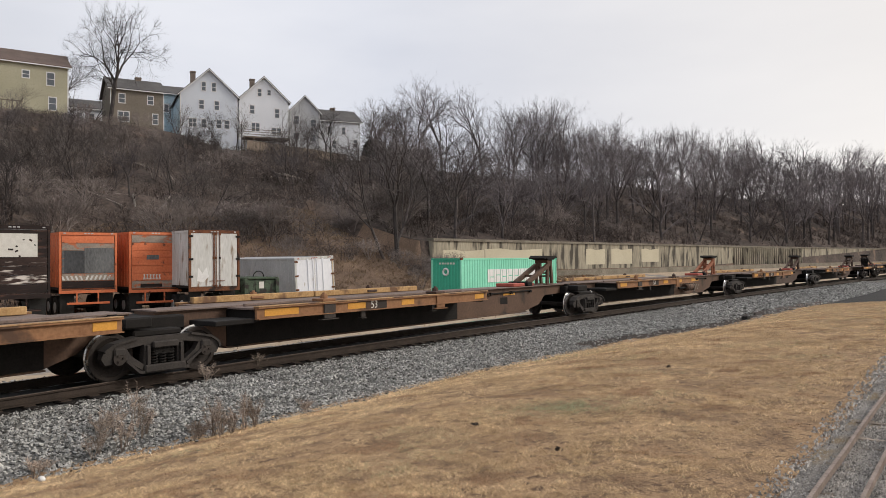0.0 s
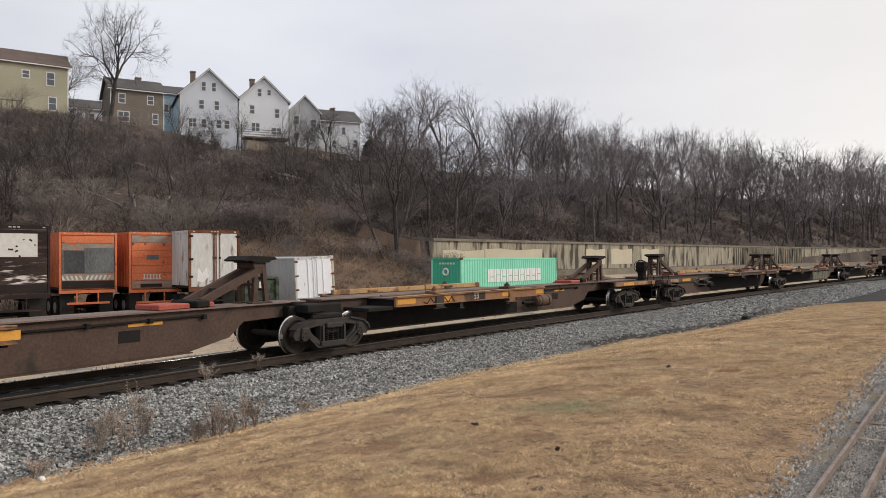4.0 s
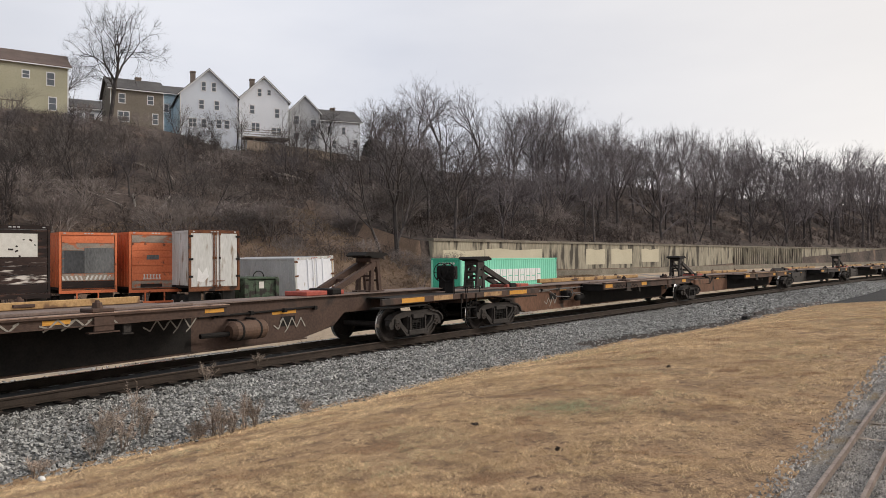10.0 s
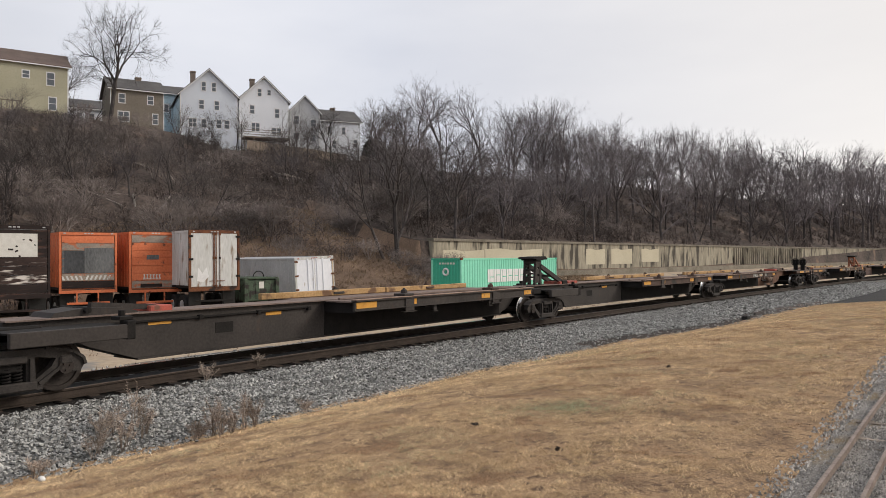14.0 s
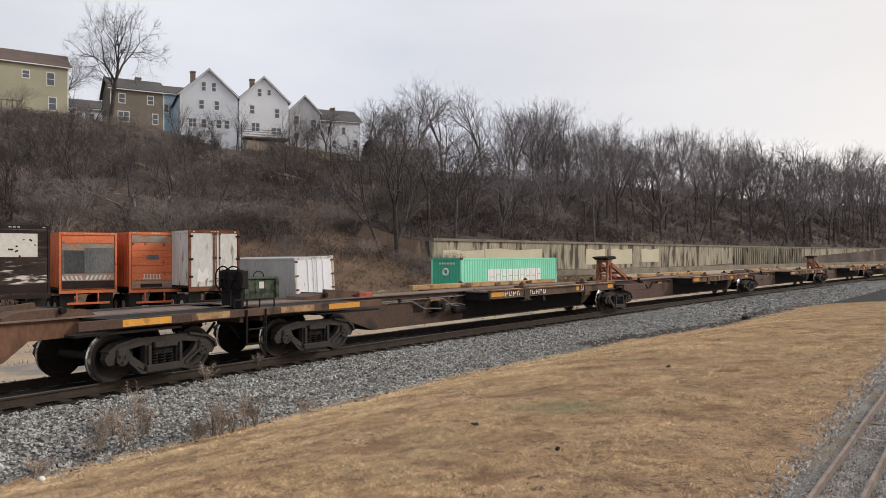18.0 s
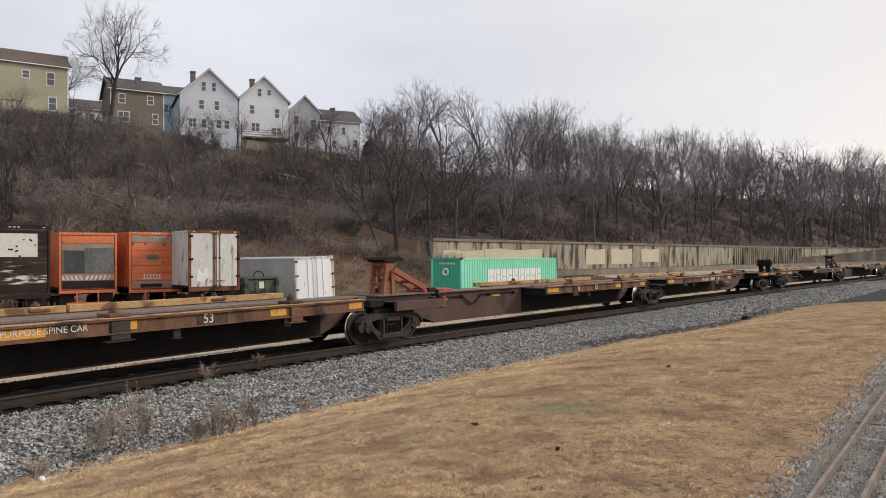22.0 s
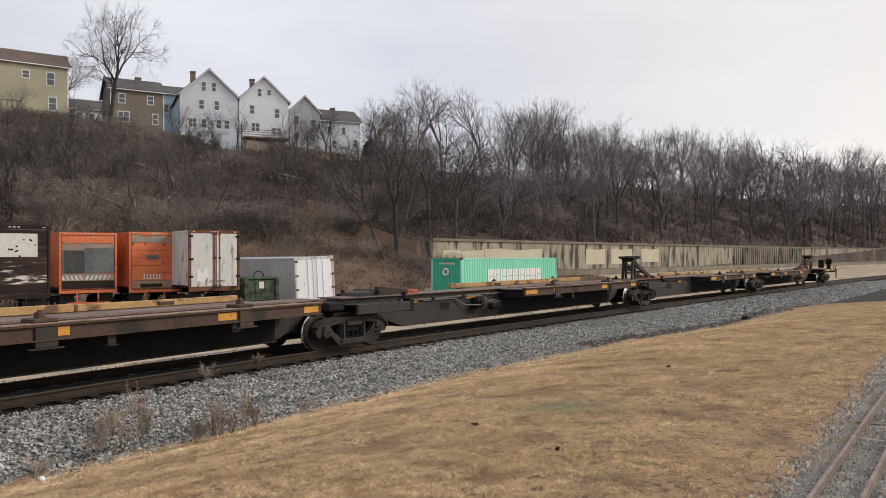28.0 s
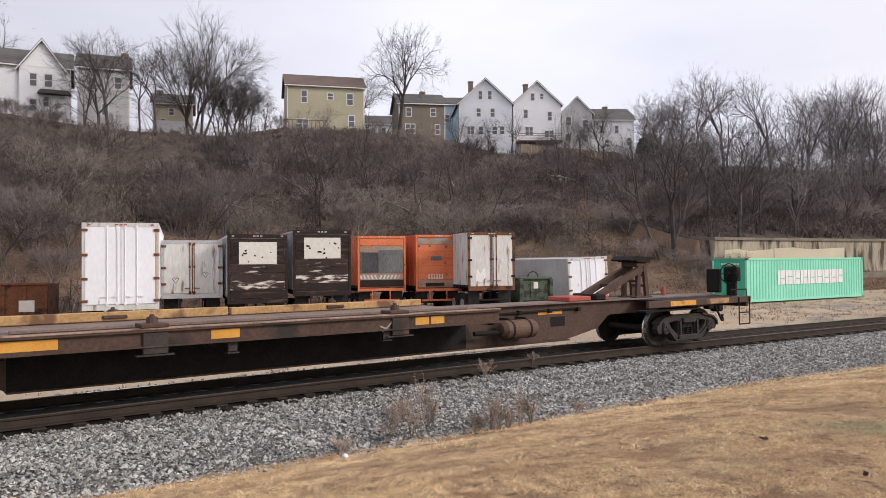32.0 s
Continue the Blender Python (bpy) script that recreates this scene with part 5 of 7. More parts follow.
def container():
    """Forty-foot corrugated steel container beyond the track."""
    L, W, H = 12.19, 2.44, 2.60
    t = thing("shipping_container", Matrix.Translation((39.5, 26.85, -0.89)) @ pose(0, 0, 0, 0, 0, -2.1), "long green corrugated shipping container with white lettering", "shipping container")

    def corrugated(n, length, depth):
        """Wave from x = 0 to length, bulging towards -y."""
        p = length / n
        line = []
        for i in range(n):
            line += [(i * p, 0), (i * p + p * 0.32, 0), (i * p + p * 0.5, depth), (i * p + p * 0.82, depth)]
        return line + [(length, 0)]

    def wall(line, z0, z1, m, name, mat, label=""):
        bm = B()
        a = [bm.verts.new(m @ Vector((x, y, z0))) for x, y in line]
        b = [bm.verts.new(m @ Vector((x, y, z1))) for x, y in line]
        for i in range(len(line) - 1):
            bm.faces.new((a[i], a[i + 1], b[i + 1], b[i]))
        return part(name, bm, mat, t, label)
    side = wall(corrugated(42, L - 0.24, 0.036), 0.14, H - 0.1, Matrix.Translation((0.12, 0.02, 0)), "side_wall", GREEN, "sunlit corrugated side")
    wall(corrugated(42, L - 0.24, 0.036), 0.14, H - 0.1, Matrix.Translation((0.12, W - 0.06, 0)), "side_wall", GREEN)
    wall(corrugated(9, W - 0.24, 0.036), 0.14, H - 0.1, Matrix.Translation((0.02, 0.12, 0)) @ Matrix(((0, 1, 0, 0), (1, 0, 0, 0), (0, 0, 1, 0), (0, 0, 0, 1))), "end_wall", GREEN_SHADED)
    wall(corrugated(9, W - 0.24, 0.036), 0.14, H - 0.1, Matrix.Translation((L - 0.06, 0.12, 0)) @ Matrix(((0, 1, 0, 0), (1, 0, 0, 0), (0, 0, 1, 0), (0, 0, 0, 1))), "end_wall", GREEN_SHADED)
    part("roof", box(B(), 0.08, L - 0.08, 0.06, W - 0.06, H - 0.06, H - 0.03), GREEN, t)
    part("floor", box(B(), 0.08, L - 0.08, 0.06, W - 0.06, 0.08, 0.14), STEEL_DARK, t)
    for y in (0.0, W - 0.1):
        part("top_rail", box(B(), 0.16, L - 0.16, y, y + 0.1, H - 0.11, H - 0.005), GREEN, t)
        part("bottom_rail", box(B(), 0.16, L - 0.16, y, y + 0.1, 0.0, 0.14), GREEN, t)
    for x in (0.0, L - 0.12):
        part("header", box(B(), x, x + 0.12, 0.16, W - 0.16, H - 0.12, H - 0.005), GREEN_SHADED, t)
        part("sill", box(B(), x, x + 0.12, 0.16, W - 0.16, 0.0, 0.14), GREEN_SHADED, t)
        for y in (0.0, W - 0.12):
            part("corner_post", box(B(), x, x + 0.12, y, y + 0.12, 0.1, H - 0.1), GREEN, t)
            for z in (0.0, H - 0.12):
                part("corner_casting", box(B(), x - 0.01, x + 0.17, y - 0.01, y + 0.13, z, z + 0.121, bevel=0.01), RUST if (x == 0 and y == 0) else GREEN_SHADED, t)
    # the shipping line's name, as plain blocks
    x = 2.95
    for i in range(9):
        w = 0.77
        cutout = (0.30, 0.42, 0.30, 0.36, 0.34, 0.36, 0.30, 0.30, 0.42)[i]
        bm = box(B(), x, x + 0.22, -0.004, 0.016, 0.98, 1.84)
        box(bm, x + 0.26, x + w - 0.08, -0.004, 0.016, 0.98, 1.0 + cutout)
        box(bm, x + 0.26, x + w - 0.08, -0.004, 0.016, 1.06 + cutout, 1.84)
        part("name_block", bm, TRIM, side, "white painted block lettering")
        x += w
    ringmark = ring(B(), (0.008, W * 0.52, 1.72), (1, 0, 0), 0.2, 0.07, 20, 4)
    part("emblem", ringmark, TRIM, t, "white round emblem")
    marks = B()
    for i in range(6):
        box(marks, 0.0, 0.018, 0.55 + i * 0.22, 0.69 + i * 0.22, 2.2, 2.32)
    part("serial_marks", marks, PALE, t)


container()


def retaining_wall():
    """Long stained concrete wall at the hill's foot, in bays, with coping and a lower ledge."""
    t = tagged(new("retaining_wall"), "long stained concrete retaining wall with mossy coping", "wall", kind="structure")
    rnd = random.Random(7)
    off = 28.9
    lo, hi = 0.2, 3.30
    s = 34.8
    i = 0
    while s < 300:
        w = 3.6 if s < 180 else 6.0
        slab, cap, ledge = B(), B(), B()
        for bm, o0, o1, z0, z1 in ((slab, off, off + 0.6, lo - 0.6, hi), (cap, off - 0.14, off + 0.66, hi, hi + 0.24)):
            a, b = along(s + 0.01, o0), along(s + w - 0.01, o0)
            c, d = along(s + w - 0.01, o1), along(s + 0.01, o1)
            v = [bm.verts.new((p.x, p.y, z)) for z in (z0, z1) for p in (a, b, c, d)]
            for f in ((3, 2, 1, 0), (4, 5, 6, 7), (0, 1, 5, 4), (1, 2, 6, 5), (2, 3, 7, 6), (3, 0, 4, 7)):
                bm.faces.new([v[k] for k in f])
        p = part("wall_bay", slab, CONCRETE, t)
        part("coping", cap, CAP, p)
        if 106 < s < 138:
            for k in range(4):
                q = along(s + 0.45 + k * 0.9, off - 0.12)
                part("buttress", box(B(), -0.16, 0.16, -0.14, 0.12, lo, hi - 0.1, m=Matrix.Translation((q.x, q.y, 0))), CONCRETE, p)
        s += w
        i += 1
    for s_a, s_b, z_a, z_b in ((36.2, 42.4, 1.0, 2.45), (42.6, 52.6, 1.1, 2.6), (61.9, 66.3, 0.9, 2.7), (67.9, 73.3, 0.9, 2.75), (75.9, 80.9, 1.1, 2.8)):
        bm = B()
        prev = None
        for k in range(5):
            q = along(s_a + (s_b - s_a) * k / 4, off - 0.012)
            row = [bm.verts.new((q.x, q.y, z_a)), bm.verts.new((q.x, q.y, z_b + 0.1 * math.sin(k * 2.1)))]
            if prev:
                bm.faces.new((prev[0], row[0], row[1], prev[1]))
            prev = row
        part("paint_patch", bm, REPAINT, t, "buff paint-over patch")
    # lower ledge before the wall
    q = []
    bm = B()
    prev = None
    for k in range(40):
        s = 44 + k * 3.6
        row = [bm.verts.new(along(s, o, z)) for o, z in ((24.6, -0.9), (24.6, 0.42), (25.1, 0.42), (25.1, 0.1))]
        if prev:
            for j in range(3):
                bm.faces.new((prev[j], row[j], row[j + 1], prev[j + 1]))
        prev = row
    ob = part("lower_ledge", bm, CAP, t)
    # end return of the wall into the bank
    a = along(34.8, off + 0.6)
    part("wall_return", box(B(), a.x - 0.25, a.x + 0.35, a.y, a.y + 5.5, -0.4, 3.3), CONCRETE, t)


retaining_wall()


def planks():
    """Loose timbers and concrete blocks between the yard and the track."""
    for x, y, l, w, h, turn, mat, label in ((33.2, 27.6, 5.5, 0.5, 0.28, -10, TIMBER, "weathered tan timber baulk on the ground"), (36.0, 28.8, 4.6, 0.6, 0.35, 6, FENCE, "grey weathered timber beam lying in the yard"),
                                            (33.6, 28.6, 1.0, 0.8, 0.55, 15, CONCRETE, "grey concrete block on the ground"), (38.6, 27.4, 0.9, 0.7, 0.5, -8, CONCRETE, "grey concrete block beside the timbers")):
        t = thing("timber" if mat is not CONCRETE else "concrete_block", Matrix.Translation((x, y, yard_z(x, y))) @ pose(0, 0, 0, 0, 0, turn), label, "timber" if mat is not CONCRETE else "block")
        part("baulk" if mat is not CONCRETE else "block", box(B(), 0, l, 0, w, -0.03, h, bevel=0.04), mat, t)


planks()


# ---------------------------------------------------------------- houses on the hill
def window(parent, x, z, w=0.85, h=1.4, pair=False, y=0.0):
    """A sash window in a wall that looks towards -y, within the opening w by h."""
    z, w, h = z + h * 0.12, w * 0.74, h * 0.80
    fr = B()
    box(fr, x - w / 2 - 0.1, x + w / 2 + 0.1, y - 0.05, y + 0.02, z - 0.1, z)
    box(fr, x - w / 2 - 0.1, x + w / 2 + 0.1, y - 0.05, y + 0.02, z + h, z + h + 0.12)
    for xx in ([x - w / 2 - 0.1, x + w / 2] + ([x - 0.05] if pair else [])):
        box(fr, xx, xx + 0.1, y - 0.05, y + 0.02, z, z + h)
    box(fr, x - w / 2, x + w / 2, y - 0.035, y + 0.02, z + h / 2 - 0.035, z + h / 2 + 0.035)
    f = part("window", fr, TRIM, parent)
    part("pane", box(B(), x - w / 2, x + w / 2, y - 0.03, y - 0.02, z, z + h), GLASS, f)


def house(x, y, z, w, depth, eave, peak, siding, roof, gable, windows, label, turn=0.0, chimney=None, porch=0.0):
    """gable: the gable end looks towards the valley; otherwise the eave does. windows: (x from the left, z above the base, width, height)."""
    t = thing("house", Matrix.Translation((x, y, z)) @ pose(0, 0, 0, 0, 0, turn), label, "house", "houses on the hill")
    body = B()
    if gable:
        plate(body, [(0, -3), (w, -3), (w, eave), (w / 2, peak), (0, eave)], 0, depth)
    else:
        box(body, 0, w, 0, depth, -3, eave)
        for xx in (0.0, w - 0.12):
            v = [body.verts.new(p) for p in ((xx, 0, eave), (xx, depth, eave), (xx, depth / 2, peak), (xx + 0.12, 0, eave), (xx + 0.12, depth, eave), (xx + 0.12, depth / 2, peak))]
            for f in ((0, 1, 2), (5, 4, 3), (0, 2, 5, 3), (1, 4, 5, 2)):
                body.faces.new([v[k] for k in f])
    part("wall", body, SIDING[siding], t)
    bands = B()
    for i in range(int((eave + 0.4) / 0.22)):
        zz = -0.4 + i * 0.22
        box(bands, 0.0, w, -0.018, 0.0, zz, zz + 0.19)
    tagged(part("clapboard_cladding", bands, SIDING[siding], t), kind="stuff")
    o = 0.35
    if gable:
        k = (peak - eave) / (w / 2)
        for sgn in (-1, 1):
            r = B()
            xa, xb = (-o, w / 2) if sgn < 0 else (w / 2, w + o)
            za, zb = (eave - k * o, peak) if sgn < 0 else (peak, eave - k * o)
            plate(r, [(xa, za + 0.03), (xb, zb + 0.03), (xb, zb + 0.2), (xa, za + 0.2)], -o, depth + o)
            rp = part("roof", r, roof, t)
            v = B()
            plate(v, [(xa, za - 0.08), (xb, zb - 0.08), (xb, zb + 0.1), (xa, za + 0.1)], -o - 0.03, -o)
            part("bargeboard", v, TRIM, rp)
    else:
        k = (peak - eave) / (depth / 2)
        for sgn in (-1, 1):
            r = B()
            ya, yb = (-o, depth / 2) if sgn < 0 else (depth / 2, depth + o)
            za, zb = (eave - k * o, peak) if sgn < 0 else (peak, eave - k * o)
            v = [r.verts.new(p) for p in ((-o, ya, za + 0.03), (w + o, ya, za + 0.03), (w + o, yb, zb + 0.03), (-o, yb, zb + 0.03), (-o, ya, za + 0.2), (w + o, ya, za + 0.2), (w + o, yb, zb + 0.2), (-o, yb, zb + 0.2))]
            for f in ((3, 2, 1, 0), (4, 5, 6, 7), (0, 1, 5, 4), (1, 2, 6, 5), (2, 3, 7, 6), (3, 0, 4, 7)):
                r.faces.new([v[i] for i in f])
            part("roof", r, roof, t)
        part("fascia", box(B(), -o, w + o, -o - 0.04, -o, eave - k * o - 0.03, eave - k * o + 0.1), TRIM, t)
    for xx in (-0.02, w - 0.1):
        part("corner_board", box(B(), xx, xx + 0.12, -0.03, 0.05, -0.4, eave), TRIM, t)
    for wx, wz, ww, wh in windows:
        window(t, wx, wz, ww, wh, ww > 1.2)
    if chimney:
        cx, cy = chimney
        ch = box(B(), cx - 0.35, cx + 0.35, cy - 0.3, cy + 0.3, eave, peak + 0.55)
        box(ch, cx - 0.42, cx + 0.42, cy - 0.37, cy + 0.37, peak + 0.35, peak + 0.5)
        part("chimney", ch, BRICK, t)
    if porch:
        p = box(B(), 0.3, w - 0.3, -2.6, -0.02, -0.3, -0.1)
        part("porch_deck", p, FENCE, t)
        for i in range(6):
            xx = 0.35 + i * (w - 0.8) / 5
            part("porch_post", box(B(), xx, xx + 0.12, -2.58, -2.46, -2.8, porch), FENCE, t)
        for zz in (0.15, 0.5, 0.85):
            part("porch_rail", box(B(), 0.3, w - 0.3, -2.56, -2.5, zz, zz + 0.07), FENCE, t)
    return t


house(37.9, 92.5, 18.9, 10.1, 8.0, 6.1, 8.2, "yellow", ROOF_BROWN, False, [(2.2, 3.6, 0.9, 1.9), (5.6, 4.2, 0.9, 1.0), (8.2, 3.5, 1.0, 1.8), (8.4, 0.6, 1.0, 1.8), (2.0, 0.2, 1.9, 1.5)], "tan-yellow two-storey house with brown roof and wooden deck", turn=-19.4)
house(54.0, 91.2, 18.9, 6.6, 8.0, 5.2, 7.2, "brown", ROOF, False, [(1.4, 3.2, 0.9, 1.4), (4.9, 3.3, 0.9, 1.3), (1.6, 0.8, 1.7, 1.5), (5.5, 0.7, 0.8, 1.6)], "brown two-storey house with grey roof and lower annex", chimney=(4.0, 4), turn=-23.4)
blue_side = house(64.6, 91.5, 19.6, 7.9, 11.0, 5.7, 9.3, "lavender", ROOF, True, [(1.7, 0.9, 1.3, 1.4), (3.2, 0.9, 0.8, 1.4), (5.3, 0.9, 0.9, 1.4), (6.4, 0.9, 0.9, 1.4), (2.9, 3.5, 0.8, 1.5), (5.0, 3.5, 0.8, 1.5), (3.2, 6.1, 0.7, 1.5), (4.6, 6.1, 0.7, 1.5)], "pale blue-white gabled house with tall attic windows", chimney=(2.2, 4.0), porch=0.0, turn=-29.4)
part("side_cladding", box(B(), -0.02, -0.004, 0.06, 10.95, -2.9, 5.5), SIDING["blue"], blue_side, "blue clapboard side wall")
house(72.9, 89.0, 19.8, 7.3, 11.0, 5.8, 9.2, "white", ROOF, True, [(2.4, 0.9, 1.5, 1.5), (5.5, 0.6, 1.8, 1.2), (1.9, 3.5, 0.8, 1.5), (5.6, 3.1, 0.8, 1.6), (3.0, 6.2, 0.7, 1.3), (4.4, 6.5, 0.6, 0.9)], "white gabled house with two attic windows and rear porch", chimney=(2.6, 4.0), porch=-0.1, turn=-30.4)
house(81.8, 87.8, 19.2, 4.7, 9.0, 5.8, 8.2, "grey", ROOF, True, [(1.0, 3.6, 1.1, 1.6), (3.7, 3.4, 1.2, 1.3), (1.0, 1.2, 1.2, 1.3), (3.7, 1.0, 1.0, 1.4)], "grey gabled house with white-trimmed windows", turn=-32)
house(86.4, 86.2, 18.9, 7.0, 9.0, 5.2, 7.6, "white", ROOF, False, [(1.8, 2.9, 0.7, 1.4), (4.2, 2.9, 0.7, 1.4), (6.2, 0.9, 0.8, 1.5), (2.6, 0.7, 0.8, 1.3)], "plain white house with grey eaves roof among trees", chimney=(3.6, 4.5), turn=-30.4)
house(-2.6, 90.7, 17.2, 14.6, 9.0, 5.4, 7.9, "white", ROOF, False, [(3.9, 3.0, 0.9, 1.7), (6.2, 3.1, 0.8, 1.6), (13.4, 3.0, 0.9, 1.8), (13.5, 1.5, 0.6, 1.0)], "large white house with a front gable and dark roof", chimney=(5.2, 4.5), turn=-8.4)
gable = thing("gabled_wing", Matrix.Translation((7.1, 88.9, 17.2)) @ pose(0, 0, 0, 0, 0, -8.4), "white gabled front wing of the large white house", "house wing")
part("wall", plate(B(), [(0, -3.0), (4.2, -3.0), (4.2, 5.0), (2.1, 7.9), (0, 5.0)], 0, 4.0), SIDING["white"], gable)
for a, b in (((-0.3, 4.7), (2.1, 8.02)), ((2.1, 8.02), (4.5, 4.7))):
    part("roof", plate(B(), [(a[0], a[1]), (b[0], b[1]), (b[0], b[1] + 0.2), (a[0], a[1] + 0.2)], -0.35, 4.0), ROOF, gable)
    part("bargeboard", plate(B(), [(a[0], a[1] - 0.1), (b[0], b[1] - 0.1), (b[0], b[1] + 0.1), (a[0], a[1] + 0.1)], -0.38, -0.35), TRIM, gable)
for wx, wz, ww, wh in ((1.3, 3.0, 0.8, 1.6), (2.7, 3.0, 0.9, 1.6), (1.3, 0.4, 0.8, 1.5), (2.5, 1.0, 0.6, 1.2)):
    window(gable, wx, wz, ww, wh)
part("awning", plate(B(), [(1.7, 2.35), (4.9, 2.35), (4.6, 2.75), (2.0, 2.75)], -1.0, -0.02), ROOF, gable)
house(12.9, 91.1, 17.4, 5.3, 9.0, 6.2, 8.6, "grey", ROOF, False, [(4.1, 3.8, 0.9, 1.6), (1.5, 3.6, 0.8, 1.5), (2.8, 0.8, 0.8, 1.5)], "pale grey house with a dark steep roof behind bare trees", chimney=(4.8, 4.5), turn=-11.4)
tan_house = house(22.3, 97.5, 18.0, 4.7, 7.0, 3.8, 5.5, "tan", ROOF, False, [(1.2, 0.5, 0.7, 1.4), (2.2, 2.2, 0.7, 1.0)], "small tan and white house with a chimney", chimney=(0.7, 3.5), turn=-16)
part("lower_cladding", box(B(), 0.13, 4.57, -0.032, -0.0195, -2.5, 1.6), SIDING["white"], tan_house, "white lower wall")
house(55.8, 104.0, 20.2, 5.6, 7.0, 3.2, 4.9, "white", ROOF, False, [(1.0, 1.4, 0.8, 1.2), (2.6, 1.4, 0.8, 1.2)], "low white house with a dark roof set behind", turn=-24)
house(67.9, 101.3, 20.2, 6.5, 9.0, 7.0, 8.9, "blue", ROOF, False, [(1.0, 4.0, 0.8, 1.4)], "blue house with a grey roof behind its neighbour", turn=-29.4)


def deck():
    t = thing("wooden_deck", Matrix.Translation((36.6, 90.4, 18.9)) @ pose(0, 0, 0, 0, 0, -19.4), "weathered wooden deck with railing beside the house", "deck")
    part("floor", box(B(), 0, 5.6, 0, 2.7, -0.25, 0), FENCE, t)
    for i in range(12):
        part("baluster", box(B(), 0.05 + i * 0.49, 0.13 + i * 0.49, 0.02, 0.1, 0, 1.0), FENCE, t)
    part("handrail", box(B(), 0, 5.6, 0, 0.14, 1.0, 1.1), FENCE, t)
    for xx in (0.1, 2.7, 5.3):
        part("post", box(B(), xx, xx + 0.16, 0.1, 0.26, -4, -0.25), FENCE, t)


deck()


def fence():
    t = thing("board_fence", pose(0, 0, 0), "grey weathered board fence along the hilltop yards", "fence")
    board = finish("board", box(B(), -0.14, 0.14, -0.02, 0.02, -0.6, 1.7), FENCE)
    for i in range(120):
        x = 70.0 + i * 0.3
        y = 84.0 - 0.5 * math.sin(x * 0.1)
        shared("board", board, t, pose(x, y, ground_z(x, y) - 0.05 + random.uniform(-0.05, 0.05), 0, random.uniform(-1, 1), 0))


fence()


# ---------------------------------------------------------------- trees
def tree_mesh(seed, height, trunk_r, clear=0.3, spread=0.42, depth=5, stems=1, thick=1.0, lift=0.03, twigs=5, material=None, side=1.2):
    """A bare tree or shrub: stems that fork again and again, thinner and shorter each time, and end in sprays of twigs. Returns trunk and crown meshes."""
    rnd = random.Random(seed)
    tv, tf, cv, cf = [], [], [], []
    material = material or BARK

    def tube(v, f, pts, r0, r1, seg):
        k0 = len(v)
        n = len(pts)
        for i, p in enumerate(pts):
            d = (pts[min(i + 1, n - 1)] - pts[max(i - 1, 0)]).normalized()
            a = d.orthogonal().normalized()
            b = d.cross(a)
            r = r0 + (r1 - r0) * i / (n - 1)
            v.extend(p + a * (r * math.cos(2 * math.pi * j / seg)) + b * (r * math.sin(2 * math.pi * j / seg)) for j in range(seg))
        for i in range(n - 1):
            for j in range(seg):
                q = (j + 1) % seg
                f.append((k0 + i * seg + j, k0 + i * seg + q, k0 + (i + 1) * seg + q, k0 + (i + 1) * seg + j))

    def sliver(p, q, w):
        d = q - p
        a = Matrix.Rotation(rnd.uniform(0, 6.28), 3, d.normalized()) @ d.orthogonal().normalized()
        k = len(cv)
        cv.extend((p + a * w, p - a * w, q))
        cf.append((k, k + 1, k + 2))

    def path(p, d, length, n, wander, up):
        pts = [p]
        for _ in range(n):
            d = (d + Vector((rnd.uniform(-1, 1), rnd.uniform(-1, 1), rnd.uniform(-1, 1))) * wander + Vector((0, 0, up))).normalized()
            p = p + d * (length / n)
            pts.append(p)
        return pts, d

    def shoot(d, angle, turn):
        a = Matrix.Rotation(turn, 3, d) @ d.orthogonal().normalized()
        return (d * math.cos(angle) + a * math.sin(angle)).normalized()

    w = (0.006 + 0.0003 * height) * thick

    def grow(p, d, length, r, level):
        last = level >= depth
        pts, e = path(p, d, length, 2 if last else 3, 0.06 if level == 0 else 0.19, lift * (0.6 if level == 0 else 1.0))
        if level < 2:
            tube(tv, tf, pts, r, r * 0.78, 7 if level == 0 else 5)
        else:
            tube(cv, cf, pts, max(r, w), w * 0.35 if last else max(r * 0.7, w * 0.7), 4 if level < 4 and not last else 3)
        if last:
            for _ in range(twigs):
                i = rnd.randrange(len(pts) - 1)
                q = pts[i].lerp(pts[i + 1], rnd.random())
                tip = q + shoot(e, rnd.uniform(0.15, 0.8), rnd.uniform(0, 6.283)) * length * rnd.uniform(0.5, 1.0)
                sliver(q, tip, w * 0.6)
                for _ in range(2):
                    m = q.lerp(tip, rnd.uniform(0.25, 0.85))
                    sliver(m, m + shoot((tip - q).normalized(), rnd.uniform(0.3, 0.9), rnd.uniform(0, 6.283)) * length * rnd.uniform(0.25, 0.5), w * 0.45)
            return
        k = 3 if rnd.random() < 0.35 or level == 0 else 2
        turn = rnd.uniform(0, 6.283)
        for i in range(k):
            lead = 0.45 if i == 0 and level < 3 else 1.0
            grow(pts[-1], shoot(e, rnd.uniform(0.55, 1.1) * spread * lead, turn + 6.283 * i / k + rnd.uniform(-0.4, 0.4)), (first if level == 0 else length) * rnd.uniform(0.72, 0.95), r * (0.66 if i == 0 else 0.54), level + 1)
        for _ in range(int(side + rnd.random())):
            if level == 0 and stems > 1:
                break
            i = rnd.randrange(1, len(pts) - 1)
            q = pts[i].lerp(pts[i + 1], rnd.random())
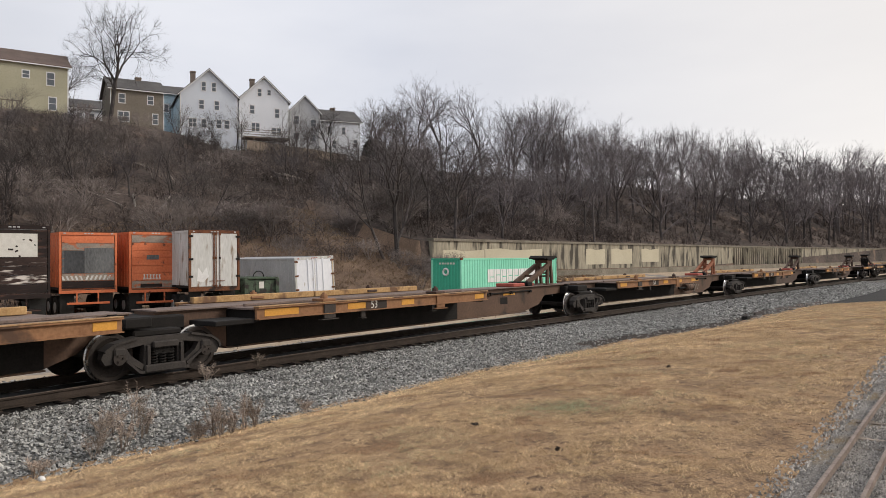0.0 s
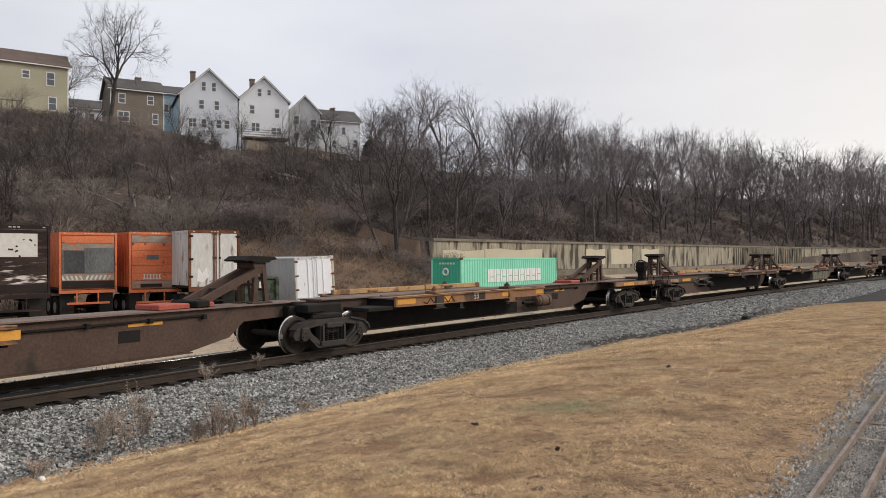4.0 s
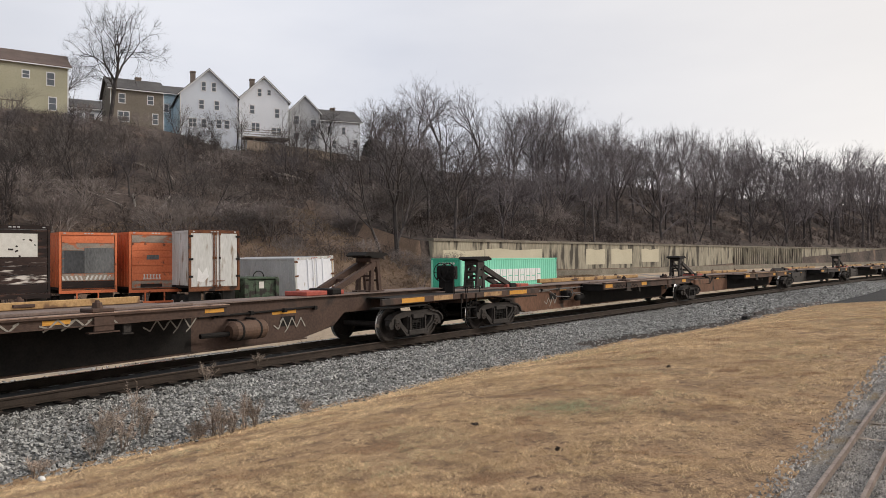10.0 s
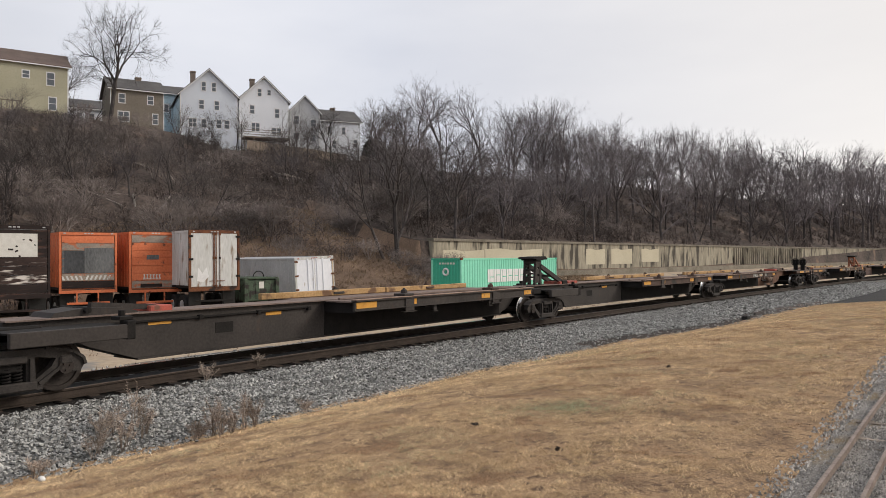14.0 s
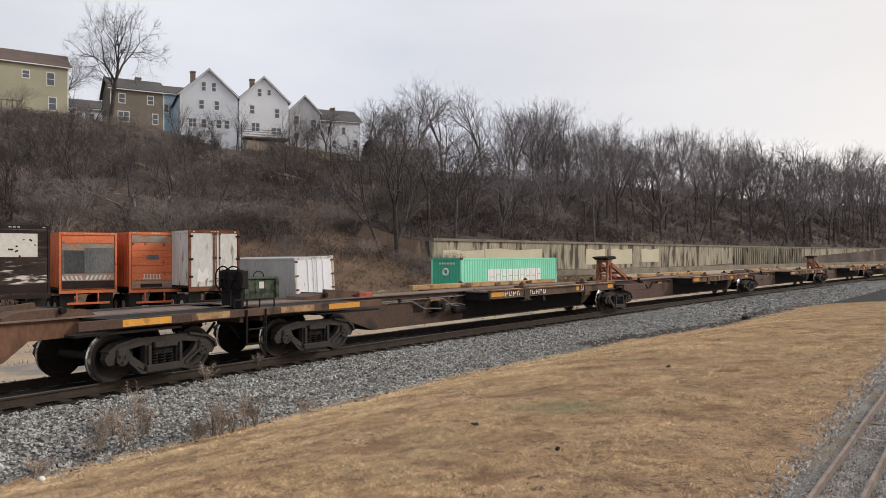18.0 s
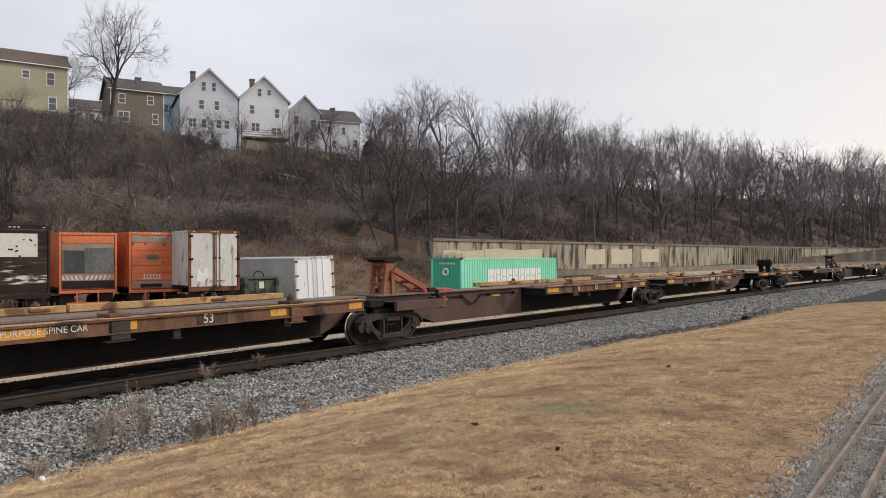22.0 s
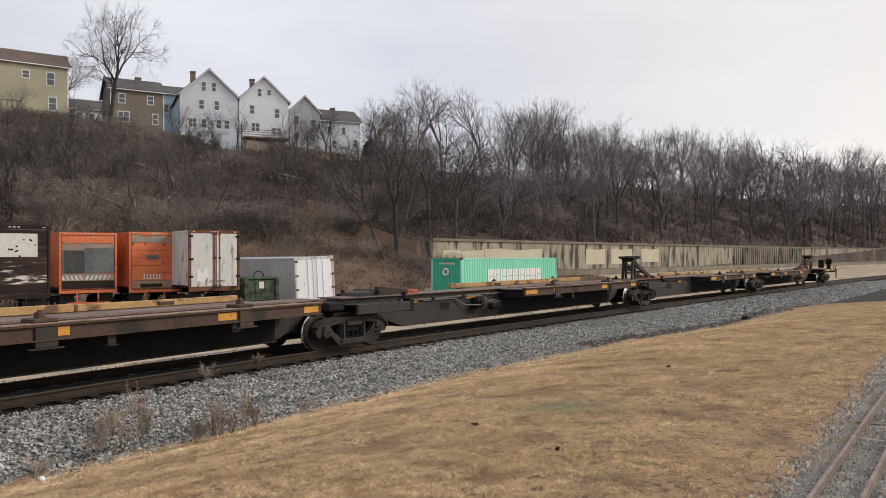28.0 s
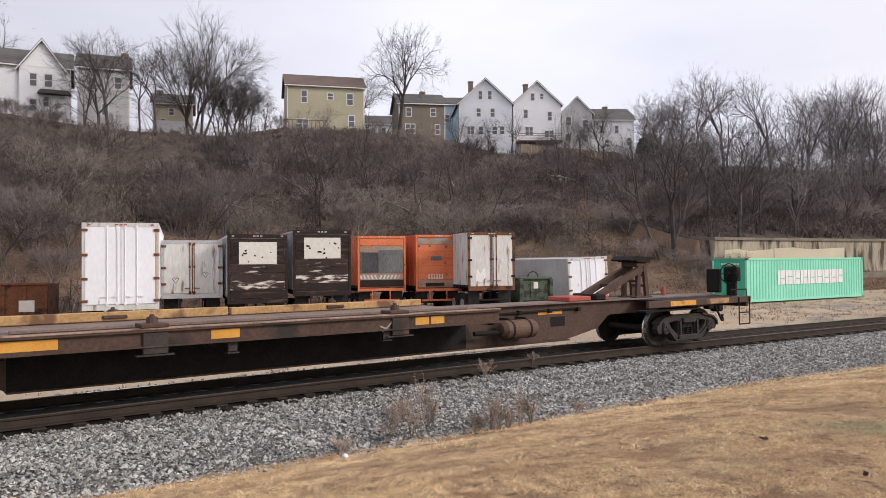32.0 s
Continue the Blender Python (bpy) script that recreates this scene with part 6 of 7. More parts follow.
            grow(q, shoot(e, rnd.uniform(0.6, 1.05), rnd.uniform(0, 6.283)), (first if level == 0 else length) * rnd.uniform(0.5, 0.75), r * 0.4, min(depth, level + 2))

    first = height * (1 - clear) / (3.6 if depth > 4 else 2.9)
    for s in range(stems):
        a = 6.283 * s / stems + rnd.uniform(-0.5, 0.5)
        out = 0.0 if stems == 1 else rnd.uniform(0.6, 1.3) * spread
        foot = Vector((0.03 * height * out * math.cos(a), 0.03 * height * out * math.sin(a), -0.5 if height > 5 else -0.15))
        grow(foot, Vector((out * math.cos(a), out * math.sin(a), 1)).normalized(), height * clear * rnd.uniform(0.85, 1.15) + 0.4, trunk_r * (1.0 if stems == 1 else rnd.uniform(0.6, 0.9)), 0)
    top = max(p[2] for p in cv)
    k = height / top
    return raw("trunk", [p * k for p in tv], tf, material), raw("crown", [p * k for p in cv], cf, material)


KINDS = [tree_mesh(11, 13, 0.19, 0.30, 0.56, lift=0.015, side=1.5), tree_mesh(12, 14, 0.17, 0.36, 0.50, lift=0.018), tree_mesh(13, 12, 0.16, 0.24, 0.48, stems=2, depth=4, twigs=8, lift=0.01, side=1.6), tree_mesh(14, 15, 0.21, 0.32, 0.58, lift=0.012, side=1.4),
         tree_mesh(15, 11, 0.16, 0.20, 0.62, lift=0.01, side=1.4), tree_mesh(16, 13, 0.16, 0.26, 0.44, stems=2, depth=4, twigs=8, lift=0.012, side=1.6)]
FAR_KINDS = [tree_mesh(41, 13, 0.2, 0.30, 0.56, depth=4, thick=1.4, twigs=7, lift=0.012, side=1.6), tree_mesh(42, 14, 0.2, 0.34, 0.50, depth=4, thick=1.4, twigs=7, lift=0.012, side=1.6), tree_mesh(43, 12, 0.18, 0.26, 0.6, depth=4, thick=1.4, twigs=7, lift=0.01, side=1.6)]


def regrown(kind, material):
    """The same tree with its twigs paled by haze put into the colour."""
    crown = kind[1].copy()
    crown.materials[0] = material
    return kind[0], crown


WOOD_KINDS = [regrown(k, HAZED_GREY_BARK) for k in KINDS]
FAR_KINDS = [regrown(k, HAZED_GREY_BARK) for k in FAR_KINDS]
BIG = tree_mesh(21, 14, 0.30, 0.34, 0.62, depth=6, side=1.5, lift=0.008, twigs=5)
BUSHY = tree_mesh(29, 13, 0.20, 0.2, 0.40, depth=5, stems=3, thick=1.0, lift=0.016, side=1.7, twigs=7)
SHRUBS = [tree_mesh(51, 2.6, 0.03, 0.18, 0.5, depth=3, stems=7, thick=1.5, material=SHRUB), tree_mesh(52, 2.2, 0.03, 0.12, 0.6, depth=3, stems=8, thick=1.5, material=SHRUB),
          tree_mesh(53, 3.2, 0.035, 0.2, 0.42, depth=3, stems=6, thick=1.5, material=SHRUB), tree_mesh(54, 1.8, 0.025, 0.1, 0.7, depth=2, stems=10, thick=1.6, twigs=8, material=SHRUB)]


def plant(kind, x, y, size, turn, label, lean=(0, 0)):
    t = thing("tree", Matrix.Translation((x, y, ground_z(x, y))) @ pose(0, 0, 0, lean[0], lean[1], turn), label, "tree", "bare trees on the hill")
    for name, me in (("trunk", kind[0]), ("crown", kind[1])):
        shared(name, me, t, Matrix.Diagonal((size, size, size, 1)))
    return t


def woods():
    rnd = random.Random(31)
    words = ("bare grey deciduous tree on the wooded hillside", "slender leafless tree among winter woods", "tall bare tree with fine twigs on the slope")
    done = []
    count = 0
    # dense wood to the right of the houses, above the wall
    for _ in range(4000):
        if count >= 160:
            break
        x = 60 + 250 * rnd.random() ** 1.15
        n = 44 + 34 * rnd.random() if x > 98 else 44 + 36 * rnd.random()
        y = n + swerve(x)
        if x < 100 and n > 57:
            continue
        if any((x - a) ** 2 + (y - b) ** 2 < (3.2 + x * 0.006) ** 2 for a, b in done[-240:]):
            continue
        done.append((x, y))
        small = 0.8 if x < 98 else 1.0
        clump = 1.08 + 0.45 * noise.noise((x * 0.045, n * 0.05, 21)) + 0.12 * min(1.0, max(0.0, (x - 150) / 100))
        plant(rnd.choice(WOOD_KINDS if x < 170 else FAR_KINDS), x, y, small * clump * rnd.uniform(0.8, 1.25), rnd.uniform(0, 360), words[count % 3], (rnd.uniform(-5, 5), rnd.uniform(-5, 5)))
        count += 1
    # behind the houses and along the crest
    for x, y, s in ((-6, 92, 0.9), (6, 99, 1.0), (17, 97, 0.9), (31, 96, 0.8), (50, 96, 0.7), (104, 90, 1.0), (112, 86, 1.2), (95, 84.5, 0.8), (128, 84, 1.2), (146, 80, 1.2), (86, 84, 0.75), (78.5, 83, 0.62), (68, 82.5, 0.55), (84, 98, 0.9), (90, 97, 0.95), (101, 80, 1.0), (107, 76, 1.1)):
        plant(rnd.choice(KINDS), x, y, s * rnd.uniform(0.95, 1.1), rnd.uniform(0, 360), "bare tree beside the hilltop houses")
    # the wood behind the crest
    for _ in range(12):
        x = rnd.uniform(150, 320)
        y = rnd.uniform(70, 105) + swerve(x)
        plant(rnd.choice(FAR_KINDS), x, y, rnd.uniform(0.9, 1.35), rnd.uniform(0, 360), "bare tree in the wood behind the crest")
    # middling trees on the slope below the gabled houses
    for _ in range(22):
        x, n = rnd.uniform(56, 104), rnd.uniform(48, 79)
        plant(rnd.choice(KINDS), x, n + swerve(x), rnd.uniform(0.45, 0.85), rnd.uniform(0, 360), "dark bare tree on the brushy slope", (rnd.uniform(-6, 6), rnd.uniform(-6, 6)))
    # young trees on the slope below the houses
    for k in range(84):
        x, n = rnd.uniform(-22, 68), rnd.uniform(49, 81)
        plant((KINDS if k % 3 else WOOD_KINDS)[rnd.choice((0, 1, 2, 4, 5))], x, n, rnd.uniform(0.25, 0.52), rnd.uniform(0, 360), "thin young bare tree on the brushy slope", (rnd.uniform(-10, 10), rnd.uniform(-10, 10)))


woods()
for limb in plant(BIG, 52.2, 88.2, 1.2, 0, "tall spreading bare tree beside the brown house", (4, 3)).children:
    limb.matrix_basis = Matrix.Diagonal((1.08, 1.08, 1.3, 1))
plant(BUSHY, 26.0, 90.0, 1.32, 10, "large bare tree with a dense crown on the hilltop")
plant(BUSHY, 24.9, 91.0, 1.22, 95, "large bare tree with a dense crown on the hilltop")
for x, y, size, turn in ((29.5, 89.5, 0.80, 130), (30.6, 90.5, 0.72, 20), (28.4, 90.5, 0.75, 250), (32.0, 91.0, 0.55, 310)):
    plant(BUSHY, x, y, size, turn, "dense bare tree beside the hilltop")
plant(KINDS[5], -3.5, 82, 1.15, 30, "bare tree in front of the white house")
plant(KINDS[3], 19.5, 84, 0.72, 10, "slim bare tree at the hill's edge")
plant(KINDS[2], 51.0, 42.5, 1.0, 10, "bare multi-stemmed tree at the foot of the bank")
plant(KINDS[0], 52.0, 42.2, 1.1, 200, "dark-trunked bare tree at the foot of the bank")


for x, y, size, kind in ((53.3, 96, 0.72, 2), (64.6, 84.5, 0.5, 4), (68.7, 84.5, 0.42, 0), (78.0, 80, 0.62, 0), (80.7, 78, 0.72, 1), (59.1, 84.5, 0.36, 2), (75.3, 86, 0.3, 4), (82.6, 72, 0.95, 3), (79.8, 66, 1.0, 0), (13.9, 84, 0.98, 4), (14.9, 84.5, 0.9, 0), (12.6, 84, 0.7, 2), (17.9, 84, 0.75, 1), (1.6, 84, 0.85, 3), (31.8, 90, 0.55, 5), (34.8, 92, 0.5, 4), (9.1, 66, 0.42, 5), (6.1, 64, 0.4, 2)):
    plant(KINDS[kind], x, y, size, x * 37 % 360, "dark bare tree standing before the hilltop houses", (x % 7 - 3, y % 5 - 2))


def hedge():
    """Dark evergreen mass beside the last house."""
    rnd = random.Random(77)
    for x, y, w, h in ((97.5, 84.0, 4.6, 4.8), (102.5, 83.0, 5.0, 4.6), (107.5, 82.0, 5.2, 4.2)):
        z = ground_z(x, y)
        t = thing("evergreen_shrub", Matrix.Translation((x, y, z)), "dark dense evergreen shrub beside the houses", "shrub", "evergreen shrubs on the hilltop")
        verts, faces = [], []
        for _ in range(6500):
            u, v = rnd.uniform(0, 6.283), rnd.uniform(0, 1)
            r = w * 0.5 * (0.45 + 0.55 * rnd.random() ** 0.4) * (1.05 - 0.55 * v ** 2.5) * (1 + 0.2 * noise.noise((math.cos(u) * 2 + x, math.sin(u) * 2, v * 4)))
            p = Vector((math.cos(u) * r, math.sin(u) * r, -0.4 + v * h * (1 + 0.12 * noise.noise((u, x, 1)))))
            k = len(verts)
            for _ in range(3):
                verts.append(p + Vector((rnd.uniform(-1, 1), rnd.uniform(-1, 1), rnd.uniform(-1, 1))) * 0.34)
            faces.append((k, k + 1, k + 2))
        shared("foliage", raw("foliage", verts, faces, EVERGREEN), t, Matrix())
        part("trunk", rod(B(), (0, 0, -0.6), (0, 0, h * 0.7), 0.14, 0.05), BARK, t)


EVERGREEN = surface("dark_evergreen", (0.022, 0.023, 0.021), (0.058, 0.057, 0.050), 0.9, scale=0.8, fine=6, bump=0, random=0.5, island=True)
hedge()


def brush():
    """Leafless scrub over the hillside: thin stems in clumps."""
    rnd = random.Random(5)
    verts, faces = [], []
    for _ in range(22000):
        x = rnd.uniform(-45, 98) if rnd.random() < 0.66 else rnd.uniform(60, 290)
        n = rnd.uniform(44, 87) if x < 98 else rnd.uniform(43, 78 if x < 150 else 70)
        if noise.noise((x * 0.13, n * 0.17, 30)) < 0.0 and rnd.random() < 0.82:
            continue
        if x < 60 and n < 48 and rnd.random() < 0.35:
            continue
        y = n + swerve(x)
        z = ground_z(x, y)
        h = rnd.uniform(0.5, 2.4) * (1.25 if noise.noise((x * 0.08, n * 0.08, 9)) > 0 else 0.7)
        h *= blend(n, [(60, 1.0), (76, 0.8), (84, 0.65)]) if x < 98 else blend(n, [(60, 1.0), (70, 1.6)])
        far = 1.0 if x < 60 else 1.6
        for _ in range(9):
            a, r = rnd.uniform(0, 6.283), rnd.uniform(0.1, 0.75)
            w = rnd.uniform(0.012, 0.03) * far
            bx, by = x + rnd.uniform(-0.25, 0.25), y + rnd.uniform(-0.25, 0.25)
            tx, ty, tz = x + math.cos(a) * r * h, y + math.sin(a) * r * h, z + h * rnd.uniform(0.5, 1.0)
            k = len(verts)
            px, py = -math.sin(a) * w, math.cos(a) * w
            verts += [(bx + px, by + py, z - 0.05), (bx - px, by - py, z - 0.05), (tx, ty, tz)]
            faces.append((k, k + 1, k + 2))
            mx, my, mz = (bx + tx) / 2, (by + ty) / 2, (z + tz) / 2
            k = len(verts)
            verts += [(mx, my, mz - w), (mx, my, mz + w), (mx + rnd.uniform(-0.5, 0.5) * h, my + rnd.uniform(-0.5, 0.5) * h, mz + rnd.uniform(0.0, 0.45) * h)]
            faces.append((k, k + 1, k + 2))
    tagged(new("brush", raw("brush", verts, faces, BRUSH)), "tangle of leafless brown scrub over the hillside", "brush", kind="stuff")


brush()


def shrubs():
    """Rounded leafless shrubs on the slope and thick along its crest, and dead wood between them."""
    rnd = random.Random(62)
    words = ("rounded leafless shrub of fine brown twigs on the slope", "grey-brown bare bush among hillside scrub", "pale twiggy leafless shrub on the hill")
    for i in range(285):
        if i < 105:
            x, n = rnd.uniform(-20, 96), rnd.uniform(78, 86.5)
            size = rnd.uniform(0.55, 1.0) * (0.5 if 8 < x < 34 else 1.0 if x < 60 else 0.6)
        elif i < 165:
            x, n, size = rnd.uniform(-25, 60), rnd.uniform(48, 76), rnd.uniform(0.8, 1.6)
        elif i < 190:
            x, n, size = rnd.uniform(50, 110), rnd.uniform(45, 60), rnd.uniform(0.8, 1.5)
        else:
            x, n, size = rnd.uniform(115, 300), rnd.uniform(60, 72), rnd.uniform(1.2, 2.0)
        if i >= 235:
            x, n, size = rnd.uniform(-25, 62), rnd.uniform(47, 72), rnd.uniform(1.0, 1.9)
        y = n + swerve(x)
        t = thing("shrub", Matrix.Translation((x, y, ground_z(x, y))) @ pose(0, 0, 0, 0, 0, rnd.uniform(0, 360)), words[i % 3], "shrub", "leafless shrubs on the hill")
        kind = rnd.choice(SHRUBS)
        for name, me in (("base", kind[0]), ("crown", kind[1])):
            shared(name, me, t, Matrix.Diagonal((size * 1.15, size * 1.15, size, 1)))
    for x0, x1, y0, y1, count in ((49.5, 54.5, 36.5, 42.0, 8), (1.0, 11.0, 82.0, 86.0, 14), (40.0, 50.0, 39.0, 46.0, 4)):
        for i in range(count):
            x, y = rnd.uniform(x0, x1), rnd.uniform(y0, y1)
            size = rnd.uniform(0.5, 1.0)
            t = thing("shrub", Matrix.Translation((x, y, ground_z(x, y))) @ pose(0, 0, 0, 0, 0, rnd.uniform(0, 360)), words[i % 3], "shrub", "leafless shrubs on the hill")
            kind = rnd.choice(SHRUBS)
            for name, me in (("base", kind[0]), ("crown", kind[1])):
                shared(name, me, t, Matrix.Diagonal((size * 1.15, size * 1.15, size, 1)))
    for i in range(64):
        x, n = rnd.uniform(-12, 95), rnd.uniform(54, 79)
        y = n + swerve(x)
        l, a = rnd.uniform(1.6, 5.0), rnd.uniform(0, 6.283)
        e = (x + l * math.cos(a), y + l * math.sin(a))
        t = thing("fallen_log", Matrix.Translation((x, y, ground_z(x, y))), "pale fallen branch lying on the brushy slope", "log", "fallen logs on the slope")
        r = rnd.uniform(0.05, 0.13)
        end = Vector((e[0] - x, e[1] - y, ground_z(*e) - ground_z(x, y) + rnd.uniform(0.2, 0.7)))
        log = rod(B(), (0, 0, r), end, r, r * 0.5, 7)
        q = end * rnd.uniform(0.4, 0.7)
        rod(log, q, q + Vector((rnd.uniform(-0.5, 0.5), rnd.uniform(-0.5, 0.5), rnd.uniform(0.3, 0.8))), r * 0.45, r * 0.15, 5)
        part("log", log, DEAD_WOOD, t)


DEAD_WOOD = surface("bleached_dead_wood", (0.15, 0.13, 0.115), (0.40, 0.355, 0.315), 0.95, scale=2, fine=12, random=0.35)
shrubs()


# ---------------------------------------------------------------- ballast stones, grass, weeds
def ballast():
    """Crushed stone between the lawn and the track and beyond it: twelve shapes, scattered."""
    rnd = random.Random(8)
    shapes = []
    for _ in range(12):
        pts = []
        for q in ((1, 0, 0), (-1, 0, 0), (0, 1, 0), (0, -1, 0), (0, 0, 1), (0, 0, -1)):
            v = Vector(q) + Vector((rnd.uniform(-0.5, 0.5), rnd.uniform(-0.5, 0.5), rnd.uniform(-0.5, 0.5)))
            pts.append(v * rnd.uniform(0.75, 1.15))
        shapes.append(pts)
    tris = ((0, 2, 4), (2, 1, 4), (1, 3, 4), (3, 0, 4), (2, 0, 5), (1, 2, 5), (3, 1, 5), (0, 3, 5))
    verts, faces = [], []

    def drop(x, y, size, z=None):
        z = ground_z(x, y) if z is None else z
        m = Matrix.Rotation(rnd.uniform(0, 6.28), 3, "Z") @ Matrix.Rotation(rnd.uniform(0, 3), 3, "X")
        k = len(verts)
        for v in rnd.choice(shapes):
            w = m @ v
            verts.append((x + w.x * size, y + w.y * size, z + 0.4 * size + w.z * size * 0.8))
        faces.extend([(k + a, k + b, k + c) for a, b, c in tris])

    for _ in range(60000):  # near side
        x = -3 + 36 * rnd.random() ** 1.3
        p_toe = blend(x, TOE)
        top = 12.36 + swerve(x)
        y = p_toe - 0.15 + (top - p_toe + 0.15) * rnd.random()
        d = top - y
        if d < 0.12 and rnd.random() < 0.4:
            continue
        if 20 < x < 38 and y < p_toe + 0.65 + 0.2 * noise.noise((x * 0.8, 0, 3)) and rnd.random() < 0.9:
            continue
        drop(x, y, rnd.uniform(0.018, 0.040), -0.69 if d < 0.10 else None)
    for _ in range(9000):  # farther along the shoulder
        x = 33 + 45 * rnd.random() ** 1.3
        p_toe = blend(x, TOE)
        top = 12.25 + swerve(x)
        y = p_toe + (top - p_toe) * rnd.random()
        if x < 47 and y < p_toe + 0.9 and rnd.random() < 0.8:
            continue
        drop(x, y, rnd.uniform(0.035, 0.07))
    for _ in range(7000):  # between the rails and beyond
        x = 2 + 50 * rnd.random() ** 1.3
        drop(x, 14.3 + swerve(x) + 0.7 * rnd.random(), rnd.uniform(0.025, 0.04), -0.71)
    for _ in range(13000):
        x = 2 + 64 * rnd.random() ** 1.2
        drop(x, 14.5 + swerve(x) + 3.2 * rnd.random() ** 1.6, rnd.uniform(0.025, 0.05))
    for _ in range(260):  # strays on the lawn's edge
        x = -3 + 41 * rnd.random()
        drop(x, blend(x, TOE) - 0.6 * rnd.random() ** 2, rnd.uniform(0.02, 0.04))
    tagged(new("ballast_stones", raw("ballast_stones", verts, faces, STONE)), "loose grey crushed-stone railway ballast", "gravel", kind="stuff")


ballast()


def patches(x, y, size, seed):
    """Smooth random patches between -1 and 1, size metres across."""
    g = np.random.RandomState(seed).rand(257, 257) * 2 - 1
    u, v = x / size + 500.0, y / size + 500.0
    i, j = np.floor(u).astype(int), np.floor(v).astype(int)
    fu, fv = u - i, v - j
    fu, fv = fu * fu * (3 - 2 * fu), fv * fv * (3 - 2 * fv)
    i, j = i % 256, j % 256
    return (g[i, j] * (1 - fu) + g[i + 1, j] * fu) * (1 - fv) + (g[i, j + 1] * (1 - fu) + g[i + 1, j + 1] * fu) * fv


def blades(name, x, y, z, d, r, material, label):
    """One triangle a blade, rooted at (x, y, z) and bent to a random side; farther blades stand for tufts."""
    n = len(x)
    k = 1 + np.maximum(0, d - 6) * 0.085
    h = r.uniform(0.004, 0.017, n) * np.minimum(k, 2.0)
    w = r.uniform(0.0013, 0.0032, n) * k
    h *= np.where(TOE_AT(x) - y < 0.4, 1.7, 1.0)
    b = r.uniform(0, 2 * np.pi, n)
    lean = r.uniform(1.2, 3.6, n) * h
    px, py = -np.sin(b) * w, np.cos(b) * w
    co = np.empty((n, 3, 3), dtype=np.float32)
    co[:, 0] = np.stack((x + px, y + py, z - 0.003), 1)
    co[:, 1] = np.stack((x - px, y - py, z - 0.003), 1)
    co[:, 2] = np.stack((x + np.cos(b) * lean, y + np.sin(b) * lean, z + h), 1)
    me = bpy.data.meshes.new(name)
    me.vertices.add(3 * n)
    me.vertices.foreach_set("co", co.ravel())
    me.loops.add(3 * n)
    me.loops.foreach_set("vertex_index", np.arange(3 * n, dtype=np.int32))
    me.polygons.add(n)
    me.polygons.foreach_set("loop_start", np.arange(0, 3 * n, 3, dtype=np.int32))
    me.materials.append(material)
    me.update(calc_edges=True)
    tagged(new(name, me), label, "grass", kind="stuff")


def TOE_AT(x):
    return np.interp(x, [q[0] for q in TOE], [q[1] for q in TOE])


def grass():
    r = np.random.RandomState(9)
    n = 2300000
    d = 4.6 + 41 * r.rand(n) ** 2.0
    a = np.radians(-54.4 + 90 + r.uniform(-34, 56, n))
    x, y = d * np.cos(a), d * np.sin(a)
    edge = 1.25 + 0.2 * patches(x, y * 0, 0.7, 14)
    keep = (y < TOE_AT(x) + 0.2 * r.rand(n) ** 2) & ~((x > 44) & (y < 6))
    keep &= ~((y > 0.0) & (y < edge + 0.35) & (r.rand(n) < np.where(y < edge, 0.985, 0.6)))
    # thin, trampled and bare places let the soil show
    cover = 0.56 + 0.30 * patches(x, y, 1.6, 1) + 0.34 * patches(x, y, 0.5, 2) + 0.42 * patches(x, y, 0.16, 3) + 0.30 * patches(x, y, 0.07, 4)
    cover += np.interp(d, [5, 8, 18], [-0.16, -0.03, 0.22]) - 0.3 * np.exp(-((y - 1.5) / 0.5) ** 2) * np.interp(x, [7, 10], [1, 0])
    keep &= r.rand(n) < cover
    x, y, d = x[keep], y[keep], d[keep]
    gx, gy = np.arange(0.0, 50.01, 0.25), np.arange(-4.0, 11.01, 0.25)
    table = np.array([[ground_z(u, v) for v in gy] for u in gx])
    u, v = np.clip(x, 0, 49.9) / 0.25, np.clip(y + 4.0, 0, 14.9) / 0.25
    i, j = u.astype(int), v.astype(int)
    fu, fv = u - i, v - j
    z = (table[i, j] * (1 - fu) + table[i + 1, j] * fu) * (1 - fv) + (table[i, j + 1] * (1 - fu) + table[i + 1, j + 1] * fu) * fv
    across, deep = 0.582 * (x - GREEN_SPOT[0]) - 0.813 * (y - GREEN_SPOT[1]), 0.813 * (x - GREEN_SPOT[0]) + 0.582 * (y - GREEN_SPOT[1])
    live = 0.9 * np.exp(-(across / 0.75) ** 2 - (deep / 0.5) ** 2) + np.where(patches(x, y, 1.1, 40) > 0.5, 0.16, 0.015)
    green = r.rand(len(x)) < live
    for name, pick, material, label in (("dry_grass", ~green, BLADE, "short dormant straw-coloured lawn grass"), ("green_grass", green, GREEN_BLADE, "thin patches of live grey-green lawn grass")):
        blades(name, x[pick], y[pick], z[pick], d[pick], r, material, label)


GREEN_SPOT = (8.6, 4.2)
grass()


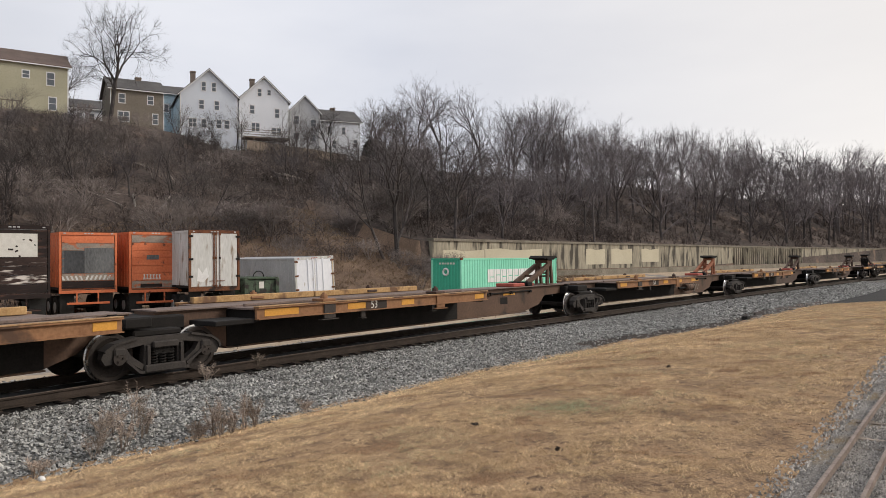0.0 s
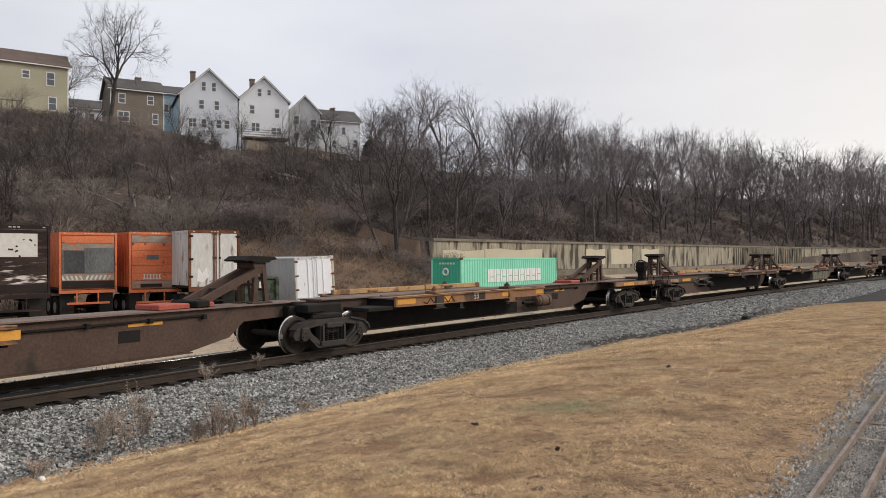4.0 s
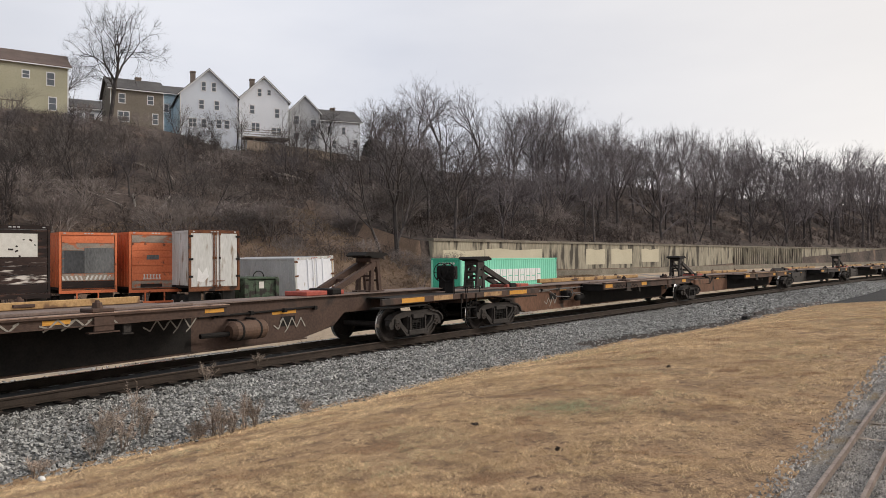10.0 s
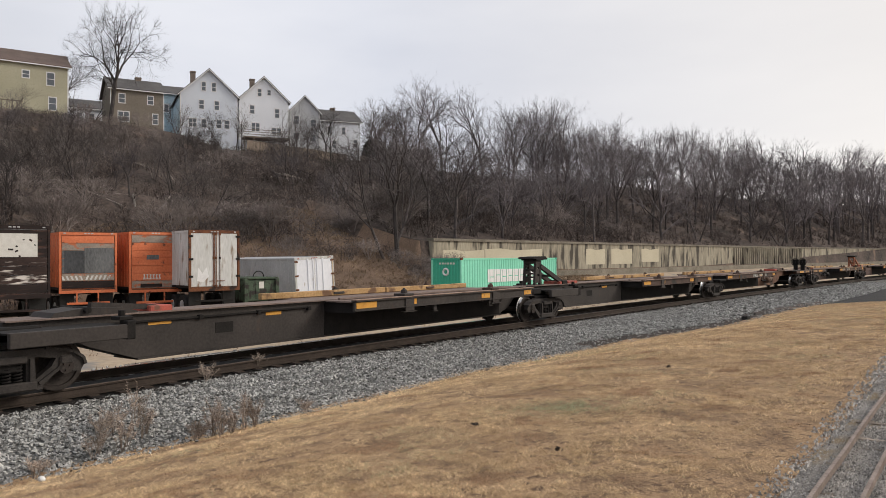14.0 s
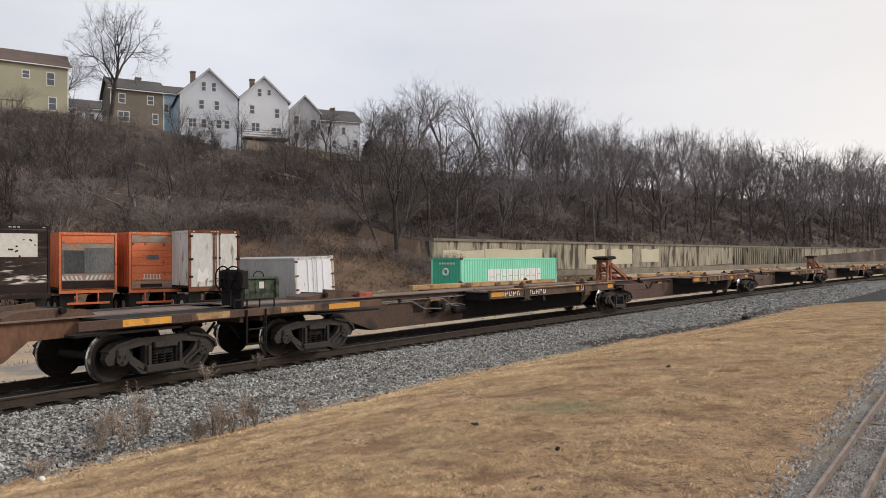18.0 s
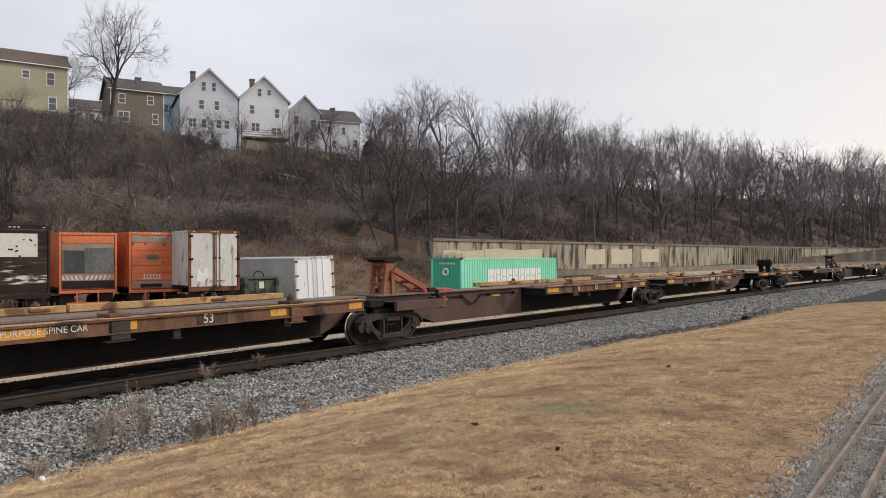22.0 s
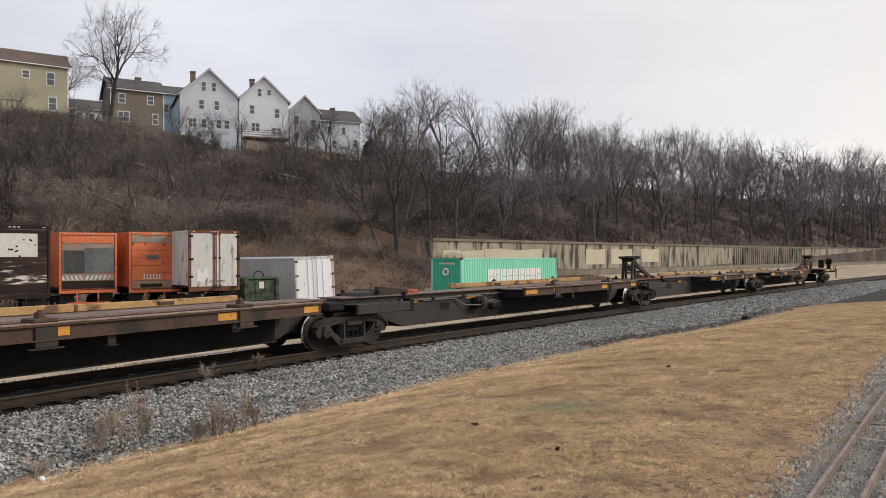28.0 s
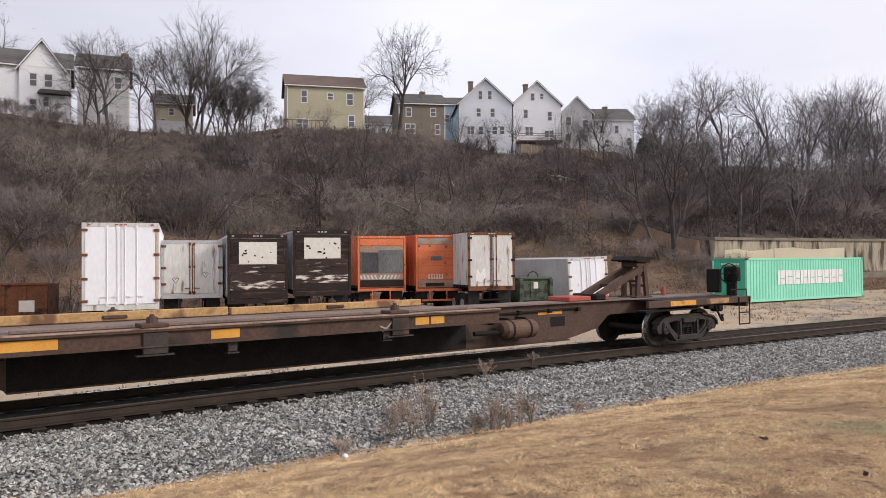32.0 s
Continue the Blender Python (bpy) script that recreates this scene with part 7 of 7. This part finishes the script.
def rough_grass():
    """Tufts of dead grass on the bank and round the yard."""
    rnd = random.Random(19)
    verts, faces = [], []
    for _ in range(22000):
        x = rnd.uniform(-20, 56) if rnd.random() < 0.35 else rnd.uniform(30, 75)
        n = rnd.uniform(34, 55) if x < 53 else rnd.uniform(31, 41)
        if rnd.random() < 0.15:
            n = rnd.uniform(17, 40)
        y = n + swerve(x)
        z = ground_z(x, y)
        h = rnd.uniform(0.10, 0.45) * (0.4 if n < 33 else 0.8)
        for _ in range(8):
            a, r = rnd.uniform(0, 6.283), rnd.uniform(0.3, 1.1)
            bx, by = x + rnd.uniform(-0.2, 0.2), y + rnd.uniform(-0.2, 0.2)
            w = 0.014
            k = len(verts)
            verts += [(bx - math.sin(a) * w, by + math.cos(a) * w, z - 0.02), (bx + math.sin(a) * w, by - math.cos(a) * w, z - 0.02), (bx + math.cos(a) * r * h, by + math.sin(a) * r * h, z + h * rnd.uniform(0.5, 1))]
            faces.append((k, k + 1, k + 2))
    tagged(new("rough_grass", raw("rough_grass", verts, faces, TUFT)), "tufts of dead brown grass on the bank and yard", "grass", kind="stuff")


TUFT = surface("dead_tuft", (0.15, 0.105, 0.07), (0.33, 0.245, 0.165), 0.95, scale=0.4, fine=4, bump=0, random=0.5, island=True)
rough_grass()


def weed(x, y, h, seed, material=None):
    rnd = random.Random(seed)
    t = thing("dry_weed", Matrix.Translation((x, y, ground_z(x, y))), "dead brown weed stalk standing in the ballast", "weed", "dead weeds beside the track")
    stalk, tuft = B(), B()
    for i in range(rnd.randint(5, 9)):
        a, r = rnd.uniform(0, 6.28), rnd.uniform(0.03, 0.22)
        hh = h * rnd.uniform(0.6, 1.0)
        p = Vector((0, 0, -0.02))
        q = Vector((math.cos(a) * r * 0.4, math.sin(a) * r * 0.4, hh * 0.5))
        e = Vector((math.cos(a) * r, math.sin(a) * r, hh))
        rod(stalk, p, q, 0.005, 0.004, 4)
        rod(stalk, q, e, 0.004, 0.002, 4)
        for _ in range(22):
            f = rnd.uniform(0.35, 1.0)
            b = q.lerp(e, (f - 0.35) / 0.65)
            v = Vector((rnd.uniform(-1, 1), rnd.uniform(-1, 1), rnd.uniform(-0.1, 1))).normalized() * rnd.uniform(0.02, 0.09)
            rod(tuft, b, b + v, 0.0045, 0.0015, 3)
    tagged(part("stalk", stalk, material or BRUSH, t), kind="stuff")
    tagged(part("seed_head", tuft, material or BRUSH, t), kind="stuff")


for i, (x, y, h) in enumerate(((5.68, 9.89, 0.45), (5.98, 10.04, 0.5), (6.24, 9.96, 0.75), (6.21, 9.7, 0.6), (5.3, 9.36, 0.4), (5.68, 9.33, 0.55), (6.63, 9.07, 0.35), (6.88, 9.01, 0.55), (6.83, 8.77, 0.6), (7.37, 8.93, 0.6), (7.59, 8.94, 0.5), (9.07, 12.06, 0.4), (10.79, 12.61, 0.35), (7.15, 8.92, 0.45), (8.95, 9.26, 0.25), (4.47, 9.19, 0.3))):
    weed(x, y, h, i, WEED)
    weed(x + 0.13, y + 0.1, h * 0.7, i + 50, WEED)


def pale_stone():
    t = thing("white_stone", Matrix.Translation((4.38, 8.82, ground_z(4.38, 8.82))), "small white stone on the lawn's edge", "stone")
    bm = B()
    bmesh.ops.create_icosphere(bm, subdivisions=2, radius=0.04)
    for v in bm.verts:
        v.co *= 1 + 0.25 * noise.noise(v.co * 20)
    m = part("stone", bm, TRIM, t)
    m.matrix_basis = Matrix.Translation((0, 0, 0.03))


pale_stone()


def drain():
    t = thing("drain_box", Matrix.Translation((32.4, 7.95, -0.93)), "small black drain box at the lawn's muddy edge", "drain")
    part("casing", box(B(), -0.25, 0.25, -0.12, 0.12, -0.1, 0.16, bevel=0.02), RUBBER, t)
    part("grate", box(B(), -0.21, 0.21, -0.09, 0.09, 0.161, 0.175), STEEL_DARK, t)


drain()


def clod(x, y, seed):
    rnd = random.Random(seed)
    t = thing("leaf_clump", Matrix.Translation((x, y, ground_z(x, y))), "small clump of dead brown leaves on the lawn", "leaf clump", "leaf clumps on the lawn")
    bm = B()
    for _ in range(9):
        m = Matrix.Translation((rnd.uniform(-0.05, 0.05), rnd.uniform(-0.05, 0.05), rnd.uniform(0.01, 0.06))) @ pose(0, 0, 0, rnd.uniform(-50, 50), rnd.uniform(-50, 50), rnd.uniform(0, 360))
        v = [bm.verts.new(m @ Vector(p)) for p in ((-0.05, 0, 0), (0, 0.025, 0.008), (0.05, 0, 0), (0, -0.025, 0.008))]
        bm.faces.new(v)
    tagged(part("leaves", bm, LITTER, t), kind="stuff").scale = (0.6, 0.6, 0.6)


for i, (x, y) in enumerate(((7.2, 4.72), (6.35, 3.22), (12.6, 4.35))):
    clod(x, y, 300 + i)


# ---------------------------------------------------------------- what moves
def motions():
    """The train rolls by at a steady pace; every axle turns with it while it is near."""
    for car, a, b in MOVERS:
        rows = []
        for i in range(65):
            t = i * 0.5
            p, q = along(a - SPEED * t, GAUGE / 2, RAIL_Z), along(b - SPEED * t, GAUGE / 2, RAIL_Z)
            rows.append((t, pose(p.x, p.y, p.z, 0, 0, math.degrees(math.atan2(q.y - p.y, q.x - p.x)))))
        walk(car, rows)
    for axle, dx, place in SPINNERS:
        first, last = (place - 55) / SPEED, (place + 30) / SPEED  # seconds between which it is near
        start, stop = max(0, frame(first) - 1), min(960, frame(last) - 1)
        rows, angle = [], 0.0
        step = math.degrees(SPEED / FPS / WHEEL_R)
        if start > 0:
            rows.append((0.0, pose(dx, 0, WHEEL_R)))
        for f in range(start, stop + 1):
            rows.append((f / FPS, pose(dx, 0, WHEEL_R, 0, -angle % 360, 0)))
            angle += step
        if not rows:
            rows.append((0.0, pose(dx, 0, WHEEL_R)))
        if rows[-1][0] < 32.0:
            rows.append((32.0, rows[-1][1]))
        walk(axle, rows)


motions()
